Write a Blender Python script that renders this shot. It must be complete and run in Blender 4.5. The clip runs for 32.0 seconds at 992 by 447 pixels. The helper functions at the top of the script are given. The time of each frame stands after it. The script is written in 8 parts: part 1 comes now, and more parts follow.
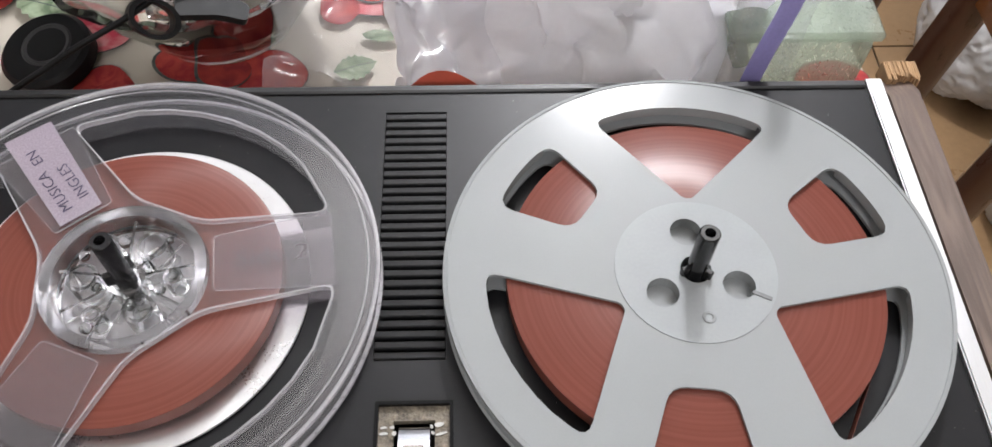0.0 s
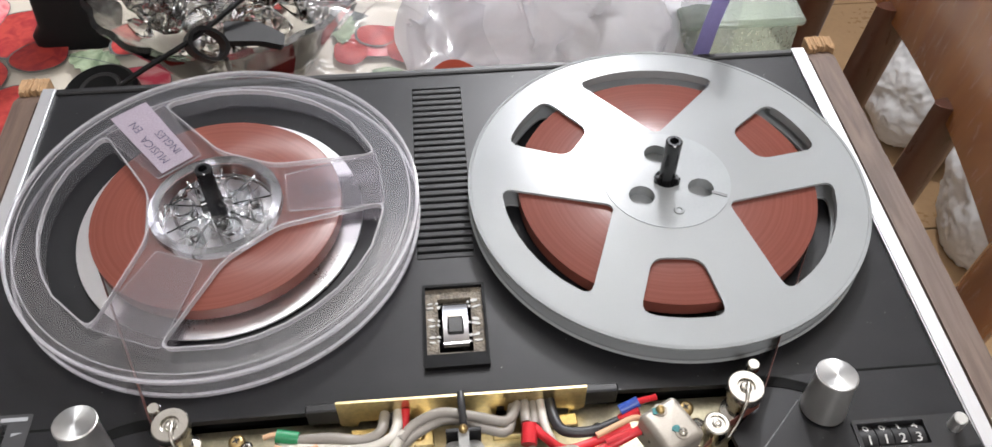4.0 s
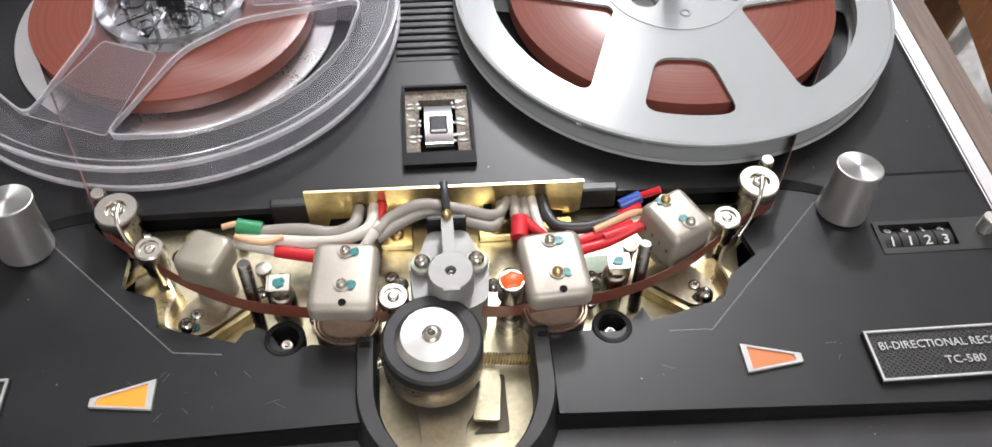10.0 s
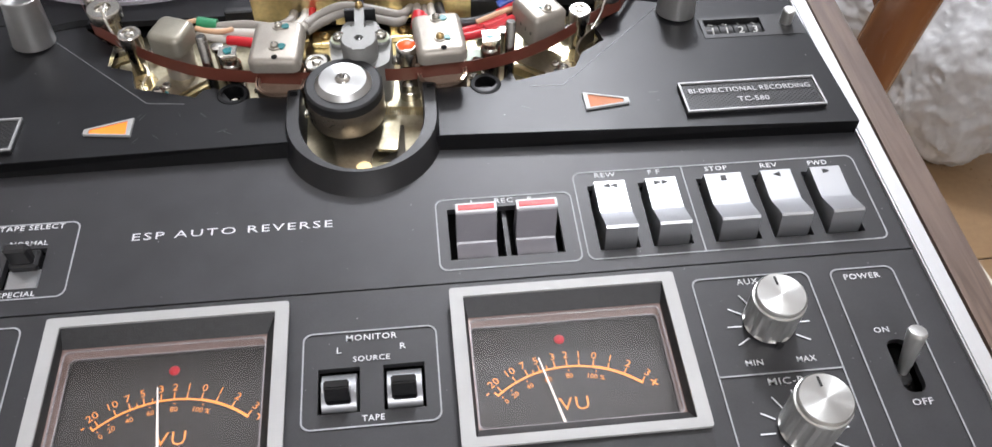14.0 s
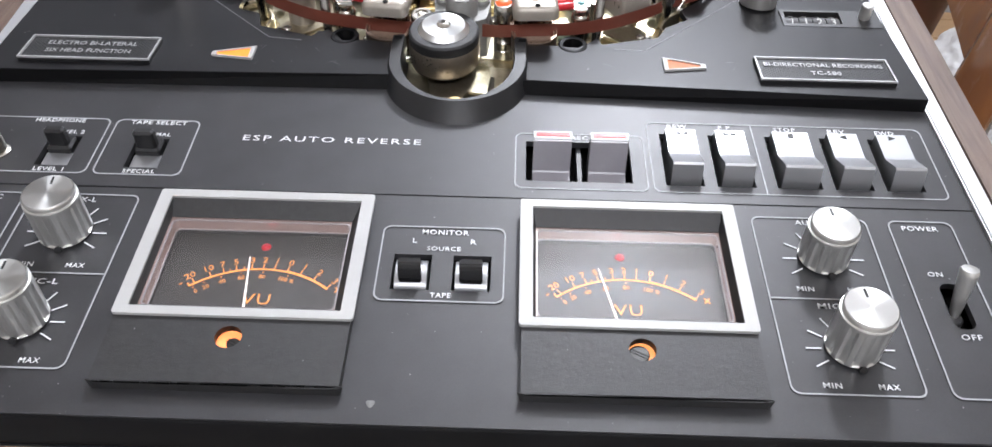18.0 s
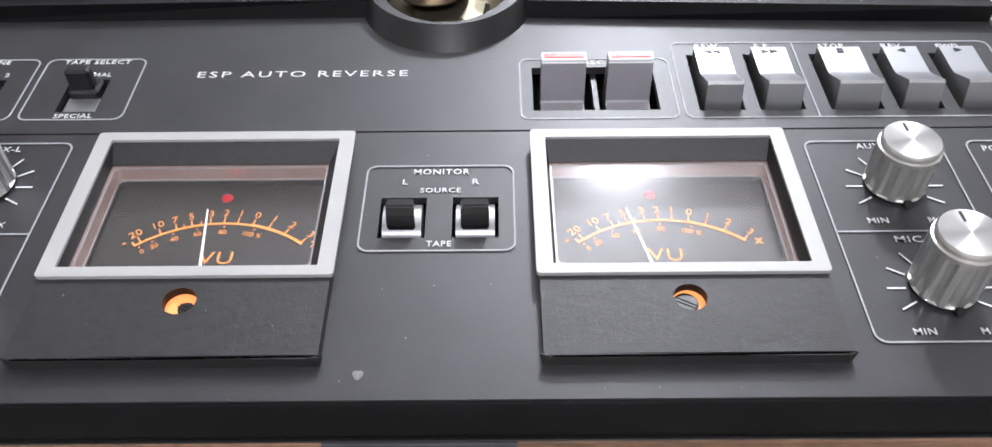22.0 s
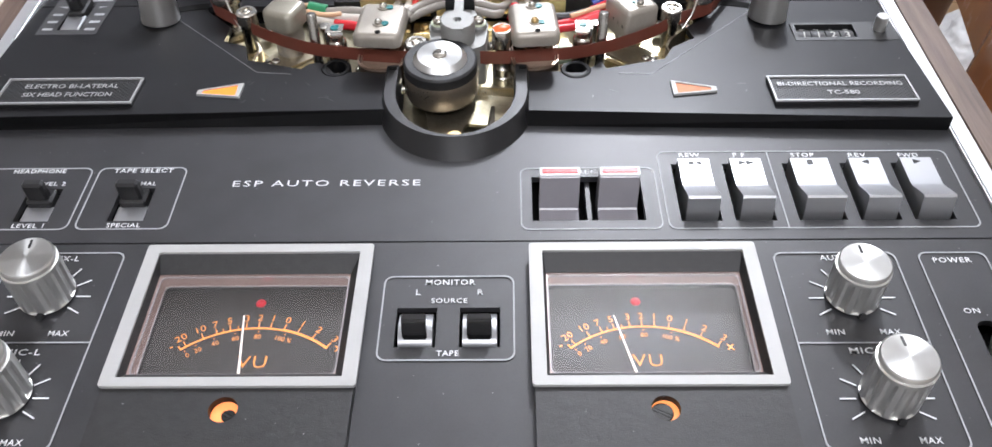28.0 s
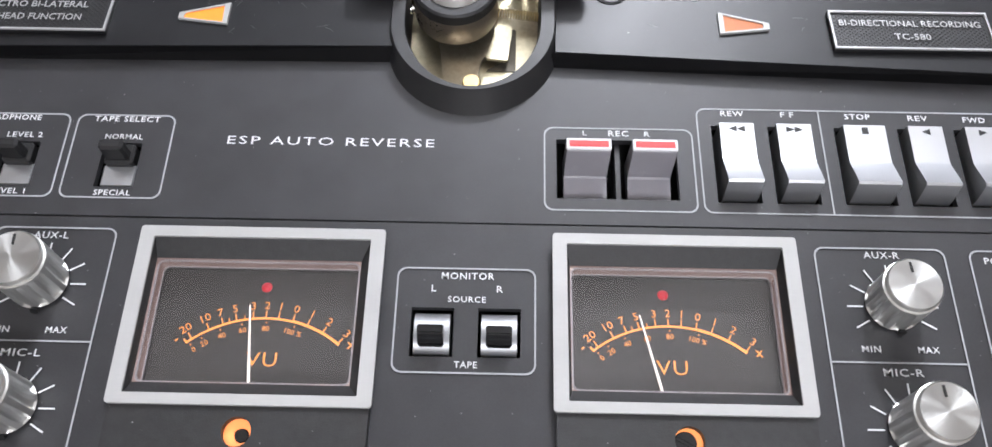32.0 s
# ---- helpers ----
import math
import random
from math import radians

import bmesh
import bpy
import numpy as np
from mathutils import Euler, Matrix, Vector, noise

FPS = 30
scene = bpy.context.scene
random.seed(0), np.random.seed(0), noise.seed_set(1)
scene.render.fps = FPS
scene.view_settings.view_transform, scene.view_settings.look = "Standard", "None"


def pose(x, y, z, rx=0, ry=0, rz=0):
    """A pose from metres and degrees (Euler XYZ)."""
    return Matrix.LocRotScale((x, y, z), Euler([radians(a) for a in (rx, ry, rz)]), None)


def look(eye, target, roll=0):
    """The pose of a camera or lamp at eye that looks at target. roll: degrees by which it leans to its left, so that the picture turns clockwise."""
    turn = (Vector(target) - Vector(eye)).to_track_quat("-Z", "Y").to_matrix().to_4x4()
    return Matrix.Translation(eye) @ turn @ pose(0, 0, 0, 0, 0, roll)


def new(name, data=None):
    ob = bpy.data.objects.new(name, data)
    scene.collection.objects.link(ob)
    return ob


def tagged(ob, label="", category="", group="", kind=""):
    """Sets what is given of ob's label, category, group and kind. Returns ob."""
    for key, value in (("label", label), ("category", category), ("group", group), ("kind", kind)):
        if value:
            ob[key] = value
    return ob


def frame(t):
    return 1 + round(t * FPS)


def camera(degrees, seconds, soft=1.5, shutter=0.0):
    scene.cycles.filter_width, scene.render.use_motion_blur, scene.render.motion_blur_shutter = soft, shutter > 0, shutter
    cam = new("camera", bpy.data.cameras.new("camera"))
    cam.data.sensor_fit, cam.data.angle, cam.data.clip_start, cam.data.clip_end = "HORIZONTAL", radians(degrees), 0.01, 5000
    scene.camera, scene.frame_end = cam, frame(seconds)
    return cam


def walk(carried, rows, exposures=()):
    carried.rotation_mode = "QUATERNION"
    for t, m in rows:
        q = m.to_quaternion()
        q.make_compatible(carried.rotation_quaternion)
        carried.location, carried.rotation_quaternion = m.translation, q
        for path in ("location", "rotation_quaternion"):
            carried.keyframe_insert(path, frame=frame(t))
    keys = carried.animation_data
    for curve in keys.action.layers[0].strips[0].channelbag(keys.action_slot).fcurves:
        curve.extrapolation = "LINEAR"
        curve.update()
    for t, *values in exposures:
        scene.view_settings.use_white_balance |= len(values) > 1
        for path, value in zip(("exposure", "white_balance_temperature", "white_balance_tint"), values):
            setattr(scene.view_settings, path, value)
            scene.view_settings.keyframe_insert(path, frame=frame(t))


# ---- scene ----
cam = camera(58.8, 32.0)
PATH = [
    (0, (0.019, 0.141, 1.234), (0.069, 1.232, -0.441), 1.3),
    (0.5, (0.02, 0.109, 1.233), (0.07, 1.173, -0.46), 0.6),
    (1, (0.011, 0.08, 1.237), (0.066, 1.147, -0.453), 0.2),
    (1.5, (0.004, 0.058, 1.241), (0.073, 1.151, -0.433), 0.4),
    (2, (0.008, 0.043, 1.242), (0.087, 1.158, -0.416), 0.1),
    (2.5, (0.008, 0.041, 1.244), (0.09, 1.173, -0.403), -0.3),
    (3, (0.01, 0.035, 1.245), (0.095, 1.173, -0.398), -0.3),
    (3.5, (0.003, 0.034, 1.257), (0.098, 1.244, -0.333), -0.3),
    (5.5, (-0.004, 0.03, 1.239), (0.113, 1.372, -0.239), 0.6),
    (6, (0.001, 0.034, 1.211), (0.121, 1.358, -0.283), 0.7),
    (6.5, (0.0, 0.031, 1.205), (0.124, 1.339, -0.303), 0.9),
    (7, (-0.004, 0.03, 1.199), (0.121, 1.307, -0.335), 1.2),
    (7.5, (-0.004, 0.024, 1.194), (0.125, 1.279, -0.358), 1.4),
    (8, (-0.009, 0.022, 1.189), (0.126, 1.25, -0.384), 1.8),
    (8.5, (-0.008, 0.019, 1.186), (0.134, 1.237, -0.394), 2.2),
    (9, (-0.009, 0.018, 1.187), (0.129, 1.224, -0.403), 2.3),
    (9.5, (-0.009, 0.016, 1.188), (0.134, 1.216, -0.406), 2.4),
    (10, (-0.006, 0.008, 1.193), (0.14, 1.203, -0.404), 2.5),
    (10.5, (-0.006, 0.001, 1.196), (0.136, 1.187, -0.408), 2.4),
    (11, (-0.005, -0.001, 1.197), (0.137, 1.184, -0.407), 2.4),
    (11.5, (-0.005, -0.002, 1.196), (0.135, 1.182, -0.41), 2.3),
    (12, (-0.003, -0.007, 1.195), (0.135, 1.173, -0.414), 2.3),
    (12.5, (-0.003, -0.018, 1.195), (0.127, 1.165, -0.412), 1.8),
    (13, (-0.004, -0.042, 1.194), (0.121, 1.143, -0.412), 1.2),
    (13.5, (0.003, -0.07, 1.203), (0.139, 1.126, -0.394), 0.3),
    (14, (0.021, -0.118, 1.201), (0.173, 1.108, -0.372), 1.5),
    (14.5, (0.03, -0.155, 1.2), (0.119, 1.108, -0.348), 3.4),
    (15, (0.028, -0.174, 1.209), (0.05, 1.135, -0.303), 3.4),
    (15.5, (0.029, -0.177, 1.204), (0.033, 1.175, -0.27), 2.9),
    (17.5, (0.022, -0.187, 1.183), (-0.009, 1.205, -0.253), 0.9),
    (18, (0.022, -0.18, 1.178), (-0.007, 1.213, -0.257), 0.8),
    (18.5, (0.023, -0.157, 1.156), (-0.006, 1.222, -0.293), 0.5),
    (19, (0.022, -0.13, 1.119), (-0.002, 1.245, -0.333), 0.3),
    (19.5, (0.02, -0.125, 1.118), (-0.007, 1.256, -0.329), -0.1),
    (20, (0.02, -0.124, 1.115), (-0.008, 1.258, -0.331), -0.6),
    (20.5, (0.014, -0.127, 1.114), (-0.007, 1.254, -0.332), -0.5),
    (21, (0.014, -0.129, 1.118), (-0.004, 1.251, -0.329), -0.6),
    (21.5, (0.01, -0.131, 1.118), (-0.002, 1.247, -0.332), -0.5),
    (22, (0.016, -0.157, 1.13), (0.014, 1.226, -0.316), -0.5),
    (22.5, (0.021, -0.182, 1.15), (0.028, 1.206, -0.29), -0.3),
    (23, (0.025, -0.205, 1.154), (0.043, 1.184, -0.284), -0.0),
    (23.5, (0.031, -0.244, 1.154), (0.059, 1.152, -0.278), 0.2),
    (24, (0.045, -0.282, 1.152), (0.068, 1.118, -0.276), -0.0),
    (24.5, (0.044, -0.297, 1.149), (0.05, 1.112, -0.271), -0.5),
    (25, (0.038, -0.289, 1.146), (0.033, 1.178, -0.214), -0.7),
    (25.5, (0.024, -0.281, 1.151), (0.024, 1.221, -0.169), -0.6),
    (26, (0.026, -0.255, 1.169), (0.014, 1.282, -0.11), -0.6),
    (26.5, (0.024, -0.213, 1.185), (0.004, 1.339, -0.076), -0.6),
    (28.5, (0.018, -0.148, 1.176), (-0.009, 1.168, -0.329), -1.4),
    (29, (0.017, -0.141, 1.175), (0.003, 1.149, -0.353), -1.1),
    (29.5, (0.018, -0.129, 1.168), (0.017, 1.128, -0.388), -0.7),
    (30, (0.012, -0.088, 1.189), (-0.009, 0.966, -0.511), -1.4),
    (30.5, (0.014, -0.074, 1.206), (-0.006, 0.875, -0.555), -0.9),
    (31, (0.015, -0.072, 1.204), (-0.009, 0.824, -0.585), -0.6),
    (31.5, (0.011, -0.07, 1.21), (-0.006, 0.803, -0.59), 0.2),
    (32, (0.011, -0.075, 1.206), (-0.008, 0.814, -0.585), -0.0),
]
walk(cam, [(t, look(eye, target, roll)) for t, eye, target, roll in PATH],
     [(0.0, -0.06, 6550, 12), (1.5, 0.0, 6550, 12), (5.5, 0.09, 6550, 12), (10.0, 0.22, 6550, 12), (12.5, 0.10, 6550, 12), (15.0, 0.08, 6180, 12.5), (18.0, 0.34, 6180, 12.5), (22.0, 0.30, 6180, 12.5), (24.5, 0.16, 6180, 12.5), (26.5, 0.18, 6180, 12.5), (28.5, 0.30, 6180, 12.5), (32.0, 0.26, 6180, 12.5)])

# ---- light ----
world = bpy.data.worlds.new("room_air")
scene.world = world
world.use_nodes = True
world.node_tree.nodes["Background"].inputs[0].default_value = (1.0, 0.93, 0.86, 1)
world.node_tree.nodes["Background"].inputs[1].default_value = 0.02

LAMP_AT = (0.33, 1.54, 2.17)
lamp = new("unseen_lamp_light", bpy.data.lights.new("unseen_lamp_light", "POINT"))
lamp.data.shadow_soft_size = 0.085
lamp.data.energy, lamp.data.color = 81.0, (0.98, 0.985, 1.0)
lamp.location = LAMP_AT
# added fill lamp, out of view, to light the faces turned to the viewer
FILL_AT = (0.15, -1.15, 2.42)
fill_lamp = new("unseen_lamp_light", bpy.data.lights.new("unseen_lamp_light", "AREA"))
fill_lamp.data.shape, fill_lamp.data.size, fill_lamp.data.size_y = "RECTANGLE", 0.60, 0.42
fill_lamp.data.energy, fill_lamp.data.color = 22.0, (0.99, 0.985, 1.0)
fill_lamp.matrix_world = look(FILL_AT, (FILL_AT[0], FILL_AT[1], 0.0))

# ---- materials ----
def mat(name, col, rough=0.5, metal=0.0, var=0.12, scale=40.0, fine=900.0, bump=0.15, spec=0.5, rvar=0.12, coat=0.0, bumpd=0.0004, stretch=(1, 1, 1), coord="Object"):
    """A surface with colour and roughness varied at two scales, and fine relief."""
    m = bpy.data.materials.new(name)
    m.use_nodes = True
    nt = m.node_tree
    n, l = nt.nodes, nt.links
    b = n["Principled BSDF"]
    tc = n.new("ShaderNodeNewGeometry") if coord == "World" else n.new("ShaderNodeTexCoord")
    mp = n.new("ShaderNodeMapping")
    mp.inputs["Scale"].default_value = stretch
    l.new(tc.outputs["Position" if coord == "World" else coord], mp.inputs["Vector"])
    n1, n2 = n.new("ShaderNodeTexNoise"), n.new("ShaderNodeTexNoise")
    for k, s in ((n1, scale), (n2, fine)):
        k.inputs["Scale"].default_value, k.inputs["Detail"].default_value = s, 4
        l.new(mp.outputs[0], k.inputs["Vector"])
    add = n.new("ShaderNodeMath")
    add.operation = "MULTIPLY_ADD"
    l.new(n1.outputs["Fac"], add.inputs[0])
    add.inputs[1].default_value = 0.6
    half = n.new("ShaderNodeMath")
    half.operation = "MULTIPLY"
    l.new(n2.outputs["Fac"], half.inputs[0])
    half.inputs[1].default_value = 0.4
    l.new(half.outputs[0], add.inputs[2])
    ramp = n.new("ShaderNodeValToRGB")
    ramp.color_ramp.elements[0].position, ramp.color_ramp.elements[1].position = 0.3, 0.7
    ramp.color_ramp.elements[0].color = (*[c * (1 - var) for c in col], 1)
    ramp.color_ramp.elements[1].color = (*[min(1, c * (1 + var)) for c in col], 1)
    l.new(add.outputs[0], ramp.inputs[0])
    l.new(ramp.outputs[0], b.inputs["Base Color"])
    r = n.new("ShaderNodeMapRange")
    r.inputs["To Min"].default_value, r.inputs["To Max"].default_value = max(0.02, rough - rvar), min(1, rough + rvar)
    l.new(add.outputs[0], r.inputs["Value"])
    l.new(r.outputs[0], b.inputs["Roughness"])
    bp = n.new("ShaderNodeBump")
    bp.inputs["Strength"].default_value, bp.inputs["Distance"].default_value = bump, bumpd
    l.new(add.outputs[0], bp.inputs["Height"])
    l.new(bp.outputs[0], b.inputs["Normal"])
    b.inputs["Metallic"].default_value = metal
    b.inputs["Specular IOR Level"].default_value = spec
    b.inputs["Coat Weight"].default_value = coat
    b.inputs["Coat Roughness"].default_value = 0.1
    return m


def bsdf(m):
    return m.node_tree.nodes["Principled BSDF"]


def turned(m, amount=0.75):
    """Lathe marks round the object's own axis."""
    t = m.node_tree.nodes.new("ShaderNodeTangent")
    t.direction_type, t.axis = "RADIAL", "Z"
    m.node_tree.links.new(t.outputs[0], bsdf(m).inputs["Tangent"])
    bsdf(m).inputs["Anisotropic"].default_value = amount
    return m


def glow(m, col, strength):
    bsdf(m).inputs["Emission Color"].default_value = (*col, 1)
    bsdf(m).inputs["Emission Strength"].default_value = strength
    return m


PANEL = mat("satin_black_panel", (0.0290, 0.0290, 0.0315), 0.43, 0.0, 0.25, 60, 2500, 0.25, rvar=0.06, spec=0.46, bumpd=0.00012)
DECK = mat("satin_black_deck", (0.0130, 0.0131, 0.0145), 0.37, 0.0, 0.25, 45, 2200, 0.25, rvar=0.07, spec=0.27, bumpd=0.00012)
BLACK = mat("black_plastic", (0.012, 0.012, 0.013), 0.42, 0, 0.2, 80, 1500, 0.15)
# near-black that stands in for shade inside holes, slots and recesses
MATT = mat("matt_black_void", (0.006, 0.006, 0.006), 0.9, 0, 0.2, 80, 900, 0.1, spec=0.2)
GLOSS = mat("glossy_black_plastic", (0.012, 0.012, 0.013), 0.12, 0, 0.1, 80, 900, 0.03, rvar=0.03)
HOOD = mat("textured_black_hood", (0.019, 0.019, 0.0195), 0.5, 0, 0.35, 350, 2600, 0.8, bumpd=0.00025)
RUBBER = mat("black_rubber", (0.014, 0.014, 0.015), 0.55, 0, 0.3, 120, 1800, 0.3)
ALU = mat("spun_aluminium", (0.70, 0.695, 0.67), 0.31, 0.85, 0.05, 200, 3000, 0.08, rvar=0.05, bumpd=0.00005)
KNOBTOP = turned(mat("turned_aluminium", (0.52, 0.52, 0.505), 0.36, 1.0, 0.04, 300, 4000, 0.05, rvar=0.04, bumpd=0.00004), 0.85)
TRIM = mat("brushed_aluminium_trim", (0.72, 0.73, 0.74), 0.38, 0.85, 0.06, 30, 2500, 0.12, rvar=0.06, stretch=(1, 0.05, 1))
FRAME = mat("brushed_silver_frame", (0.42, 0.42, 0.41), 0.50, 0.15, 0.07, 60, 3500, 0.2, spec=0.3, stretch=(0.06, 1, 1), bumpd=0.0001)
KEY = mat("satin_silver_key", (0.52, 0.53, 0.545), 0.30, 0.8, 0.02, 80, 3000, 0.03, rvar=0.03)
RECKEY = mat("dark_grey_key", (0.31, 0.30, 0.325), 0.24, 0.0, 0.08, 90, 2500, 0.06)
STEEL = mat("nickel_steel", (0.54, 0.515, 0.465), 0.24, 1.0, 0.08, 90, 1500, 0.08, rvar=0.1)
CAN = mat("dull_nickel_head_cover", (0.36, 0.33, 0.285), 0.45, 0.5, 0.12, 90, 1400, 0.12, rvar=0.1)
GOLD = mat("yellow_chromate_steel", (0.70, 0.58, 0.33), 0.3, 1.0, 0.3, 35, 500, 0.1, rvar=0.12)
CHASSIS = mat("pale_chromate_chassis", (0.47, 0.43, 0.31), 0.36, 1.0, 0.30, 40, 600, 0.15, rvar=0.12)
ZAMAK = mat("grey_die_casting", (0.245, 0.245, 0.235), 0.48, 0.35, 0.1, 150, 1800, 0.25)
BRASS = mat("brass", (0.54, 0.39, 0.18), 0.34, 1.0, 0.1, 120, 1200, 0.05)
COPPER = mat("bronze_shield", (0.56, 0.41, 0.31), 0.3, 0.85, 0.2, 120, 1500, 0.1)
GREYREEL = mat("pale_grey_enamel", (0.300, 0.315, 0.317), 0.17, 0.0, 0.03, 25, 1500, 0.05, rvar=0.05, spec=0.20, coat=0.0, bumpd=0.00006)
TAPE = mat("brown_oxide_tape", (0.15, 0.045, 0.03), 0.32, 0, 0.12, 60, 1200, 0.05, rvar=0.06)
INK = mat("white_ink", (0.72, 0.73, 0.74), 0.5, 0, 0.08, 300, 2500, 0.05)
GREYINK = mat("grey_ink", (0.36, 0.37, 0.38), 0.5, 0, 0.1, 300, 2500, 0.05)
REDINK = mat("red_ink", (0.75, 0.02, 0.02), 0.4, 0, 0.05, 300, 2500, 0.03)
DARKINK = mat("black_ink", (0.01, 0.01, 0.01), 0.5, 0, 0.05, 300, 2500, 0.03)
# emission stands in for meter lamps lighting the dial print
DIALINK = glow(mat("glowing_dial_ink", (0.80, 0.31, 0.06), 0.5, 0, 0.05, 300, 2000, 0.02), (1.0, 0.31, 0.06), 0.55)
DIAL = mat("dark_dial_face", (0.026, 0.0245, 0.024), 0.5, 0, 0.04, 80, 1500, 0.0, rvar=0.02, bumpd=0.00001)
# needle emits too, in place of light from the meter lamps
NEEDLE = glow(mat("glowing_white_needle", (0.85, 0.83, 0.8), 0.4, 0, 0.03, 300, 2000, 0.02), (1, 0.85, 0.7), 0.6)
# pink base and weak emission paint lamplight into the clear cover walls
PINK = glow(mat("pink_painted_glow", (0.50, 0.41, 0.38), 0.13, 0.5, 0.15, 160, 1500, 0.10, coat=1.0), (1.0, 0.55, 0.42), 0.08)
ARROWON = glow(mat("lit_orange_lens", (0.8, 0.22, 0.02), 0.45, 0, 0.05, 150, 1200, 0.03), (1.0, 0.20, 0.005), 0.6)
ARROWOFF = mat("unlit_orange_lens", (0.52, 0.16, 0.045), 0.55, 0, 0.1, 150, 1200, 0.05)
LED = glow(mat("red_lens", (0.45, 0.004, 0.012), 0.3, 0, 0.05, 200, 2000, 0.02), (1.0, 0.01, 0.05), 0.25)
BULB = glow(mat("orange_bulb_glow", (0.9, 0.4, 0.12), 0.5, 0, 0.1, 200, 900, 0.02), (1.0, 0.20, 0.06), 0.8)
WORN = mat("worn_bare_edge", (0.45, 0.45, 0.44), 0.5, 0, 0.2, 900, 3000, 0.1)
DUCT = mat("grey_duct_tape", (0.052, 0.054, 0.063), 0.5, 0, 0.3, 70, 2200, 0.4)
ENDWOOD = mat("raw_chipboard_edge", (0.40, 0.25, 0.13), 0.8, 0, 0.3, 250, 1500, 0.5)
WHITE = mat("white_plastic_sheath", (0.62, 0.59, 0.53), 0.4, 0, 0.06, 80, 900, 0.05)
GREYW = mat("grey_cable_sheath", (0.29, 0.265, 0.235), 0.45, 0, 0.06, 80, 900, 0.05)
BLACKW = mat("black_cable_sheath", (0.03, 0.03, 0.033), 0.45, 0, 0.06, 80, 900, 0.05)
REDW = mat("red_sleeve", (0.62, 0.02, 0.03), 0.35, 0, 0.06, 80, 900, 0.05)
GREENW = mat("green_sleeve", (0.02, 0.24, 0.10), 0.35, 0, 0.06, 80, 900, 0.05)
BLUEW = mat("blue_sleeve", (0.03, 0.08, 0.38), 0.35, 0, 0.06, 80, 900, 0.05)
PEACH = mat("peach_wire", (0.68, 0.42, 0.25), 0.4, 0, 0.06, 80, 900, 0.05)
TEAL = mat("teal_locking_paint", (0.01, 0.16, 0.17), 0.3, 0, 0.25, 400, 1500, 0.3)
ORANGEP = mat("orange_locking_paint", (0.85, 0.12, 0.02), 0.35, 0, 0.1, 400, 1500, 0.3)
# light grey that paints the highlight along the deck seams
SEAM = mat("seam_highlight_grey", (0.17, 0.17, 0.175), 0.45, 0.3, 0.3, 200, 1500, 0.1)
GLUE = mat("dried_brown_glue", (0.17, 0.145, 0.11), 0.5, 0.1, 0.75, 240, 900, 1.0, bumpd=0.0015)


def wood(name, a, b, rough, ring=7.0, stretch=(1.5, 30, 30), coat=0.0, figure=False):
    m = mat(name, a, rough, 0, 0.1, 30, 700, 0.25, stretch=stretch, coat=coat, coord="World")
    nt = m.node_tree
    n, l = nt.nodes, nt.links
    mp = next(k for k in n if k.type == "MAPPING")
    n1 = n.new("ShaderNodeTexNoise")
    n1.inputs["Scale"].default_value, n1.inputs["Detail"].default_value, n1.inputs["Distortion"].default_value = ring, 9, 1.8
    l.new(mp.outputs[0], n1.inputs["Vector"])
    ramp = n.new("ShaderNodeValToRGB")
    e = ramp.color_ramp.elements
    e[0].position, e[1].position, e[0].color, e[1].color = 0.34, 0.66, (*b, 1), (*a, 1)
    l.new(n1.outputs["Fac"], ramp.inputs[0])
    out = ramp.outputs[0]
    if figure:
        # broad flamed figure and fine dark pores over the grain
        pos = next(k for k in n if k.type == "NEW_GEOMETRY").outputs["Position"]
        for stretch2, scale2, lo, hi, dark, amt in (((0.9, 15, 15), 4.0, 0.38, 0.68, 0.52, 0.70), ((7, 110, 110), 5.0, 0.46, 0.66, 0.50, 0.65), ((26, 420, 420), 5.0, 0.50, 0.62, 0.36, 0.70)):
            mp2, nz, mr, mx = n.new("ShaderNodeMapping"), n.new("ShaderNodeTexNoise"), n.new("ShaderNodeMapRange"), n.new("ShaderNodeMix")
            mp2.inputs["Scale"].default_value = stretch2
            l.new(pos, mp2.inputs["Vector"])
            nz.inputs["Scale"].default_value, nz.inputs["Detail"].default_value, nz.inputs["Distortion"].default_value = scale2, 5, 1.6
            l.new(mp2.outputs[0], nz.inputs["Vector"])
            mr.inputs["From Min"].default_value, mr.inputs["From Max"].default_value, mr.inputs["To Max"].default_value = lo, hi, amt
            l.new(nz.outputs["Fac"], mr.inputs["Value"])
            mx.data_type, mx.blend_type = "RGBA", "MULTIPLY"
            l.new(mr.outputs[0], mx.inputs["Factor"])
            l.new(out, mx.inputs["A"])
            mx.inputs["B"].default_value = (dark, dark * 0.92, dark * 0.86, 1)
            out = mx.outputs["Result"]
    l.new(out, bsdf(m).inputs["Base Color"])
    return m


VENEER = wood("walnut_veneer", (0.325, 0.170, 0.089), (0.183, 0.094, 0.050), 0.40, 3.6, (6.0, 60, 60), figure=True)
EDGEWOOD = wood("walnut_edging", (0.20, 0.105, 0.050), (0.13, 0.062, 0.028), 0.5, 3.0, (60, 60, 3.0))
# blacker than panel and deck: shade of front-facing faces is put into it
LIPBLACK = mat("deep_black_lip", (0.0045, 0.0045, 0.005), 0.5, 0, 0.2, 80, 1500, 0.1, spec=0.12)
SIDEWOOD = wood("greyed_walnut_top", (0.150, 0.100, 0.074), (0.080, 0.050, 0.036), 0.5, 3.4, (60, 4.0, 60))
CHAIRWOOD = wood("varnished_chair_wood", (0.235, 0.088, 0.027), (0.14, 0.046, 0.015), 0.25, 2.0, (6, 6, 1.5), 0.5)
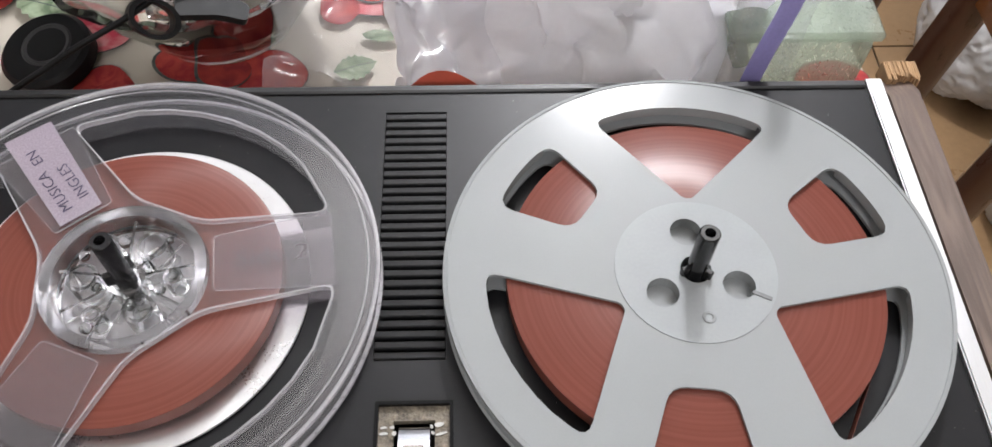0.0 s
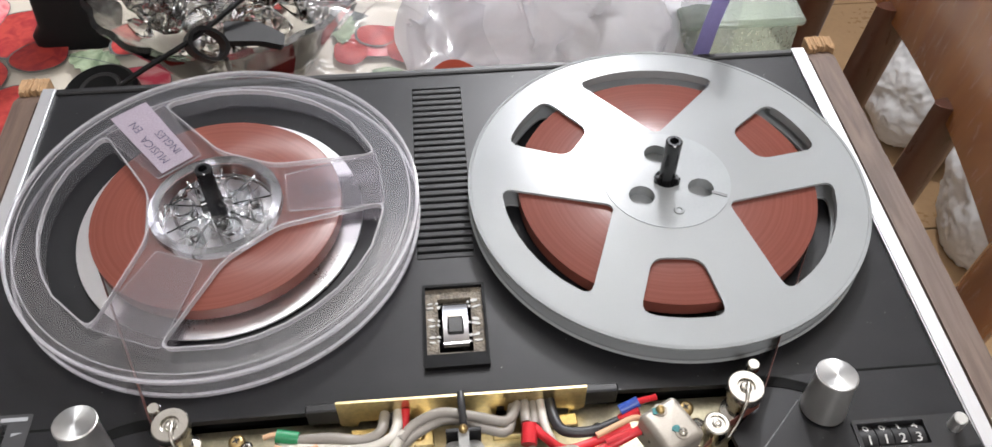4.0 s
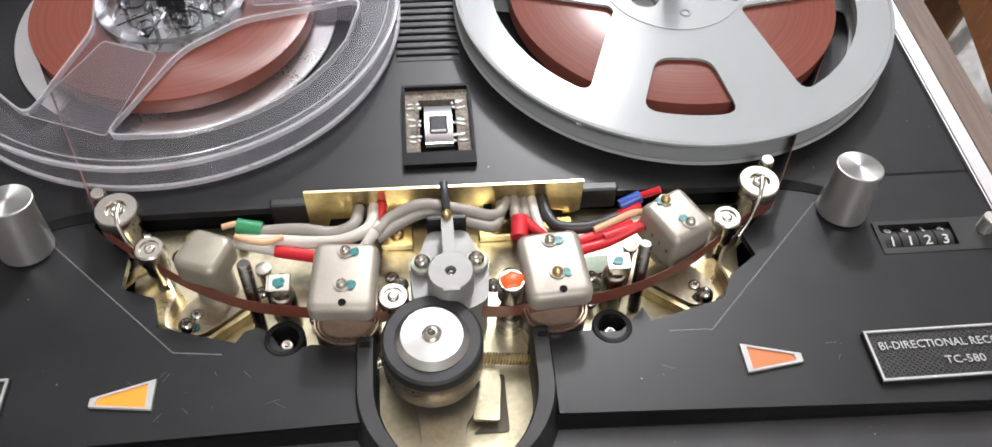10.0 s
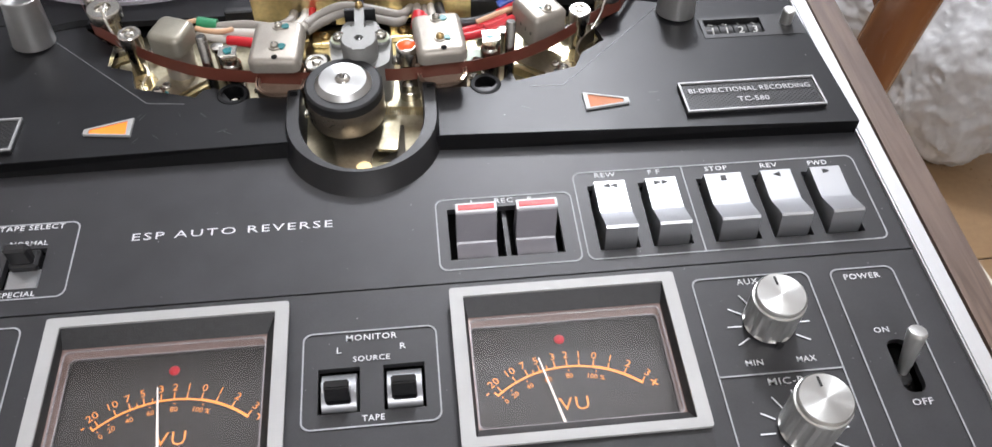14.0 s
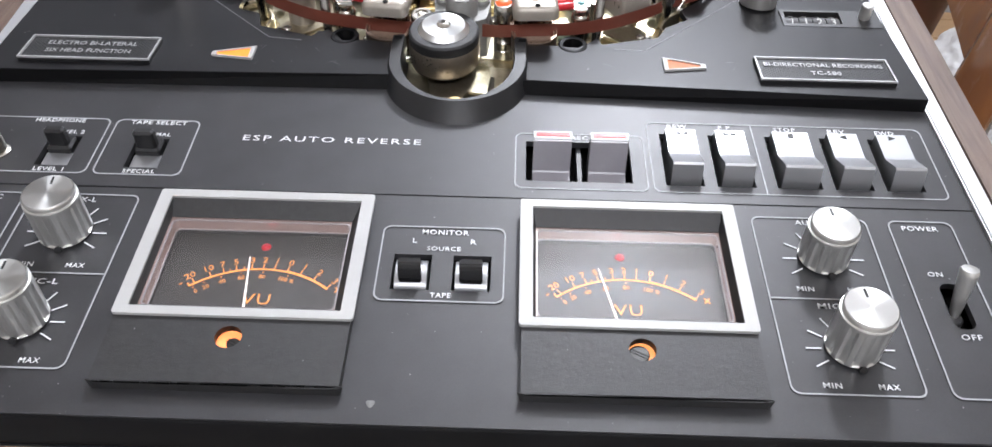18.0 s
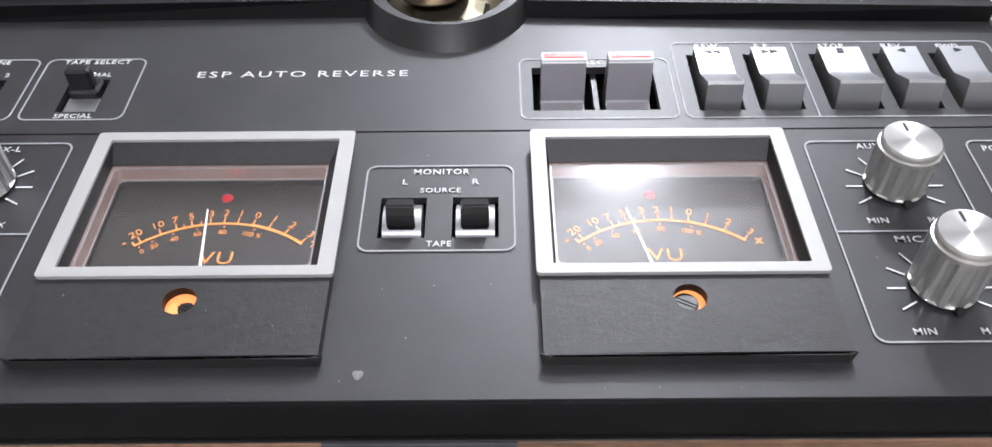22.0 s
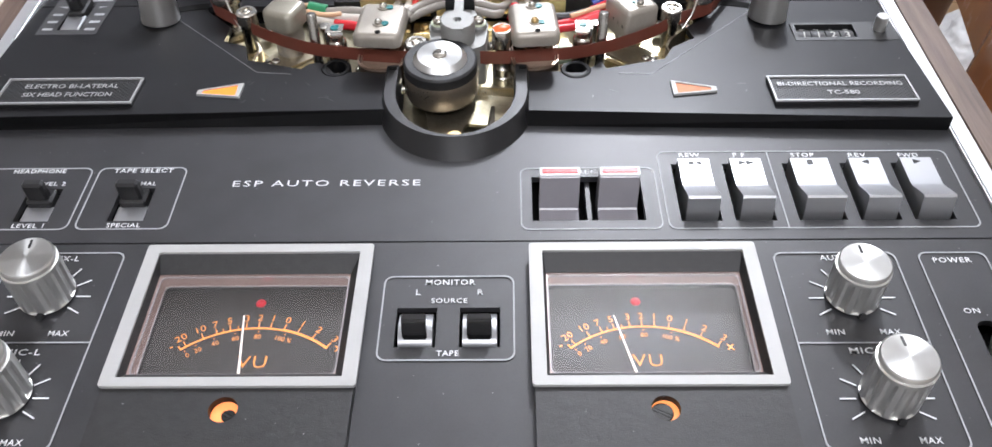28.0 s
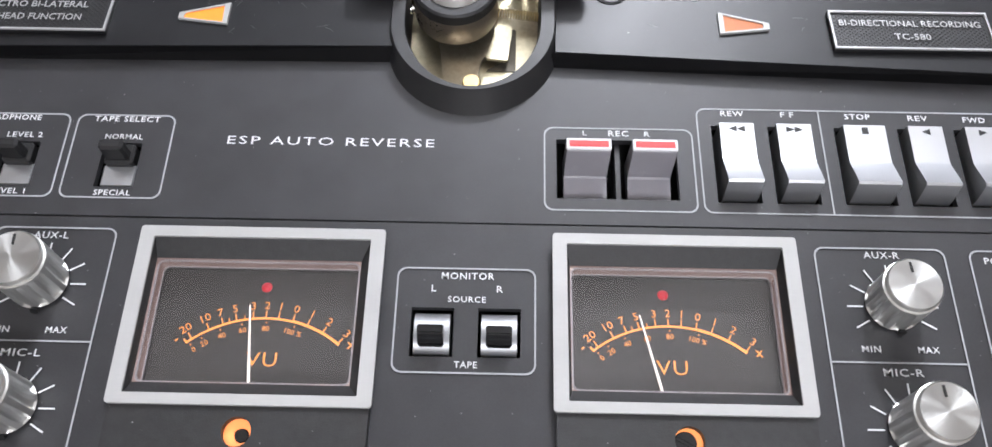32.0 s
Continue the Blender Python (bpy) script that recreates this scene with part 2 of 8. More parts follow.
DARKWOOD = wood("dark_chair_wood", (0.075, 0.025, 0.012), (0.04, 0.013, 0.007), 0.3, 2.0, (6, 6, 1.5), 0.4)


def clear(name, tint, body, amount, gloss_rough=0.04, face=0.05):
    """Clear plastic: see-through, with Fresnel gloss and a little milky body."""
    m = bpy.data.materials.new(name)
    m.use_nodes = True
    nt = m.node_tree
    n, l = nt.nodes, nt.links
    out = n["Material Output"]
    p = n["Principled BSDF"]
    p.inputs["Base Color"].default_value = (*body, 1)
    p.inputs["Roughness"].default_value = 0.3
    tr, gl, mixa, mixb = n.new("ShaderNodeBsdfTransparent"), n.new("ShaderNodeBsdfGlossy"), n.new("ShaderNodeMixShader"), n.new("ShaderNodeMixShader")
    tr.inputs[0].default_value = (*tint, 1)
    gl.inputs["Roughness"].default_value = gloss_rough
    nz, rg, lw = n.new("ShaderNodeTexNoise"), n.new("ShaderNodeMapRange"), n.new("ShaderNodeLayerWeight")
    pw, fr = n.new("ShaderNodeMath"), n.new("ShaderNodeMath")
    nz.inputs["Scale"].default_value = 60
    rg.inputs["To Min"].default_value, rg.inputs["To Max"].default_value = amount * 0.7, amount * 1.3
    l.new(nz.outputs["Fac"], rg.inputs["Value"])
    lw.inputs["Blend"].default_value = 0.5
    pw.operation, fr.operation = "POWER", "MULTIPLY_ADD"
    l.new(lw.outputs["Facing"], pw.inputs[0])
    pw.inputs[1].default_value, fr.inputs[1].default_value, fr.inputs[2].default_value = 5.0, 0.94, face
    l.new(pw.outputs[0], fr.inputs[0])
    l.new(rg.outputs[0], mixa.inputs[0])
    l.new(tr.outputs[0], mixa.inputs[1])
    l.new(p.outputs[0], mixa.inputs[2])
    l.new(fr.outputs[0], mixb.inputs[0])
    l.new(mixa.outputs[0], mixb.inputs[1])
    l.new(gl.outputs[0], mixb.inputs[2])
    l.new(mixb.outputs[0], out.inputs["Surface"])
    return m


CLEAR = clear("clear_reel_plastic", (0.95, 0.945, 0.955), (0.58, 0.58, 0.60), 0.024, gloss_rough=0.11)
FROST = clear("frosted_reel_plastic", (0.94, 0.92, 0.94), (0.62, 0.60, 0.62), 0.04, gloss_rough=0.10)
PANE = clear("meter_glass", (0.96, 0.95, 0.95), (0.5, 0.48, 0.46), 0.028, gloss_rough=0.17, face=0.016)
BAG = clear("thin_polythene", (0.9, 0.9, 0.92), (0.8, 0.8, 0.82), 0.10, gloss_rough=0.12)
SPARKLE = bpy.data.materials.new("clear_moulded_hub")
SPARKLE.use_nodes = True
for socket, value in (("Base Color", (0.96, 0.97, 0.97, 1)), ("Roughness", 0.02), ("IOR", 1.49), ("Transmission Weight", 1.0)):
    bsdf(SPARKLE).inputs[socket].default_value = value
PUTTY = mat("dull_putty_grey_cover", (0.31, 0.29, 0.235), 0.36, 0.45, 0.1, 90, 1400, 0.2)
HEADPLATE = mat("dull_khaki_plate", (0.38, 0.335, 0.25), 0.38, 0.95, 0.25, 40, 700, 0.15, rvar=0.1)
CRYSTAL = clear("crystal_glass", (0.90, 0.90, 0.91), (0.8, 0.8, 0.8), 0.02, gloss_rough=0.015)
LABEL = clear("taped_paper_label", (0.90, 0.86, 0.92), (0.56, 0.49, 0.56), 0.45, gloss_rough=0.06)
# milky body puts bright highlights into the edges of clear plastic
LIP = clear("milky_highlight_plastic", (0.92, 0.91, 0.93), (0.84, 0.83, 0.86), 0.30, gloss_rough=0.10)
WHITEBAG = mat("white_plastic_bag", (0.78, 0.78, 0.80), 0.38, 0, 0.05, 12, 300, 0.3)


def thin(m, amount, col):
    """Let a share of the light through a thin white sheet."""
    nt = m.node_tree
    t, x = nt.nodes.new("ShaderNodeBsdfTranslucent"), nt.nodes.new("ShaderNodeMixShader")
    t.inputs[0].default_value = (*col, 1)
    x.inputs[0].default_value = amount
    nt.links.new(bsdf(m).outputs[0], x.inputs[1])
    nt.links.new(t.outputs[0], x.inputs[2])
    nt.links.new(x.outputs[0], nt.nodes["Material Output"].inputs["Surface"])
    return m


BAGSHEET = thin(mat("thin_white_bag_film", (0.86, 0.86, 0.89), 0.35, 0, 0.05, 12, 300, 0.3), 0.45, (0.85, 0.85, 0.88))

# ---- mesh helpers ----
def part(name, bm, material, parent=None, label="", smooth=None, at=None):
    """Link a bmesh as one mesh object, under a thing or a part."""
    bmesh.ops.recalc_face_normals(bm, faces=bm.faces)
    me = bpy.data.meshes.new(name)
    bm.to_mesh(me)
    bm.free()
    me.materials.append(material)
    if smooth is not None:
        me.shade_smooth()
        me.set_sharp_from_angle(angle=radians(smooth))
    ob = new(name, me)
    if at is not None:
        ob.matrix_basis = at if isinstance(at, Matrix) else Matrix.Translation(at)
    if parent is not None:
        ob.parent = parent
        ob.matrix_parent_inverse = Matrix.Identity(4) if parent.parent is None and parent.matrix_basis == Matrix.Identity(4) else world_of(parent).inverted()
    if label:
        tagged(ob, label)
    return ob


def world_of(ob):
    m = ob.matrix_basis.copy()
    if ob.parent is not None:
        m = world_of(ob.parent) @ ob.matrix_parent_inverse @ m
    return m


def thing(name, label, category, at=(0, 0, 0), group="", kind=""):
    e = new(name)
    e.empty_display_size = 0.02
    e.location = at
    return tagged(e, label, category, group, kind)


def rbox(bm, x0, x1, y0, y1, z0, z1, b=0.0, seg=1):
    r = bmesh.ops.create_cube(bm, size=1, matrix=Matrix.LocRotScale(((x0 + x1) / 2, (y0 + y1) / 2, (z0 + z1) / 2), None, (x1 - x0, y1 - y0, z1 - z0)))
    if b:
        edges = list({e for v in r["verts"] for e in v.link_edges})
        bmesh.ops.bevel(bm, geom=edges, offset=b, segments=seg, affect="EDGES", profile=0.5)
    return bm


def B():
    return bmesh.new()


def box(x0, x1, y0, y1, z0, z1, b=0.0, seg=1):
    return rbox(B(), x0, x1, y0, y1, z0, z1, b, seg)


def prism(bm, pts, z0, z1):
    """Upright prism over a plan; z0 and z1 are heights, or functions of (x, y)."""
    f0 = z0 if callable(z0) else (lambda x, y: z0)
    f1 = z1 if callable(z1) else (lambda x, y: z1)
    lo = [bm.verts.new((x, y, f0(x, y))) for x, y in pts]
    hi = [bm.verts.new((x, y, f1(x, y))) for x, y in pts]
    k = len(pts)
    bm.faces.new(hi)
    bm.faces.new(lo[::-1])
    for i in range(k):
        bm.faces.new((lo[i], lo[(i + 1) % k], hi[(i + 1) % k], hi[i]))
    return bm


def lathe(bm, prof, cx=0.0, cy=0.0, cz=0.0, seg=32, wob=None):
    """Turn a profile of (radius, height) about the upright axis."""
    rings = []
    for r, z in prof:
        if r <= 1e-7:
            rings.append([bm.verts.new((cx, cy, cz + z))])
        else:
            rings.append([bm.verts.new((cx + r * (wob(a, r, z) if wob else 1) * math.cos(a), cy + r * (wob(a, r, z) if wob else 1) * math.sin(a), cz + z)) for a in (2 * math.pi * i / seg for i in range(seg))])
    for a, b in zip(rings, rings[1:]):
        for i in range(seg):
            j = (i + 1) % seg
            if len(a) == 1 and len(b) > 1:
                bm.faces.new((a[0], b[i], b[j]))
            elif len(b) == 1 and len(a) > 1:
                bm.faces.new((a[i], a[j], b[0]))
            elif len(a) > 1:
                bm.faces.new((a[i], a[j], b[j], b[i]))
    return bm


def disc(r, z0, z1, c=0.0, bore=0.0):
    """Profile of a disc or ring with a small chamfer."""
    if bore:
        return [(bore, z0), (r - c, z0), (r, z0 + c), (r, z1 - c), (r - c, z1), (bore, z1), (bore, z0)]
    return [(0, z0), (r - c, z0), (r, z0 + c), (r, z1 - c), (r - c, z1), (0, z1)]


def smooth_line(pts, n=8):
    """Catmull-Rom points through a list of places."""
    p = [Vector(q) for q in pts]
    p = [p[0] * 2 - p[1], *p, p[-1] * 2 - p[-2]]
    out = []
    for i in range(1, len(p) - 2):
        for k in range(n):
            t = k / n
            out.append(0.5 * ((2 * p[i]) + (p[i + 1] - p[i - 1]) * t + (2 * p[i - 1] - 5 * p[i] + 4 * p[i + 1] - p[i + 2]) * t * t + (3 * p[i] - p[i - 1] - 3 * p[i + 1] + p[i + 2]) * t ** 3))
    out.append(p[-2])
    return out


def sweep(bm, pts, r, seg=8, flat=None):
    """A tube along points; flat=(w, h) gives an oval or ribbon section."""
    pts = [Vector(p) for p in pts]
    rings, up = [], Vector((0, 0, 1))
    for i, p in enumerate(pts):
        d = (pts[min(i + 1, len(pts) - 1)] - pts[max(i - 1, 0)]).normalized()
        if abs(d.dot(up)) > 0.95:
            up = Vector((0, 1, 0)) if abs(d.z) > 0.9 else Vector((0, 0, 1))
        s = d.cross(up).normalized()
        u = s.cross(d).normalized()
        rr = r(i / (len(pts) - 1)) if callable(r) else r
        w, h = (rr, rr) if flat is None else flat
        rings.append([bm.verts.new(p + s * w * math.cos(a) + u * h * math.sin(a)) for a in (2 * math.pi * k / seg for k in range(seg))])
    for a, b in zip(rings, rings[1:]):
        for k in range(seg):
            bm.faces.new((a[k], a[(k + 1) % seg], b[(k + 1) % seg], b[k]))
    bm.faces.new(rings[0][::-1])
    bm.faces.new(rings[-1])
    return bm


def plate(bm, outer, holes, z0, z1):
    """A plate with holes of any shape; z1 and z0 are heights or functions of (x, y)."""
    from mathutils.geometry import tessellate_polygon
    f0 = z0 if callable(z0) else (lambda x, y: z0)
    f1 = z1 if callable(z1) else (lambda x, y: z1)
    loops = [outer, *holes]
    flat = [q for lp in loops for q in lp]
    tris = tessellate_polygon([[Vector((x, y, 0)) for x, y in lp] for lp in loops])
    hi = [bm.verts.new((x, y, f1(x, y))) for x, y in flat]
    lo = [bm.verts.new((x, y, f0(x, y))) for x, y in flat]
    for t in tris:
        if len(set(t)) == 3:
            bm.faces.new([hi[i] for i in t])
            bm.faces.new([lo[i] for i in reversed(t)])
    s = 0
    for lp in loops:
        k = len(lp)
        for i in range(k):
            a, b = s + i, s + (i + 1) % k
            bm.faces.new((lo[a], lo[b], hi[b], hi[a]))
        s += k
    return bm


def rect(x0, x1, y0, y1, r=0.0, n=4):
    if not r:
        return [(x0, y0), (x1, y0), (x1, y1), (x0, y1)]
    out = []
    for cx, cy, a0 in ((x1 - r, y0 + r, -90), (x1 - r, y1 - r, 0), (x0 + r, y1 - r, 90), (x0 + r, y0 + r, 180)):
        out += [(cx + r * math.cos(radians(a0 + 90 * i / n)), cy + r * math.sin(radians(a0 + 90 * i / n))) for i in range(n + 1)]
    return out


def blob(cx, cy, rx, ry, rot, n=28, wob=0.05, seed=1):
    rng = random.Random(seed)
    ph = [rng.random() * 6.28 for _ in range(3)]
    pts = []
    for k in range(n):
        a = 2 * math.pi * k / n
        w = 1 + wob * (math.sin(2 * a + ph[0]) + 0.6 * math.sin(3 * a + ph[1]) + 0.4 * math.sin(5 * a + ph[2]))
        x, y = rx * w * math.cos(a), ry * w * math.sin(a)
        c, s = math.cos(radians(rot)), math.sin(radians(rot))
        pts.append((cx + c * x - s * y, cy + s * x + c * y))
    return pts


def circle(cx, cy, r, n=24):
    return [(cx + r * math.cos(2 * math.pi * i / n), cy + r * math.sin(2 * math.pi * i / n)) for i in range(n)]


def outline(x0, x1, y0, y1, z, w=0.0005, r=0.003):
    """A printed line round a rounded rectangle."""
    bm = B()
    a, b = rect(x0, x1, y0, y1, r, 5), rect(x0 + w, x1 - w, y0 + w, y1 - w, r - w * 0.5, 5)
    return plate(bm, a, [b], z, z + 0.00012)


def letters(text, size, m, material, parent, label="", align="CENTER", wide=1.0, space=1.0, name="lettering", width=None, bold=0.010):
    """Writing in the built-in font, as a thin mesh. size: height of a capital."""
    cu = bpy.data.curves.new(name, "FONT")
    cu.body, cu.size, cu.align_x, cu.align_y = text, size / 0.7, align, "CENTER"
    cu.extrude, cu.space_character, cu.resolution_u, cu.offset = 0.00005, space, 2, size * bold
    tmp = bpy.data.objects.new("tmp", cu)
    me = bpy.data.meshes.new_from_object(tmp)
    bpy.data.objects.remove(tmp)
    bpy.data.curves.remove(cu)
    me.name = name
    me.materials.clear()
    me.materials.append(material)
    if width:
        xs = [v.co.x for v in me.vertices]
        wide = width / (max(xs) - min(xs))
    me.transform(Matrix.Diagonal((wide, 1, 1, 1)))
    ob = new(name, me)
    ob.matrix_basis = m
    ob.parent = parent
    ob.matrix_parent_inverse = world_of(parent).inverted()
    return tagged(ob, label or 'white lettering "%s"' % text)


def flat(x, y, z, rz=0.0, rx=0.0):
    return pose(x, y, z, rx, 0, rz)


Z0 = 0.955          # control panel
TABLE = 0.793       # table top
FLOOR = 0.043
SLOPE = -0.069
CREASE = 0.1985     # the deck plate bends here


def zd(x, y):
    """Height of the reel deck: level at the back, rising to its front edge."""
    return 0.9550 if y >= CREASE else 0.9550 + SLOPE * (y - CREASE)

# ---- the room ----
def room():
    PLASTER = mat("cream_wall_paint", (0.74, 0.73, 0.71), 0.8, 0, 0.06, 3, 120, 0.3, bumpd=0.002)
    # unseen north wall: tone and distance set for reflections in glass and panel
    GREYBLUE = mat("grey_blue_unseen_wall", (0.36, 0.38, 0.41), 0.8, 0, 0.06, 3, 120, 0.3, bumpd=0.002)
    CEIL = mat("white_ceiling_paint", (0.86, 0.855, 0.84), 0.85, 0, 0.04, 3, 120, 0.2, bumpd=0.002)
    TILE = mat("brown_floor_tile", (0.30, 0.19, 0.10), 0.3, 0, 0.15, 6, 90, 0.1, coat=0.2)
    x0, x1, y0, y1, h = -2.2, 2.4, -2.0, 1.66, 2.55
    t = 0.12
    for name, dims in (("wall_north", (x0 - t, x1 + t, y1, y1 + t)), ("wall_south", (x0 - t, x1 + t, y0 - t, y0)), ("wall_east", (x1, x1 + t, y0, y1)), ("wall_west", (x0 - t, x0, y0, y1))):
        tagged(part(name, box(*dims, FLOOR, FLOOR + h), GREYBLUE if name == "wall_north" else PLASTER), "unseen plain wall closing the room", "wall", kind="structure")
    tagged(part("ceiling", box(x0 - t, x1 + t, y0 - t, y1 + t, FLOOR + h, FLOOR + h + 0.1), CEIL), "plain white painted ceiling", "ceiling", kind="structure")
    fl = tagged(part("floor", box(x0 - t, x1 + t, y0 - t, y1 + t, FLOOR - 0.1, FLOOR - 0.004), MATT), "brown polished tiled floor", "floor", kind="structure")
    s = 0.33
    bm0 = box(0.0015, s - 0.0015, 0.0015, s - 0.0015, -0.004, 0, 0.001)
    first = part("tile", bm0, TILE, fl)
    first.location = (x0, y0, FLOOR)
    for i in range(int((x1 - x0) / s) + 1):
        for j in range(int((y1 - y0) / s) + 1):
            x, y = x0 + i * s, y0 + j * s
            if (i, j) == (0, 0):
                continue
            o = new("tile", first.data)
            o.parent, o.location = fl, (x, y, FLOOR)
            # the last row and column are cut to the walls
            o.scale = (min(1.0, (x1 - x) / s), min(1.0, (y1 - y) / s), 1.0)


room()


def pendant_light(place):
    e = thing("pendant_light", "white pendant lamp hanging from the ceiling on a short rod", "lamp", place)
    x, y, z = place
    top = FLOOR + 2.55
    white = mat("white_lamp_housing", (0.8, 0.8, 0.8), 0.4)
    part("canopy", lathe(B(), [(0, -0.012), (0.022, -0.012), (0.028, -0.004), (0.028, 0), (0, 0)], x, y, top), white, e, smooth=40)
    part("rod", lathe(B(), [(0, 0), (0.0025, 0), (0.0025, top - z - 0.12), (0, top - z - 0.12)], x, y, z + 0.115), white, e, smooth=40)


# frame made up to go with the fill lamp
def fill_light_frame(place):
    e = thing("fill_light_frame", "white frame added round the unseen fill lamp", "lamp", place)
    x, y, z = place
    body = B()
    plate(body, rect(x - 0.33, x + 0.33, y - 0.24, y + 0.24, 0.03), [rect(x - 0.305, x + 0.305, y - 0.215, y + 0.215, 0.02)], z - 0.01, FLOOR + 2.55)
    part("frame", body, mat("white_lamp_housing", (0.8, 0.8, 0.8), 0.4), e)


pendant_light(LAMP_AT)
fill_light_frame(FILL_AT)

# ---- tape deck: case ----
deck = thing("tape_deck", "black reel-to-reel tape deck in a walnut case lying face up", "tape recorder", (0, 0, 0))
XL, YB, YF = -0.1972, 0.388, -0.0458


def xr(y):
    return 0.1902 - 0.0098 * (y + 0.048)


def case():
    # walnut front board, which is the underside of the cabinet, and the two cheeks
    part("bottom_board", box(-0.2035, 0.1985, -0.050, -0.036, TABLE, 0.9425, 0.0005), VENEER, deck, "walnut veneer board with four rubber feet")
    prof = [(-0.052, TABLE), (0.405, TABLE), (0.405, 0.935), (0.398, 0.948), (0.385, 0.9535), (-0.048, 0.9535), (-0.052, 0.950)]

    def cheek(xa, xb, xa2, xb2):
        bm = B()
        n = len(prof)
        left = [bm.verts.new((xa + (xa2 - xa) * (y + 0.05) / 0.45, y, z)) for y, z in prof]
        right = [bm.verts.new((xb + (xb2 - xb) * (y + 0.05) / 0.45, y, z)) for y, z in prof]
        bm.faces.new(left)
        bm.faces.new(right[::-1])
        for i in range(n):
            bm.faces.new((left[i], left[(i + 1) % n], right[(i + 1) % n], right[i]))
        bmesh.ops.bevel(bm, geom=[e for e in bm.edges if len({round(v.co.z, 4) for v in e.verts}) == 1 and e.verts[0].co.z > 0.95 and abs(e.verts[0].co.y - e.verts[1].co.y) > 0.1], offset=0.002, segments=2, affect="EDGES")
        return bm
    part("side_cheek", cheek(0.1985, 0.2135, 0.1935, 0.2105), SIDEWOOD, deck, "worn walnut veneer cheek", 30)
    part("side_cheek", cheek(-0.2200, -0.2047, -0.2200, -0.2047), SIDEWOOD, deck, "worn walnut veneer cheek", 30)
    # bare chipboard where the veneer has gone
    part("chipped_edge", box(0.1988, 0.2132, -0.0532, -0.0518, TABLE + 0.001, 0.9515, 0.0004), EDGEWOOD, deck, "front edge of the cheek")
    rng = random.Random(4)
    for x in (0.1987, -0.2199):
        for k in range(18):
            u = x + 0.0008 * k
            part("splinter", box(u, u + 0.0009, 0.3945 + rng.random() * 0.004, 0.4062, 0.943 + rng.random() * 0.003, 0.9520 + rng.random() * 0.0008, 0.0003), ENDWOOD, deck, "bare splintered chipboard corner")
    for k in range(7):
        u = 0.2095 + 0.00055 * k
        part("splinter", box(u, u + 0.0008, -0.0535, -0.0495 + rng.random() * 0.0075, 0.9480 + rng.random() * 0.003, 0.9528 + rng.random() * 0.0008, 0.0003), ENDWOOD, deck, "bare splintered chipboard corner")
    part("back_board", box(-0.2045, 0.193, 0.392, 0.404, TABLE, 0.940), VENEER, deck)
    # aluminium edge strips
    for a, b, a2, b2 in ((xr(-0.049), 0.1968, xr(YB), 0.1926), (-0.2038, XL, -0.2038, XL)):
        bm = B()
        pts = [(a, -0.0505), (b, -0.0505), (b2, 0.392), (a2, 0.392)]
        prism(bm, pts, 0.9435, 0.9572)
        bmesh.ops.bevel(bm, geom=[e for e in bm.edges if e.verts[0].co.z > 0.95 and e.verts[1].co.z > 0.95], offset=0.0006, segments=2, affect="EDGES")
        part("edge_strip", bm, TRIM, deck, "satin aluminium edge strip", 30)
    # grey tape stuck down the front
    bm = B()
    lo = [bm.verts.new(p) for p in ((-0.0342, -0.0506, TABLE + 0.001), (0.0145, -0.0506, TABLE + 0.001), (0.0205, -0.0506, 0.9424), (-0.0262, -0.0506, 0.9424))]
    bk = [bm.verts.new((v.co.x, -0.0500, v.co.z)) for v in lo]
    bm.faces.new(lo)
    bm.faces.new(bk[::-1])
    for i in range(4):
        bm.faces.new((lo[i], lo[(i + 1) % 4], bk[(i + 1) % 4], bk[i]))
    strip = part("tape_strip", bm, DUCT, deck, "strip of dark grey adhesive tape")
    part("tape_fold", box(-0.0262, 0.0205, -0.0506, -0.0492, 0.9425, 0.9432, 0.0002), DUCT, strip)
    # frayed threads and glue along its two edges
    rng = random.Random(52)
    for k in range(46):
        q = rng.random()
        side = k % 2
        x = (0.0145 + 0.0060 * q if side else -0.0342 + 0.0080 * q) + rng.uniform(-0.0003, 0.0003)
        le = rng.uniform(0.0003, 0.0022)
        part("tape_fray", box(-0.00012, 0.00012, -0.0001, 0.0001, -le, le), WORN, strip, at=pose(x, -0.0507, TABLE + 0.004 + 0.142 * q, 0, rng.uniform(-8, 14), 0))
    for k in range(14):
        q, u = rng.random(), rng.random()
        x = -0.0342 + 0.0080 * q + 0.0475 * u
        part("tape_scuff", box(-0.0002, 0.0002, -0.00008, 0.00008, -0.0004, 0.0004), WORN, strip, at=pose(x, -0.0507, TABLE + 0.004 + 0.142 * q, 0, rng.uniform(-60, 60), 0))
    # feet
    for x, z in ((0.1712, 0.9312), (0.1712, 0.8190), (-0.1765, 0.8170), (-0.1765, 0.9312)):
        turn = pose(x, -0.050, z, 90)
        f = part("foot", lathe(B(), [(0, 0), (0.0086, 0), (0.0086, 0.0060), (0.0082, 0.0076), (0.0072, 0.0084), (0.0046, 0.0084), (0.0036, 0.0055), (0, 0.0055)], seg=36), RUBBER, deck, "round black rubber foot", 35, at=turn)
        bm = lathe(B(), [(0, 0.0054), (0.0035, 0.0054), (0.0034, 0.0062), (0.0026, 0.0074), (0, 0.0078)], seg=24)
        part("screw", bm, STEEL, f, "cross-head steel screw", 40, at=turn)
        bm = B()
        rbox(bm, -0.0016, 0.0016, -0.0003, 0.0003, 0.0072, 0.0079)
        rbox(bm, -0.0003, 0.0003, -0.0016, 0.0016, 0.0072, 0.0079)
        part("screw_slot", bm, MATT, f, at=turn)


case()

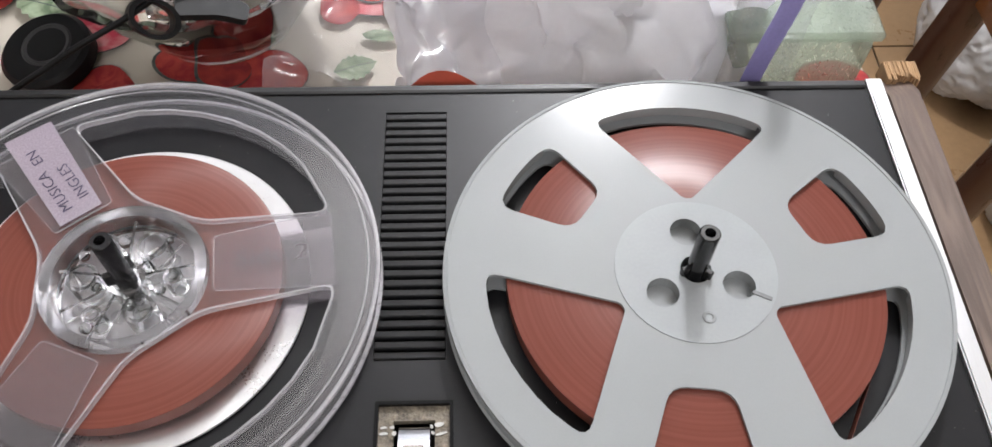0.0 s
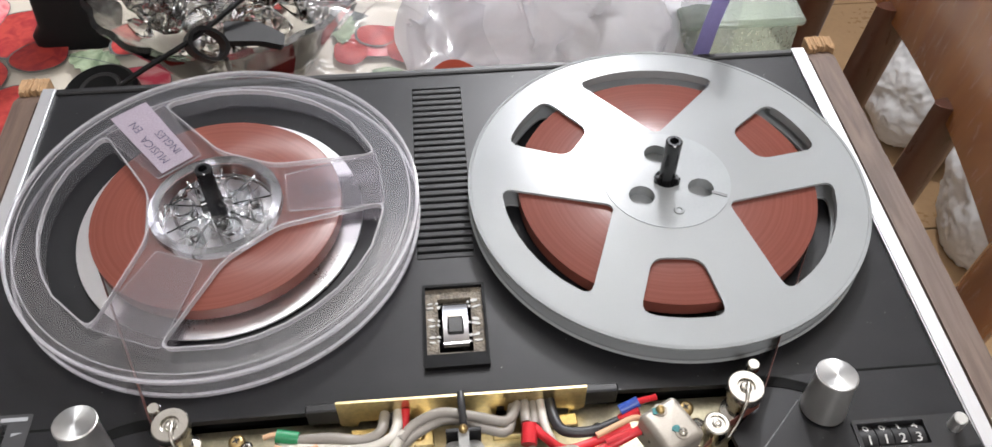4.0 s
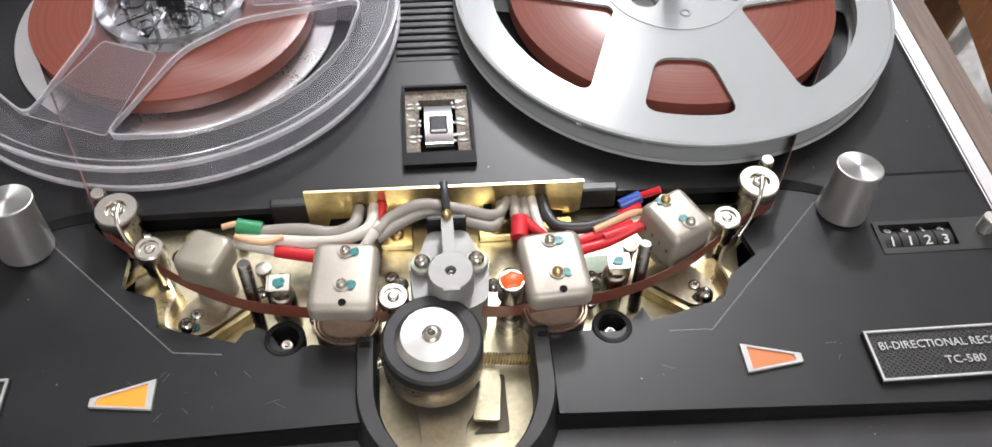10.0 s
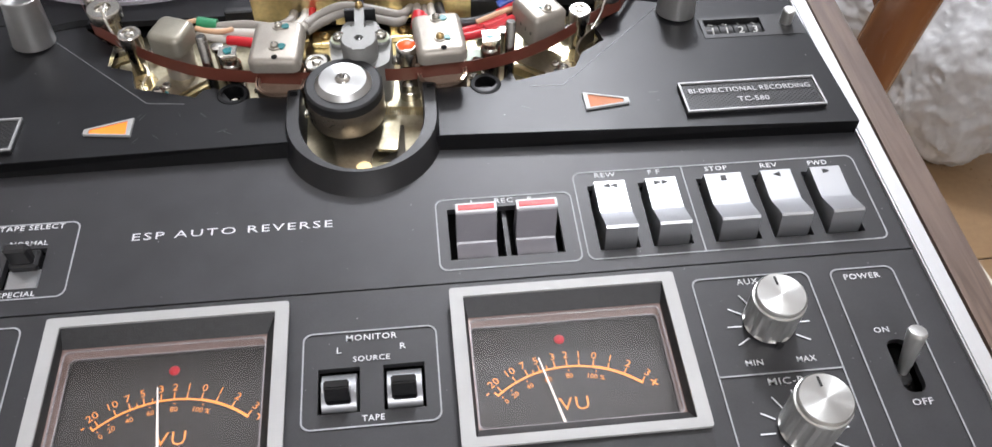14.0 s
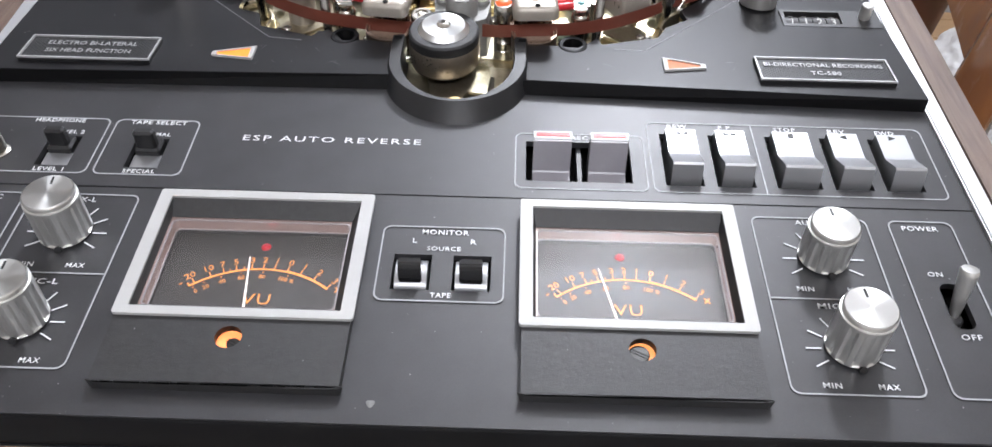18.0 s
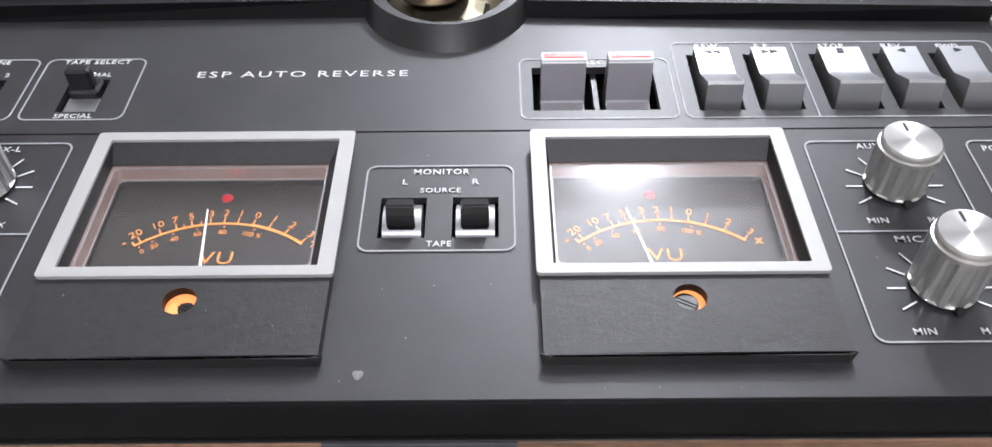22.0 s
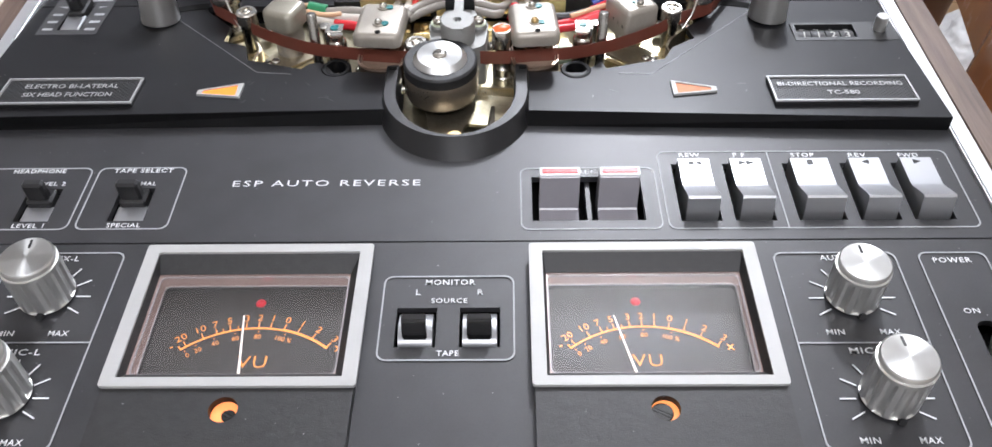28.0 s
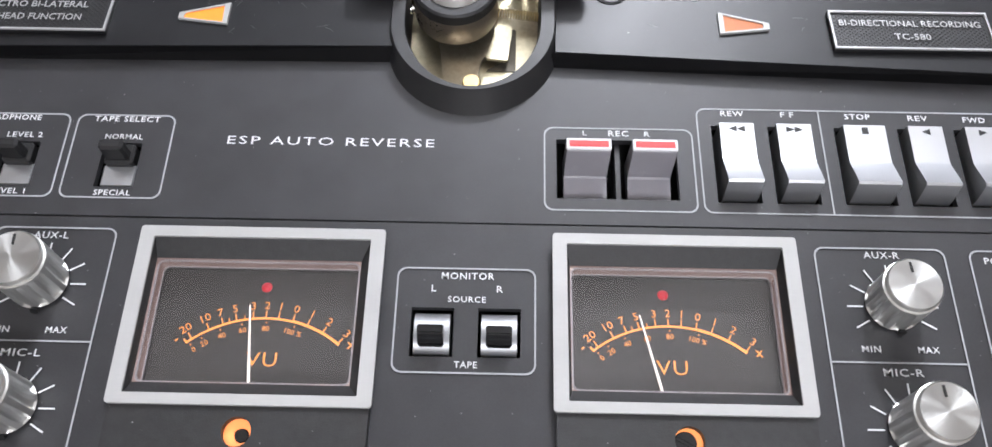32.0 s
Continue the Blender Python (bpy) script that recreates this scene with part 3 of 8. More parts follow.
# ---- control panel ----
TRANSPORT = [("REW", 0.0818, 0.0931), ("FF", 0.1008, 0.1121), ("STOP", 0.1229, 0.1366), ("REV", 0.1442, 0.1555), ("FWD", 0.1630, 0.1743)]
HOLES = [rect(0.0278, 0.0676, 0.0590, 0.0813)]
HOLES += [rect(a - 0.0020, b + 0.0010, 0.0585, 0.0878) for _, a, b in TRANSPORT]
HOLES += [rect(-0.0166, -0.0037, 0.0052, 0.0207), rect(0.0036, 0.0165, 0.0052, 0.0207)]
HOLES += [rect(-0.1228, -0.1100, 0.0602, 0.0768), rect(-0.1565, -0.1440, 0.0602, 0.0768)]
HOLES += [rect(-0.0985, -0.0295, -0.0085, 0.0408), rect(0.0295, 0.0985, -0.0085, 0.0408)]
HOLES += [rect(0.1652, 0.1725, -0.0045, 0.0145, 0.003)]


def control_panel():
    bm = B()
    wells = [circle(-0.06325, -0.0190, 0.0044, 24), circle(0.06405, -0.0190, 0.0044, 24)]
    plate(bm, [(XL, YF), (xr(YF), YF), (xr(0.0492), 0.0492), (XL, 0.0492)], [h for h in HOLES if h[0][1] < 0.045] + wells, Z0 - 0.0025, Z0)
    part("lower_panel", bm, PANEL, deck, "satin black control panel")
    bm = B()
    bay = [(0.0245, 0.1185)] + [(0.0245 * math.cos(radians(-180 * k / 16)) - 0.0003, 0.1185 + 0.0245 * math.sin(radians(-180 * k / 16))) for k in range(1, 16)] + [(-0.0250, 0.1185)]
    plate(bm, [(XL, 0.0497), (xr(0.0497), 0.0497), (xr(0.1185), 0.1185), *bay, (XL, 0.1185)], [h for h in HOLES if h[0][1] > 0.045], Z0 - 0.0025, Z0 + 0.0002)
    part("upper_panel", bm, PANEL, deck, "satin black control panel")
    bm = B()
    prof = [(YF + 0.0012, 0.9440), (YF - 0.0030, 0.9440), (YF - 0.0034, 0.9446), (YF - 0.0010, 0.9536), (YF - 0.0002, 0.9543), (YF + 0.0012, 0.9543)]
    lo, hi = ([bm.verts.new((x, y, z)) for y, z in prof] for x in (XL, xr(YF)))
    bm.faces.new(lo)
    bm.faces.new(hi[::-1])
    for i in range(len(prof)):
        bm.faces.new((lo[i], lo[(i + 1) % len(prof)], hi[(i + 1) % len(prof)], hi[i]))
    part("panel_lip", bm, LIPBLACK, deck, "folded front lip, blackened for its shade", 40)
    part("lip_fold", box(XL, xr(YF), -0.0502, -0.0488, 0.9434, 0.9440, 0.0002), GLOSS, deck, "thin shiny fold under the lip")
    part("panel_well", box(XL, 0.186, YF + 0.003, 0.20, 0.930, 0.9385), MATT, deck, "black box standing in for shade inside the case")
    # screw in the corner of the panel
    s = part("screw", lathe(B(), [(0, 0), (0.0029, 0), (0.0029, 0.0006), (0.0022, 0.0017), (0, 0.0021)], seg=24), STEEL, deck, "cross-head panel screw", 40, at=(0.1768, -0.0305, Z0))
    bm = rbox(B(), -0.0013, 0.0013, -0.0003, 0.0003, 0.0014, 0.0022)
    rbox(bm, -0.0003, 0.0003, -0.0013, 0.0013, 0.0014, 0.0022)
    part("screw_slot", bm, MATT, s, at=(0.1768, -0.0305, Z0))
    # printed boxes
    z = Z0 + 0.0003
    for x0, x1, y0, y1 in ((-0.0217, 0.0211, 0.0, 0.0338), (0.1078, 0.1487, -0.0310, 0.0434), (0.1560, 0.1788, -0.0312, 0.0432), (-0.1500, -0.1112, -0.0305, 0.0452), (-0.1925, -0.1530, -0.0305, 0.0452),
                           (0.0236, 0.0733, 0.0545, 0.0860), (0.0750, 0.1830, 0.0545, 0.0946), (-0.1336, -0.1004, 0.0559, 0.0879), (-0.1925, -0.1358, 0.0559, 0.0879)):
        part("printed_line", outline(x0, x1, y0, y1, z), GREYINK, deck, "fine grey printed border")
    for x0, x1, y0, y1 in ((0.1080, 0.1485, 0.0058, 0.0063), (-0.1497, -0.1115, 0.0072, 0.0077), (0.1162, 0.1167, 0.0550, 0.0942)):
        part("printed_line", box(x0, x1, y0, y1, z, z + 0.00012), GREYINK, deck, "fine grey printed line")
    z = Z0 + 0.0003
    W = [("MONITOR", 0.0, 0.0310, 0.0021, 0.0162), ("L", -0.0103, 0.0268, 0.0021, 0.0015), ("R", 0.0099, 0.0268, 0.0021, 0.0019), ("SOURCE", 0.0000, 0.0233, 0.0018, 0.0116), ("TAPE", 0.0003, 0.0027, 0.0019, 0.0068),
         ("AUX-R", 0.1288, 0.0408, 0.0022, 0.0110), ("MIC-R", 0.1288, 0.0030, 0.0022, 0.0118), ("AUX-L", -0.1320, 0.0423, 0.0022, 0.0110), ("MIC-L", -0.1318, 0.0037, 0.0022, 0.0118), ("POWER", 0.1668, 0.0395, 0.0021, 0.0126), ("ON", 0.1657, 0.0182, 0.0019, 0.0050), ("OFF", 0.1690, -0.0080, 0.0021, 0.0066),
         ("MIC", -0.1640, 0.0425, 0.0021, 0.0066),
         ("L", 0.0372, 0.0838, 0.0018, 0.0014), ("REC", 0.0485, 0.0838, 0.0021, 0.0067), ("R", 0.0580, 0.0838, 0.0018, 0.0018), ("REW", 0.0872, 0.0926, 0.0020, 0.0078), ("F F", 0.1058, 0.0925, 0.0020, 0.0044), ("STOP", 0.1295, 0.0922, 0.0020, 0.0086), ("REV", 0.1497, 0.0920, 0.0020, 0.0066), ("FWD", 0.1687, 0.0917, 0.0020, 0.0074),
         ("TAPE SELECT", -0.1169, 0.0861, 0.0020, 0.0222), ("NORMAL", -0.1167, 0.0791, 0.0019, 0.0126), ("SPECIAL", -0.1163, 0.0579, 0.0019, 0.0120), ("HEADPHONE", -0.1560, 0.0861, 0.0020, 0.0196), ("LEVEL 2", -0.1500, 0.0793, 0.0019, 0.0118), ("LEVEL 1", -0.1500, 0.0579, 0.0019, 0.0112)]
    for cx, ys in ((0.1294, (0.0101, -0.0277)), (-0.1311, (0.0109, -0.0276))):
        for cy in ys:
            W += [("MIN", cx - 0.0087, cy, 0.0019, 0.0056), ("MAX", cx + 0.0082, cy, 0.0019, 0.0063)]
    for text, x, y, s, w in W:
        letters(text, s * 1.04, flat(x, y, z), INK, deck, width=w, space=1.12, bold=0.008)
    letters("ESP AUTO REVERSE", 0.0031, flat(-0.0475, 0.0786, Z0 + 0.0003), INK, deck, width=0.0690, space=1.2, bold=-0.004, label='silver lettering "ESP AUTO REVERSE"')
    # dial marks round the level knobs
    for cx, ys in ((0.1294, (0.0237, -0.0139)), (-0.1311, (0.0259, -0.0128))):
        for cy in ys:
            for k in range(9):
                a = radians(-30 + 30 * k)
                bm = box(0.0090, 0.0138, -0.00024, 0.00024, 0, 0.00012)
                part("dial_mark", bm, INK, deck, at=pose(cx, cy, Z0 + 0.0003, 0, 0, math.degrees(a)))


control_panel()


def level_knob(x, y, top, r=0.0101):
    h = top - Z0

    def flute(a, rr, z):
        if 0.0015 < z < h - 0.0035:
            return 1 - 0.075 * (0.5 + 0.5 * math.copysign(min(1, abs(2.2 * math.cos(11 * a))), math.cos(11 * a)))
        return 1.0
    prof = [(0, 0.0010), (r * 0.98, 0.0010), (r * 1.0, 0.0014), (r, 0.0016), (r, h - 0.0036), (r, h - 0.0034), (r * 1.0, h - 0.0022), (r * 0.93, h - 0.0020), (r * 0.93, h - 0.0012), (r * 0.955, h - 0.0010), (r * 0.955, h - 0.0004), (r * 0.93, h)]
    k = part("level_knob", lathe(B(), prof, seg=132, wob=flute), ALU, deck, "fluted aluminium level knob", 40, at=(x, y, Z0))
    bm = lathe(B(), [(0, 0), (r * 0.93, 0), (r * 0.90, 0.0003), (0, 0.0003)], seg=64)
    part("knob_cap", bm, KNOBTOP, k, "turned aluminium cap", 40, at=(x, y, top - 0.0001))
    part("pointer", box(-0.00035, 0.00035, r * 0.42, r * 0.80, 0, 0.0002), DARKINK, k, "black pointer mark", at=pose(x, y, top + 0.0002, 0, 0, 4))
    part("shaft", lathe(B(), disc(0.004, -0.001, 0.0015)), MATT, k, at=(x, y, Z0))
    # outer ring lever under the knob
    bm = B()
    sweep(bm, [(0, -r * 0.9, 0.0007), (0, -r * 1.12, 0.0016)], 0.0012, 10)
    part("ring_lever", bm, BLACK, k, at=pose(x, y, Z0, 0, 0, 6))


for kx, ky, kt in ((0.1293, 0.0243, 0.9721), (0.1299, -0.0132, 0.9752), (-0.1314, 0.0264, 0.9741), (-0.1310, -0.0122, 0.9752)):
    level_knob(kx, ky, kt, (0.0085 if kx > 0 else 0.0090) if ky > 0 else 0.0086)


def function_key(name, x0, x1):
    prof = [(0.0866, 0.9470), (0.0872, 0.9578), (0.0868, 0.9587), (0.0800, 0.9586), (0.0735, 0.9585), (0.0720, 0.9588), (0.0655, 0.9618), (0.0645, 0.9622), (0.0632, 0.9628), (0.0624, 0.9622), (0.0608, 0.9550), (0.0604, 0.9470)]
    bm = B()
    a = [bm.verts.new((x0, y, z)) for y, z in prof]
    b = [bm.verts.new((x1, y, z)) for y, z in prof]
    n = len(prof)
    bm.faces.new(a)
    bm.faces.new(b[::-1])
    for i in range(n):
        bm.faces.new((a[i], a[(i + 1) % n], b[(i + 1) % n], b[i]))
    k = part("function_key", bm, KEY, deck, "satin silver transport key", 28)
    c, y, z = (x0 + x1) / 2, 0.0846, 0.9589
    bm = B()
    tri = lambda cx, s, w=0.0026, hh=0.0011: prism(bm, [(cx - s * w / 2, y - hh), (cx + s * w / 2, y), (cx - s * w / 2, y + hh)], z - 0.0008, z)
    if name == "STOP":
        prism(bm, rect(c - 0.0010, c + 0.0010, y - 0.0012, y + 0.0012), z - 0.0008, z)
    elif name == "REW":
        tri(c - 0.0014, -1), tri(c + 0.0014, -1)
    elif name == "FF":
        tri(c - 0.0014, 1), tri(c + 0.0014, 1)
    else:
        tri(c, -1 if name == "REV" else 1)
    part("symbol", bm, DARKINK, k, "black printed transport symbol")


for args in TRANSPORT:
    function_key(*args)


def record_key(x0, x1):
    prof = [(0.0785, 0.9440), (0.0762, 0.9640), (0.0757, 0.9650), (0.0720, 0.9646), (0.0714, 0.9640), (0.0709, 0.9590), (0.0705, 0.9540), (0.0702, 0.9502), (0.0696, 0.9497), (0.0640, 0.9488), (0.0600, 0.9478), (0.0597, 0.9440)]
    bm = B()
    a = [bm.verts.new((x0, y, z)) for y, z in prof]
    b = [bm.verts.new((x1, y, z)) for y, z in prof]
    n = len(prof)
    bm.faces.new(a)
    bm.faces.new(b[::-1])
    for i in range(n):
        bm.faces.new((a[i], a[(i + 1) % n], b[(i + 1) % n], b[i]))
    bmesh.ops.bevel(bm, geom=[e for e in bm.edges if abs(e.verts[0].co.x - e.verts[1].co.x) < 1e-6 and e.verts[0].co.z > 0.95], offset=0.0003, segments=2, affect="EDGES")
    k = part("record_key", bm, RECKEY, deck, "dark grey record key with a red bar", 28)
    part("key_bar", box(x0 - 0.0001, x1 + 0.0001, 0.0716, 0.0757, 0.9642, 0.9654, 0.0003), WHITEBAG, k, "white key edge")
    part("red_mark", box(x0 + 0.0008, x1 - 0.0008, 0.0725, 0.0746, 0.9650, 0.9657), REDINK, k, "red record bar")
    c = (x0 + x1) / 2
    part("finger_rest", sweep(B(), smooth_line([(c - 0.0055, 0.0606, 0.9480), (c - 0.003, 0.0622, 0.9486), (c, 0.0628, 0.9488), (c + 0.003, 0.0622, 0.9486), (c + 0.0055, 0.0606, 0.9480)]), 0.0005, 8), RECKEY, k, "curved ridge on the key foot", 40)


record_key(0.0305, 0.0447)
record_key(0.0517, 0.0659)
part("key_divider", box(0.0474, 0.0490, 0.059, 0.0813, 0.942, 0.9525), BLACK, deck)


def slide_switch(x0, x1, y0, y1):
    s = part("slide_switch", box(x0 + 0.0008, x1 - 0.0008, y0 + 0.0008, (y0 + y1) / 2 + 0.001, 0.945, Z0 - 0.0014, 0.0006), KEY, deck, "slide switch with a silver shutter and a black lever")
    bm = box(x0 + 0.0015, x1 - 0.0015, (y0 + y1) / 2, y1 - 0.0008, 0.944, 0.9565, 0.0008)
    rbox(bm, x0 + 0.0022, x1 - 0.0026, (y0 + y1) / 2 + 0.001, y1 - 0.0034, 0.9550, 0.9638, 0.0009)
    part("lever", bm, BLACK, s, "black plastic lever", 30)


slide_switch(-0.1228, -0.1100, 0.0602, 0.0768)
slide_switch(-0.1565, -0.1440, 0.0602, 0.0768)


ROCKER = mat("dull_silver_rocker", (0.36, 0.365, 0.375), 0.34, 0.6, 0.05, 120, 3000, 0.05)


def rocker(x0, x1):
    y0, y1 = 0.0057, 0.0200
    bm = B()
    n, cy = 14, 0.01285
    pts = [(cy + 0.0068 * math.cos(math.pi * i / n), 0.9520 + 0.0042 * math.sin(math.pi * i / n)) for i in range(n + 1)] + [(y0, 0.945), (y1, 0.945)]
    a = [bm.verts.new((x0 + 0.0011, y, z)) for y, z in pts]
    b = [bm.verts.new((x1 - 0.0011, y, z)) for y, z in pts]
    k = len(pts)
    bm.faces.new(a)
    bm.faces.new(b[::-1])
    for i in range(k):
        bm.faces.new((a[i], a[(i + 1) % k], b[(i + 1) % k], b[i]))
    s = part("monitor_switch", bm, ROCKER, deck, "curved silver rocker switch with a black lever", 30)
    lv = B()
    prof = [(0.0082, 0.9540), (0.0080, 0.9572), (0.0086, 0.9592), (0.0100, 0.9624), (0.0124, 0.9628), (0.0140, 0.9588), (0.0142, 0.9540)]
    a = [lv.verts.new((x0 + 0.0026, y, z)) for y, z in prof]
    b = [lv.verts.new((x1 - 0.0026, y, z)) for y, z in prof]
    k = len(prof)
    lv.faces.new(a)
    lv.faces.new(b[::-1])
    for i in range(k):
        lv.faces.new((a[i], a[(i + 1) % k], b[(i + 1) % k], b[i]))
    bmesh.ops.bevel(lv, geom=lv.edges[:], offset=0.0004, segments=2, affect="EDGES")
    part("lever", lv, GLOSS, s, "glossy black lever", 40)


rocker(-0.0166, -0.0037)
rocker(0.0036, 0.0165)


def power_switch():
    s = part("power_switch", lathe(B(), [(0.0015, 0), (0.0021, 0.004), (0.0030, 0.0162), (0.0031, 0.0172), (0.0027, 0.0182), (0, 0.0186)], seg=28), ALU, deck, "aluminium bat lever power switch set to on", 40, at=pose(0.1693, 0.0048, 0.9502, -17, 2, 0))
    part("slot_floor", box(0.1648, 0.173, -0.005, 0.015, 0.945, 0.9475), MATT, s)
    part("lever_seat", lathe(B(), disc(0.0028, 0, 0.0035, 0.0006)), BLACK, s, at=(0.169, 0.0032, 0.9475))


power_switch()


def vu_meter(x0, x1, ix0, ix1, px, needle, lit):
    """One level meter: raised hood, silver frame, sunk glass, dial and lit needle."""
    cx = (x0 + x1) / 2
    bm = B()
    plate(bm, rect(x0, x1, -0.0365, 0.0435, 0.0008, 2), [rect(x0 + 0.0034, x1 - 0.0034, -0.0083, 0.0407), circle(cx + 0.0005, -0.0190, 0.0042, 28)], Z0 - 0.001, Z0 + 0.0038)
    bmesh.ops.bevel(bm, geom=[e for e in bm.edges if e.verts[0].co.y < -0.036 and e.verts[1].co.y < -0.036 and min(v.co.z for v in e.verts) > Z0], offset=0.0005, segments=2, affect="EDGES")
    m = part("level_meter", bm, HOOD, deck, "level meter under a black hood with a silver frame")
    bm = B()
    zf = Z0 + 0.0038
    ox0, ox1, oy0, oy1 = x0 + 0.0036, x1 - 0.0036, -0.0086, 0.0408
    plate(bm, rect(x0 - 0.0008, x1 + 0.0008, -0.0118, 0.0443, 0.0010, 3), [rect(ox0, ox1, oy0, oy1, 0.0004, 2)], zf, zf + 0.0012)
    part("frame", bm, FRAME, m, "brushed silver frame")
    # black funnel down to the window
    iy0, iy1 = -0.0042, 0.0355
    zi = 0.9548
    bm = B()
    o = [bm.verts.new((x, y, zf + 0.0003)) for x, y in rect(ox0, ox1, oy0, oy1)]
    i = [bm.verts.new((x, y, zi)) for x, y in rect(ix0, ix1, iy0, iy1)]
    o2 = [bm.verts.new((x, y, zf - 0.001)) for x, y in rect(ox0 - 0.0006, ox1 + 0.0006, oy0 - 0.0006, oy1 + 0.0006)]
    i2 = [bm.verts.new((x, y, zi - 0.001)) for x, y in rect(ix0 - 0.0006, ix1 + 0.0006, iy0 - 0.0006, iy1 + 0.0006)]
    for k in range(4):
        j = (k + 1) % 4
        bm.faces.new((o[k], o[j], i[j], i[k]))
        bm.faces.new((o2[k], o2[j], i2[j], i2[k]))
        bm.faces.new((o[k], o[j], o2[j], o2[k]))
        bm.faces.new((i[k], i[j], i2[j], i2[k]))
    part("bezel", bm, HOOD, m, "sloping black bezel")
    # moulded clear cover: lamplight in its walls is painted pink, with faint emission
    bm = B()
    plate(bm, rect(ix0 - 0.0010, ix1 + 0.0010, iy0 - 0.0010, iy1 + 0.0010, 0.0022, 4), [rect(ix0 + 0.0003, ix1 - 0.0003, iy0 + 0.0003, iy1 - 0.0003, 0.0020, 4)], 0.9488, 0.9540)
    part("cover_edge", bm, PINK, m, "edge of the clear meter cover, lamplight painted pink", 30)
    # lower part of the same wall, coloured dark as if unlit
    bm = B()
    plate(bm, rect(ix0 - 0.0006, ix1 + 0.0006, iy0 - 0.0006, iy1 + 0.0006, 0.0022, 4), [rect(ix0 + 0.0003, ix1 - 0.0003, iy0 + 0.0003, iy1 - 0.0003, 0.0020, 4)], 0.9466, 0.9487)
    part("dial_wall", bm, DIAL, m, "lower cover wall, coloured dark to narrow the lit band", 30)
    # thin milky lines below paint the glints on the clear cover
    bm = B()
    plate(bm, rect(ix0 + 0.0002, ix1 - 0.0002, iy0 + 0.0002, iy1 - 0.0002, 0.0020, 4), [rect(ix0 + 0.0006, ix1 - 0.0006, iy0 + 0.0006, iy1 - 0.0006, 0.0018, 4)], 0.9487, 0.9492)
    part("cover_foot", bm, LIP, m, "milky line painted as a highlight at the cover foot", 30)
    bm = plate(B(), rect(ix0 + 0.0002, ix1 - 0.0002, iy0 + 0.0002, iy1 - 0.0002, 0.0020, 4), [rect(ix0 + 0.0007, ix1 - 0.0007, iy0 + 0.0007, iy1 - 0.0007, 0.0018, 4)], 0.9535, 0.95405)
    part("cover_rim", bm, LIP, m, "milky line painted as a highlight on the cover rim", 30)
    g = part("glass", box(ix0 - 0.0002, ix1 + 0.0002, iy0 - 0.0002, iy1 + 0.0002, 0.9542, 0.9546), PANE, m, "clear meter glass")
    g.visible_shadow = False
    part("dial", box(ix0, ix1, iy0, iy1, 0.9455, 0.9466), DIAL, m, "dark grey dial face")
    z = 0.9467
    # scale arc about a pivot below the window
    py, R = -0.0183, 0.0375
    bm = B()
    aa = [radians(129.5 - 78.3 * k / 32) for k in range(33)]
    ring = [(px + (R + 0.00025) * math.cos(a), py + (R + 0.00025) * math.sin(a)) for a in aa]
    inner = [(px + (R - 0.00040) * math.cos(a), py + (R - 0.00040) * math.sin(a)) for a in reversed(aa)]
    plate(bm, ring + inner, [], z, z + 0.0001)
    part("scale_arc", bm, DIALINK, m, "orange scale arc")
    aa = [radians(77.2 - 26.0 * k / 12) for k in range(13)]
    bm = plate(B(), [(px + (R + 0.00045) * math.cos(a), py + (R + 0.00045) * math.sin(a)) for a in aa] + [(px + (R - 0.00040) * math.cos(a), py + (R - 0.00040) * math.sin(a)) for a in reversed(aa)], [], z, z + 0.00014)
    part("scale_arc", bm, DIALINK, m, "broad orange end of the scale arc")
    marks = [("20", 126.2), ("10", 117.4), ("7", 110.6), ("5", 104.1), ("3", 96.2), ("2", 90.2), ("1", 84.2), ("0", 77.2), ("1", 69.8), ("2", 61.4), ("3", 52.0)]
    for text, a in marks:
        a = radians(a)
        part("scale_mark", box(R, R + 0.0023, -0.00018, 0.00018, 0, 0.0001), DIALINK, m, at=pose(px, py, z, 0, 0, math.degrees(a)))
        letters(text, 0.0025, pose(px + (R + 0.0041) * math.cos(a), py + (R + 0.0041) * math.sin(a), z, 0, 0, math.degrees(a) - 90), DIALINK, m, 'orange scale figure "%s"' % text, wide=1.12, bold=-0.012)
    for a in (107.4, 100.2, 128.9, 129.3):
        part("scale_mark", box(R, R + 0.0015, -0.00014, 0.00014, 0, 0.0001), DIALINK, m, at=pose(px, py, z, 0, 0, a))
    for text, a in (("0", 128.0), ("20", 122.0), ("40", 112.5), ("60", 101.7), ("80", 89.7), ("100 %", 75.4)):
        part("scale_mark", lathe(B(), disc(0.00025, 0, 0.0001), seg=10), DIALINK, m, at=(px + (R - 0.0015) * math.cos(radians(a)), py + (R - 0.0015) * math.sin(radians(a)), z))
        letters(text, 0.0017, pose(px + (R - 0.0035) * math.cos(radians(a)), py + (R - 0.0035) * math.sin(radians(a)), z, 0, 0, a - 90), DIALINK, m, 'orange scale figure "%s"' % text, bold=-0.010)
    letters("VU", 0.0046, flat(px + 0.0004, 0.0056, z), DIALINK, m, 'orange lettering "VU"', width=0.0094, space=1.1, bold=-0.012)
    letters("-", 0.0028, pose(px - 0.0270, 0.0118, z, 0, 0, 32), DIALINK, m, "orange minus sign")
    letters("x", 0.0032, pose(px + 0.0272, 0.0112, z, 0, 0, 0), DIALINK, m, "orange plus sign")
    if lit:
        bm = B()
        for a, b in ((-0.0275, -0.0200), (-0.0190, 0.000), (0.0095, 0.0150), (0.0165, 0.0235)):
            rbox(bm, cx + a, cx + b, -0.0026, -0.0018, z, z + 0.0001)
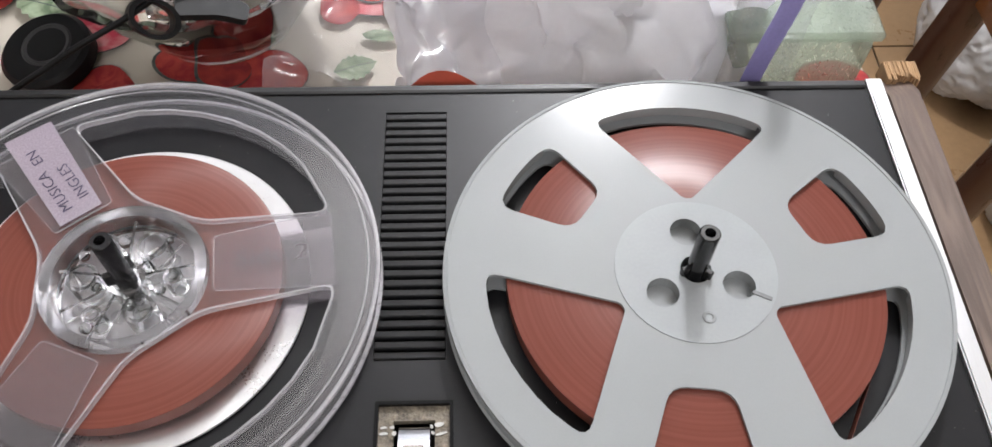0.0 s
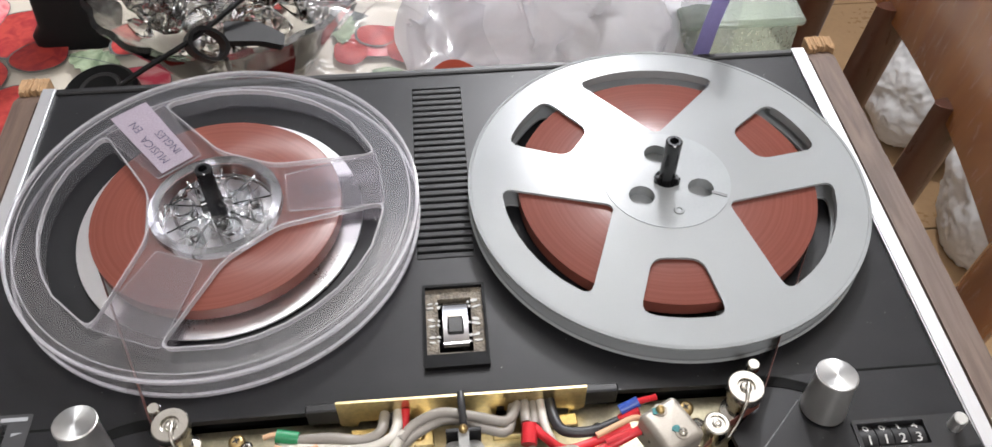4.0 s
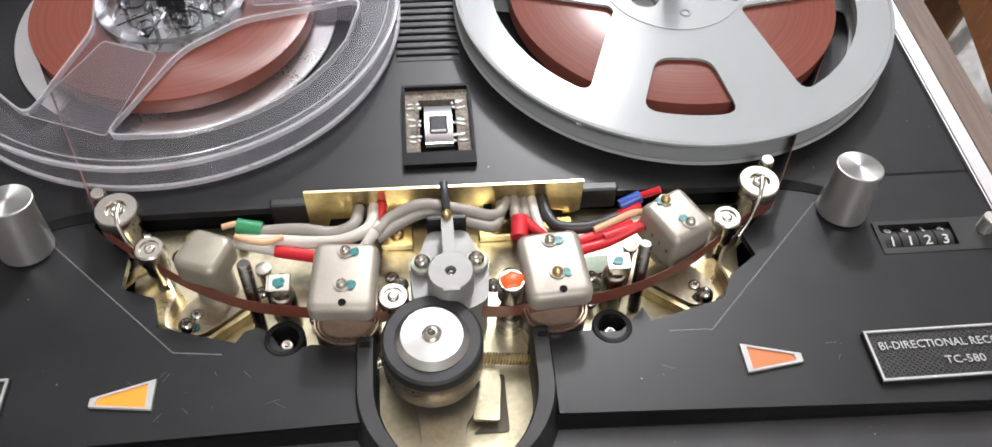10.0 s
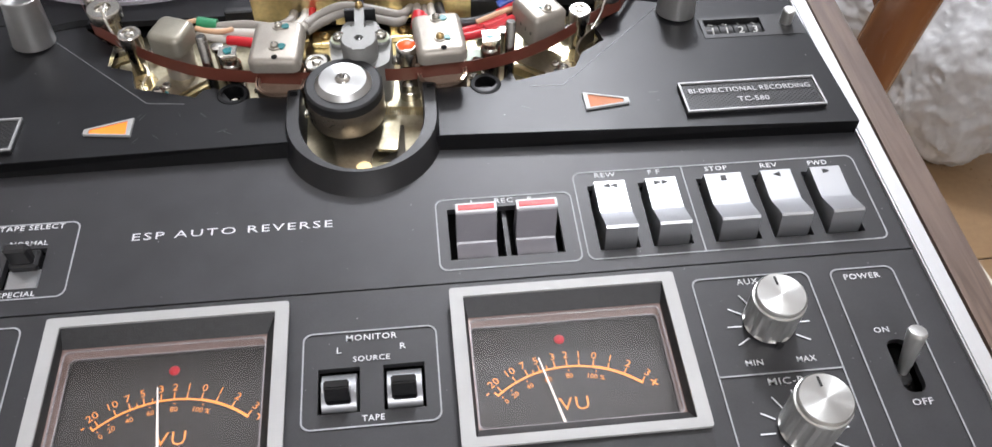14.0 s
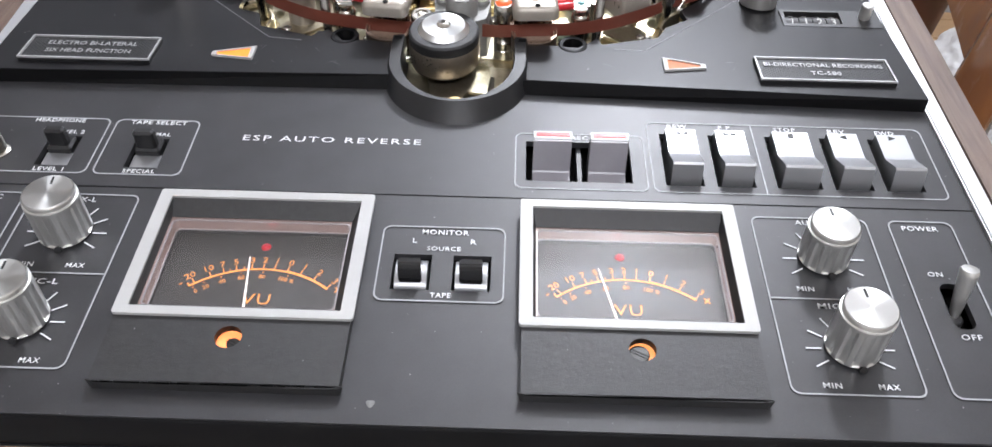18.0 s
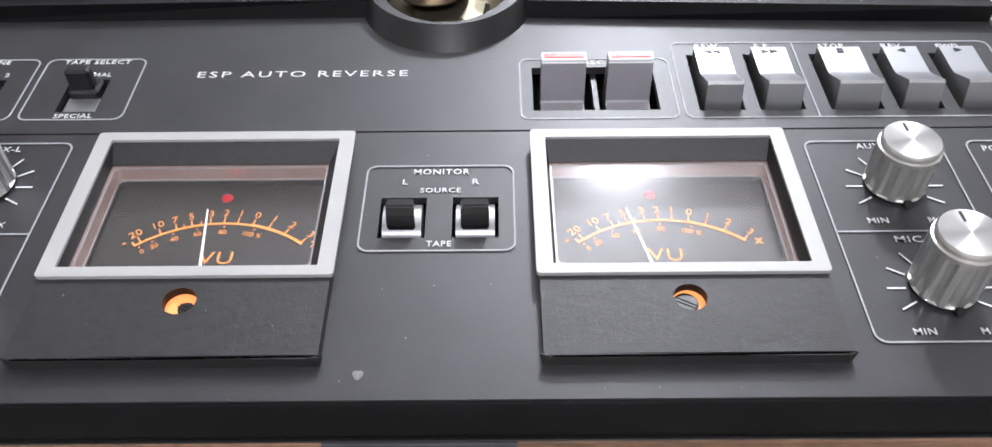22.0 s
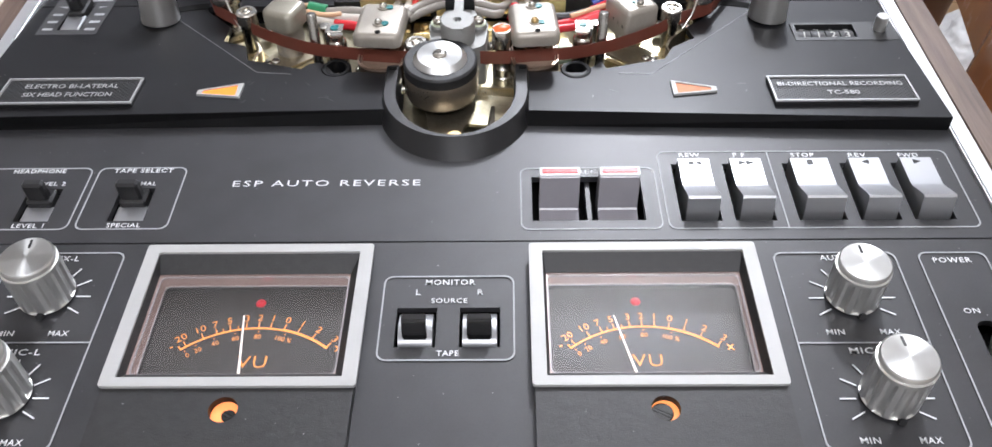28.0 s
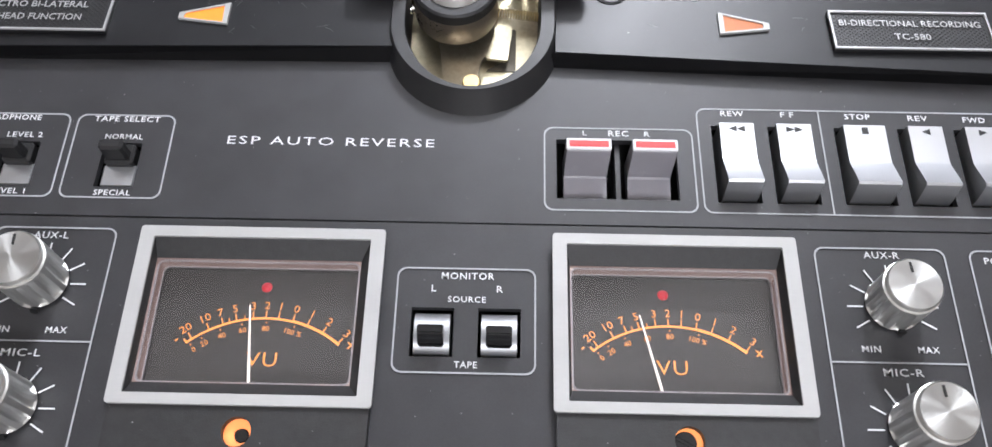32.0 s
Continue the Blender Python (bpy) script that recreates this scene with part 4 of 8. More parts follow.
        part("small_print", bm, DIALINK, m, "line of tiny orange print")
    part("peak_lamp", lathe(B(), [(0, 0), (0.0017, 0), (0.0014, 0.0005), (0, 0.0008)], seg=20), LED, m, "small red peak lamp", 60, at=(px - 0.0012, 0.0295, z))
    a = radians(needle)
    bm = sweep(B(), [(px + 0.0150 * math.cos(a), py + 0.0150 * math.sin(a), 0.9490), (px + 0.0412 * math.cos(a), py + 0.0412 * math.sin(a), 0.9490)], lambda t: 0.00048 - 0.00024 * t, 6)
    part("needle", bm, NEEDLE, m, "thin white needle, its lamplight painted as glow")
    # adjusting hole with the lamp glow behind
    bm = lathe(B(), [(0.0042, 0.0036), (0.0042, -0.006), (0.0046, -0.006), (0.0046, 0.0036), (0.0042, 0.0036)], seg=28)
    h = part("adjust_hole", bm, BLACK, m, "round adjusting hole glowing orange inside", 40, at=(cx + 0.0005, -0.0190, Z0))
    bm = lathe(B(), [(0.0012, 0), (0.0042, 0), (0.0042, 0.0004), (0.0012, 0.0004), (0.0012, 0)], seg=28)
    part("glow_ring", bm, BULB if lit else DIMBULB, h, "orange light of the meter lamp", at=(cx + 0.0005, -0.0190, Z0 + 0.0008))
    sx, sy, sr = (cx + 0.0016, -0.0196, 0.0022) if lit else (cx - 0.0003, -0.0190, 0.0034)
    part("adjust_screw", lathe(B(), disc(sr, 0, 0.0024, 0.0004), seg=24), GLOSS, h, "slotted black adjusting screw", 40, at=(sx, sy, Z0 - 0.0009))
    for k in (-1, 1):
        part("slot_edge", box(-sr * 0.9, sr * 0.9, k * 0.0005 - 0.00012, k * 0.0005 + 0.00012, 0, 0.0003), GLOSS, h, "edge of the screw slot", at=pose(sx, sy, Z0 + 0.0014, 0, 0, -28))
    # paint worn off along the hood's front edge
    rng = random.Random(40 + lit)
    x = x0 + 0.002
    while x < x1 - 0.004:
        le = rng.uniform(0.001, 0.004) if lit else rng.uniform(0.003, 0.012)
        part("worn_edge", box(x, min(x + le, x1 - 0.001), -0.0001, 0.0001, -0.0001, 0.0001), WORN, m, "bare line of worn paint", at=(0, -0.03633, Z0 + 0.00370))
        x += le + (rng.uniform(0.001, 0.008) if lit else rng.uniform(0.0002, 0.0015))


DIMBULB = glow(mat("dim_orange_glow", (0.7, 0.25, 0.08), 0.5, 0, 0.1, 200, 900, 0.02), (1.0, 0.35, 0.1), 0.7)
vu_meter(-0.1010, -0.0265, -0.0972, -0.0333, -0.0627, 97.0, True)
vu_meter(0.0268, 0.1003, 0.0316, 0.0957, 0.0627, 103.0, False)


SPOT = mat("grey_paint_spot", (0.20, 0.20, 0.20), 0.6, 0, 0.1, 300, 900, 0.1)


def panel_wear():
    """A grey paint spot, and dust lying on the panel and the hoods."""
    part("paint_spot", lathe(B(), [(0, 0.0003), (0.0010, 0.0003), (0.0013, 0), (0, 0)], seg=16, wob=lambda a, r, z: 1 + 0.15 * math.sin(3 * a)), SPOT, deck, "small grey spot of paint", 60, at=(-0.0172, -0.0388, Z0))
    rng = random.Random(21)
    bm = B()
    for k in range(260):
        x, y = rng.uniform(XL, 0.186), rng.uniform(-0.046, 0.108)
        r = 0.00010 + 0.00022 * rng.random() ** 3
        hood = -0.0360 < y < -0.0125 and (-0.1005 < x < -0.027 or 0.0273 < x < 0.0998)
        if not hood and (any(min(p[0] for p in h) - 0.001 < x < max(p[0] for p in h) + 0.001 and min(p[1] for p in h) - 0.001 < y < max(p[1] for p in h) + 0.001 for h in HOLES) or (-0.0365 < y < 0.045 and (-0.103 < x < -0.025 or 0.025 < x < 0.102))):
            continue
        z = Z0 + 0.0038 if hood else Z0 + 0.0002
        if not hood and y < 0.0495:
            z = Z0
        bmesh.ops.create_icosphere(bm, subdivisions=1, radius=r, matrix=Matrix.LocRotScale((x, y, z), None, (1, 1, 0.6)))
    tagged(part("dust", bm, mat("pale_dust", (0.20, 0.20, 0.20), 0.9, 0, 0.1, 300, 900, 0.1), deck, "specks of pale dust"), kind="stuff")


panel_wear()

# ---- reel deck ----
EDGE = 0.112
HEADHOLE = [(-0.119, 0.1972), (-0.1175, 0.1930), (-0.1040, 0.1790), (-0.1040, 0.1665), (-0.0935, 0.1625), (-0.0905, 0.1513), (-0.0665, 0.1438), (-0.0640, 0.1478), (-0.0600, 0.1490), (-0.0566, 0.1467), (-0.0525, 0.1405), (-0.0470, 0.1405), (-0.0440, 0.1415), (-0.0290, 0.1405),
            (-0.0285, 0.1180), (0.0275, 0.1180), (0.0280, 0.1405), (0.0420, 0.1405), (0.0450, 0.1395), (0.0500, 0.1395), (0.0560, 0.1450), (0.0583, 0.1480), (0.0601, 0.1425), (0.0851, 0.1495), (0.0895, 0.1584), (0.1000, 0.1660), (0.0980, 0.1748), (0.1119, 0.1882), (0.1152, 0.1940), (0.1152, 0.1962), (0.060, 0.1975), (-0.060, 0.1976)]
VENT = (-0.0163, 0.0085, 0.2672, 0.3780)


def front_edge(x, top=True):
    """Front edge of the reel deck: drawn forward at its ends, its face leaning back beside the guard."""
    if x < 0:
        u = (x + 0.0285) / (XL + 0.0285)
        return 0.1146 - 0.0034 * u if top else 0.1116 - 0.0016 * u
    u = (x - 0.0275) / 0.1615
    return 0.1131 - 0.0068 * u if top else 0.1105 - 0.0045 * u


def reel_deck():
    ring = [(XL, front_edge(XL)), (-0.0285, front_edge(-0.0285))] + HEADHOLE[13::-1] + HEADHOLE[:-4:-1] + HEADHOLE[-4:15:-1] + [(0.0275, front_edge(0.0275)), (xr(EDGE), front_edge(0.19)), (xr(CREASE), CREASE), (XL, CREASE)]
    bm = plate(B(), ring, [rect(0.1442, 0.1702, 0.1645, 0.1752), rect(-0.1815, -0.1715, 0.1775, 0.1975)], lambda x, y: zd(x, y) - 0.003, zd)
    part("deck_front_plate", bm, DECK, deck, "satin black deck plate round the heads")
    holes = [rect(VENT[0], VENT[1], VENT[2], VENT[3]), rect(-0.0140, 0.0108, 0.2125, 0.2512), circle(-0.1025, 0.2955, 0.012), circle(0.0965, 0.2940, 0.012)]
    bm = plate(B(), [(XL, CREASE), (xr(CREASE), CREASE), (xr(YB), YB), (XL, YB)], holes, lambda x, y: zd(x, y) - 0.003, zd)
    part("deck_rear_plate", bm, DECK, deck, "satin black deck plate under the reels")
    # front edge of the deck, stepping down to the control panel
    for a, b in ((XL, -0.0270), (0.0262, xr(EDGE))):
        bm = B()
        ends = []
        for x in (a, b):
            y0, y1 = front_edge(x, False), front_edge(x)
            ends.append([bm.verts.new((x, y, z)) for y, z in ((y0, Z0), (y1 - 0.0002, zd(x, y1) - 0.0003), (y1 + 0.0004, zd(x, y1) - 0.0030), (y0 + 0.003, Z0))])
        bm.faces.new(ends[0])
        bm.faces.new(ends[1][::-1])
        for k in range(4):
            bm.faces.new((ends[0][k], ends[0][(k + 1) % 4], ends[1][(k + 1) % 4], ends[1][k]))
        # deeper black than the deck plate paints this face as shaded
        part("deck_edge", bm, LIPBLACK, deck, "front edge of the reel deck, blackened for its shade")
    part("deck_well", box(XL + 0.001, 0.186, EDGE + 0.02, YB, 0.9385, 0.9395), MATT, deck, "black sheet standing in for shade under the deck plate")
    part("back_lip", box(XL, 0.186, YB, YB + 0.004, 0.945, 0.9565, 0.0008), BLACK, deck, "raised black back edge of the deck")
    # seams of the head cover base, the highlight on their edges painted light grey
    for a, b in (((-0.1317, 0.1885), (-0.0845, 0.1417)), ((-0.0845, 0.1417), (-0.0700, 0.1400)), ((0.1268, 0.1872), (0.0783, 0.1380)), ((0.0783, 0.1380), (0.0650, 0.1385))):
        bm = sweep(B(), [(a[0], a[1], zd(*a)), (b[0], b[1], zd(*b))], 0.00022, 6)
        part("seam", bm, SEAM, deck, "seam of the head cover seat, its highlight painted grey")
    for a, b in ((XL, -0.1480), (0.1450, xr(CREASE))):
        part("seam", box(a, b, CREASE - 0.0005, CREASE + 0.0005, zd(0, CREASE) - 0.0005, zd(0, CREASE) + 0.00012), MATT, deck, "dark seam across the deck plate")
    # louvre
    part("vent_floor", box(VENT[0], VENT[1], VENT[2], VENT[3], 0.9500, 0.9510), MATT, deck, "black vent floor standing in for shade")
    n = 27
    step = (VENT[3] - VENT[2]) / n
    first = None
    for k in range(n):
        y = VENT[2] + (k + 0.5) * step
        if first is None:
            bm = B()
            w = VENT[1] - VENT[0]
            prism(bm, [(0, -step * 0.30), (w, -step * 0.30), (w, step * 0.30), (0, step * 0.30)], -0.0035, lambda x, yy: -0.0002 + yy * 0.05)
            bmesh.ops.bevel(bm, geom=[e for e in bm.edges if e.verts[0].co.z > -0.002 and e.verts[1].co.z > -0.002], offset=0.0003, segments=1, affect="EDGES")
            first = part("slat", bm, DECK, deck, "black vent slat", at=(VENT[0], y, zd(0, y)))
        else:
            o = new("slat", first.data)
            o.parent, o.location = deck, (VENT[0], y, zd(0, y))


reel_deck()


def turned_lever(x, y, top, tilt):
    """The conical aluminium knob of a tension lever, with its black arc slot."""
    z = zd(x, y)
    h = top - z
    lean = pose(x, y, z, -9, tilt, 0)
    prof = [(0, 0.0004), (0.0083, 0.0004), (0.0085, 0.0010), (0.0072, h - 0.0036), (0.0076, h - 0.0020), (0.0076, h - 0.0002), (0.0071, h)]
    k = part("lever_knob", lathe(B(), prof, seg=64), ALU, deck, "tapered aluminium control knob", 40, at=lean)
    part("knob_cap", lathe(B(), [(0, 0), (0.0075, 0), (0.0072, 0.0003), (0, 0.0003)], seg=64), KNOBTOP, k, "turned aluminium cap", 40, at=lean @ pose(0, 0, h - 0.0002))


turned_lever(0.1347, 0.1826, 0.9765, 3)
turned_lever(-0.1368, 0.1852, 0.9775, 2)


def arc_slot(x0, y0, x1, y1, bow):
    bm = B()
    n = 10
    up, dn = [], []
    for k in range(n + 1):
        t = k / n
        x, y = x0 + (x1 - x0) * t, y0 + (y1 - y0) * t + bow * 4 * t * (1 - t)
        up.append((x, y + 0.0024))
        dn.append((x, y - 0.0024))
    pts = up + dn[::-1]
    prism(bm, pts[::-1], lambda x, y: zd(x, y), lambda x, y: zd(x, y) + 0.0003)
    part("lever_slot", bm, MATT, deck, "curved black lever slot")


arc_slot(0.1130, 0.1968, 0.1330, 0.1915, 0.0012)
arc_slot(-0.1180, 0.1975, -0.1370, 0.1920, 0.0012)


COUNTINK = mat("grey_counter_ink", (0.58, 0.58, 0.56), 0.6, 0, 0.2, 300, 2500, 0.05)


def counter():
    z = zd(0, 0.17)
    bm = B()
    plate(bm, rect(0.1430, 0.1872, 0.1628, 0.1762, 0.0006, 2), [rect(0.1446, 0.1698, 0.1652, 0.1746)], z - 0.004, z + 0.0007)
    c = part("tape_counter", bm, BLACK, deck, "four digit tape counter in a black window")
    for k in range(4):
        x = 0.1450 + 0.0062 * k
        bm = B()
        r = 0.0068
        n = 40
        a = [[bm.verts.new((xx, 0.1699 + r * math.cos(2 * math.pi * i / n), z - 0.0072 + r * math.sin(2 * math.pi * i / n))) for i in range(n)] for xx in (x + 0.0002, x + 0.0060)]
        bm.faces.new(a[0])
        bm.faces.new(a[1][::-1])
        for i in range(n):
            bm.faces.new((a[0][i], a[0][(i + 1) % n], a[1][(i + 1) % n], a[1][i]))
        part("number_wheel", bm, BLACK, c, "black counter wheel with white figures", 40)
        d = "1123"[k]
        letters(d, 0.0034, pose(x + 0.0031, 0.1682, z - 0.00035, 14), COUNTINK, c, 'white counter figure "%s"' % d, wide=1.15)
        d = "0014"[k]
        letters(d, 0.0030, pose(x + 0.0031, 0.1731, z - 0.00100, -28), COUNTINK, c, 'white counter figure "%s"' % d, wide=1.15)
    part("reset_button", lathe(B(), disc(0.0026, 0, 0.0075, 0.0004), seg=28), ALU, c, "aluminium reset button", 40, at=(0.1805, 0.1708, z))


counter()


BADGE_EDGE = mat("dull_silver_relief", (0.42, 0.42, 0.42), 0.45, 0.3, 0.08, 200, 2000, 0.1)


def badge(x0, x1, y0, y1, lines, ylines, size):
    bm = B()
    tilt = lambda h: (lambda x, y: zd(x, y) + h)
    prism(bm, rect(x0, x1, y0, y1), tilt(-0.0008), tilt(0.0016))
    b = part("badge", bm, BLACK, deck, "black name plate with a silver border")
    bm = B()
    plate(bm, rect(x0, x1, y0, y1), [rect(x0 + 0.0007, x1 - 0.0007, y0 + 0.0007, y1 - 0.0007)], tilt(0.0016), tilt(0.0024))
    part("border", bm, BADGE_EDGE, b, "raised silver border")
    bm = B()
    nx, ny = 56, 18
    for i in range(nx):
        for j in range(ny):
            if (i + j) % 2:
                x, y = x0 + 0.0014 + (x1 - x0 - 0.0028) * (i + .5) / nx, y0 + 0.0014 + (y1 - y0 - 0.0028) * (j + .5) / ny
                s = 0.00032
                vs = [bm.verts.new((x + a, y + c, zd(x, y) + 0.0016)) for a, c in ((-s, -s), (s, -s), (s, s), (-s, s))] + [bm.verts.new((x, y, zd(x, y) + 0.0019))]
                for k in range(4):
                    bm.faces.new((vs[k], vs[(k + 1) % 4], vs[4]))
    tagged(part("pebbled_ground", bm, BLACK, b), "fine pebbled black ground", kind="stuff")
    for text, y in zip(lines, ylines):
        letters(text, size, pose((x0 + x1) / 2, y, zd(0, y) + 0.0021, math.degrees(math.atan(SLOPE))), BADGE_EDGE, b, 'silver raised lettering "%s"' % text, width=min(0.049, 0.0021 * len(text)) if len(text) > 6 else 0.0125, space=1.02)


badge(0.1232, 0.1785, 0.1152, 0.1325, ("BI-DIRECTIONAL RECORDING", "TC-580"), (0.1268, 0.1208), 0.0027)
badge(-0.1838, -0.1288, 0.1175, 0.1352, ("ELECTRO BI-LATERAL", "SIX HEAD FUNCTION"), (0.1294, 0.1235), 0.0028)


def arrow(pts, lens, label):
    tilt = lambda h: (lambda x, y: zd(x, y) + h)
    c = Vector((sum(p[0] for p in pts) / 4, sum(p[1] for p in pts) / 4))
    inn = [tuple(c + (Vector(p) - c) * s) for p, s in zip(pts, (0.80, 0.76, 0.76, 0.80))]
    bm = plate(B(), pts, [inn], tilt(0), tilt(0.0011))
    a = part("direction_lamp", bm, FRAME, deck, label)
    part("lens", prism(B(), inn, tilt(-0.001), tilt(0.0006)), lens, a, "orange plastic lens")


arrow([(0.0848, 0.1218), (0.1023, 0.1242), (0.1023, 0.1270), (0.0848, 0.1317)], ARROWOFF, "tapered direction lamp with a dim orange lens")
arrow([(-0.0875, 0.1226), (-0.0875, 0.1325), (-0.1050, 0.1275), (-0.1050, 0.1248)], ARROWON, "tapered direction lamp with a lit orange lens")


def speed_switch():
    x0, x1, y0, y1 = -0.1900, -0.1628, 0.1735, 0.2060
    part("printed_panel", plate(B(), rect(x0, x1, y0, y1, 0.001), [rect(-0.1815, -0.1715, 0.1775, 0.2020)], lambda x, y: zd(x, y), lambda x, y: zd(x, y) + 0.0001), mat("dark_grey_print", (0.05, 0.05, 0.052), 0.45, 0, 0.1, 200, 2000, 0.05), deck, "dark grey printed switch panel")
    s = part("speed_switch", box(-0.1808, -0.1722, 0.1780, 0.1900, 0.948, 0.9565, 0.0006), KEY, deck, "tape speed switch with a black lever")
    bm = box(-0.1803, -0.1727, 0.1880, 0.2015, 0.946, 0.9585, 0.0008)
    rbox(bm, -0.1798, -0.1732, 0.1905, 0.1985, 0.958, 0.9680, 0.0010)
    part("lever", bm, BLACK, s, "black plastic lever", 30)
    bm = B()
    for k in range(4):
        y = 0.1770 + 0.0065 * k
        for xa in (-0.1880, -0.1690):
            rbox(bm, xa, xa + 0.0045, y, y + 0.0016, zd(0, y) + 0.0001, zd(0, y) + 0.0003)
    rbox(bm, -0.1745, -0.1645, 0.2030, 0.2046, zd(0, 0.2) + 0.0001, zd(0, 0.2) + 0.0003)
    part("small_print", bm, GREYINK, deck, "small grey print beside the switch")


speed_switch()


def tape_window():
    """The small framed window between the reels, its cover gone, with old glue and a roller."""
    z = zd(0, 0.232)
    x0, x1, y0, y1 = -0.0146, 0.0113, 0.2120, 0.2517
    bm = B()
    plate(bm, rect(x0, x1, y0, y1, 0.0005, 2), [rect(x0 + 0.0012, x1 - 0.0012, y0 + 0.0058, y1 - 0.0012)], z - 0.004, z + 0.0024)
    w = part("tape_window", bm, LIPBLACK, deck, "black framed opening with dried glue and a chrome roller")
    bm = B()
    plate(bm, rect(x0 + 0.0012, x1 - 0.0012, y0 + 0.0058, y1 - 0.0012), [rect(-0.0085, 0.0052, 0.2195, 0.2455)], z - 0.003, z + 0.0004)
    bmesh.ops.subdivide_edges(bm, edges=bm.edges[:], cuts=2)
    part("glue_bed", bm, GLUE, w, "rough bed of dried brown glue")
    rng = random.Random(8)
    pale = mat("white_paint_mark", (0.50, 0.50, 0.48), 0.4, 0, 0.15, 300, 900, 0.3)
    for y in (0.2258, 0.2337, 0.2423):
        for xa, wd in ((x0 + 0.0032, 0.0019), (x0 + 0.0062, 0.0010), (x1 - 0.0044, 0.0022), (x1 - 0.0072, 0.0011)):
            for dy in ((-0.0011, 0.0012) if rng.random() < 0.6 else (0.0,)):
                u, v = xa + rng.uniform(-0.0004, 0.0004), y + dy + rng.uniform(-0.0004, 0.0004)
                bm = prism(B(), blob(u, v, wd * rng.uniform(0.5, 0.9), 0.0006 * rng.uniform(0.7, 1.2), rng.uniform(-15, 15), n=10, wob=0.15, seed=int(v * 1e5)), z + 0.0003, z + 0.0008)
                part("paint_mark", bm, pale, w, "white paint mark on the glue")
    part("well", box(-0.0085, 0.0052, 0.2195, 0.2455, 0.9450, 0.9460), MATT, w)
    bm = B()
    n = 16
    for xa, xb in ((-0.0066, 0.0036),):
        a = [[bm.verts.new((xx, 0.2330 + 0.0105 * math.cos(math.pi * i / n), 0.9545 + 0.0036 * math.sin(math.pi * i / n))) for i in range(n + 1)] for xx in (xa, xb)]
        for i in range(n):
            bm.faces.new((a[0][i], a[0][i + 1], a[1][i + 1], a[1][i]))
        bm.faces.new(a[0])
        bm.faces.new(a[1][::-1])
        bm.faces.new((a[0][0], a[1][0], a[1][-1], a[0][-1]))
    r = part("rocker", bm, mat("polished_chrome", (0.7, 0.7, 0.72), 0.1, 1.0, 0.05, 100, 900, 0.02, rvar=0.03), w, "curved chrome rocker", 40)
    bm = box(-0.0049, 0.0017, 0.2265, 0.2345, 0.9560, 0.9588, 0.0006)
    part("rocker_key", bm, GLOSS, r, "small black and chrome key", 30)
    part("rocker_key_edge", box(-0.0049, 0.0017, 0.2345, 0.2362, 0.9560, 0.9586, 0.0003), STEEL, r)


tape_window()

# ---- reels ----
def polar(cx, cy, r, deg):
    return (cx + r * math.cos(radians(deg)), cy + r * math.sin(radians(deg)))


def fillet(pts, rad, n=4):
    """Round the corners of a plan."""
    out = []
    k = len(pts)
    for i in range(k):
        p, a, b = Vector(pts[i]), Vector(pts[i - 1]), Vector(pts[(i + 1) % k])
        da, db = (a - p), (b - p)
        r = min(rad, da.length * 0.45, db.length * 0.45)
        s, e = p + da.normalized() * r, p + db.normalized() * r
        for j in range(n + 1):
            t = j / n
            out.append(tuple((1 - t) ** 2 * s + 2 * t * (1 - t) * p + t * t * e))
    return out


def reel_window(cx, cy, mid, half0, r0, half1, r1, rad):
    """A window in a flange between two radii, with rounded corners."""
    arc = [polar(cx, cy, r1, mid - half1 + 2 * half1 * k / 10) for k in range(11)]
    inn = [polar(cx, cy, r0, mid + half0), polar(cx, cy, r0, mid - half0)]
    out = []

    def corner(p, q, s, r):
        p, q, s = Vector(p), Vector(q), Vector(s)
        u, v = p + (q - p).normalized() * r, p + (s - p).normalized() * r
        return [tuple((1 - t) ** 2 * u + 2 * t * (1 - t) * p + t * t * v) for t in (0, .25, .5, .75, 1)]
    rr = rad
    inner_r = min(rad, (Vector(inn[0]) - Vector(inn[1])).length * 0.45)
    out += corner(arc[0], inn[1], arc[2], rr)
    out += arc[2:-2]
    out += corner(arc[-1], arc[-3], inn[0], rr)
    out += corner(inn[0], arc[-1], inn[1], inner_r)
    out += corner(inn[1], inn[0], arc[0], inner_r)
    return out


def spindle(cx, cy, z0, top, parent):
    s = part("spindle", lathe(B(), [(0.0034, 0), (0.0036, 0.002), (0.0036, top - z0 - 0.0005), (0.0031, top - z0), (0.0019, top - z0), (0.0017, top - z0 - 0.004), (0, top - z0 - 0.004)], seg=28), GLOSS, parent, "black three-winged spindle", 40, at=(cx, cy, z0))
    for k in range(3):
        bm = box(0.0030, 0.0062, -0.0011, 0.0011, 0.010, 0.0165, 0.0004)
        part("wing", bm, GLOSS, s, at=pose(cx, cy, z0, 0, 0, 80 + 120 * k))
    return s


def ring_wall(bm, pts, z0, z1, t=0.0008):
    """A thin raised lip along a closed plan line."""
    c = Vector((sum(p[0] for p in pts) / len(pts), sum(p[1] for p in pts) / len(pts)))
    inner = [tuple(Vector(p) - (Vector(p) - c).normalized() * t) for p in pts]
    return plate(bm, pts, [inner], z0, z1)


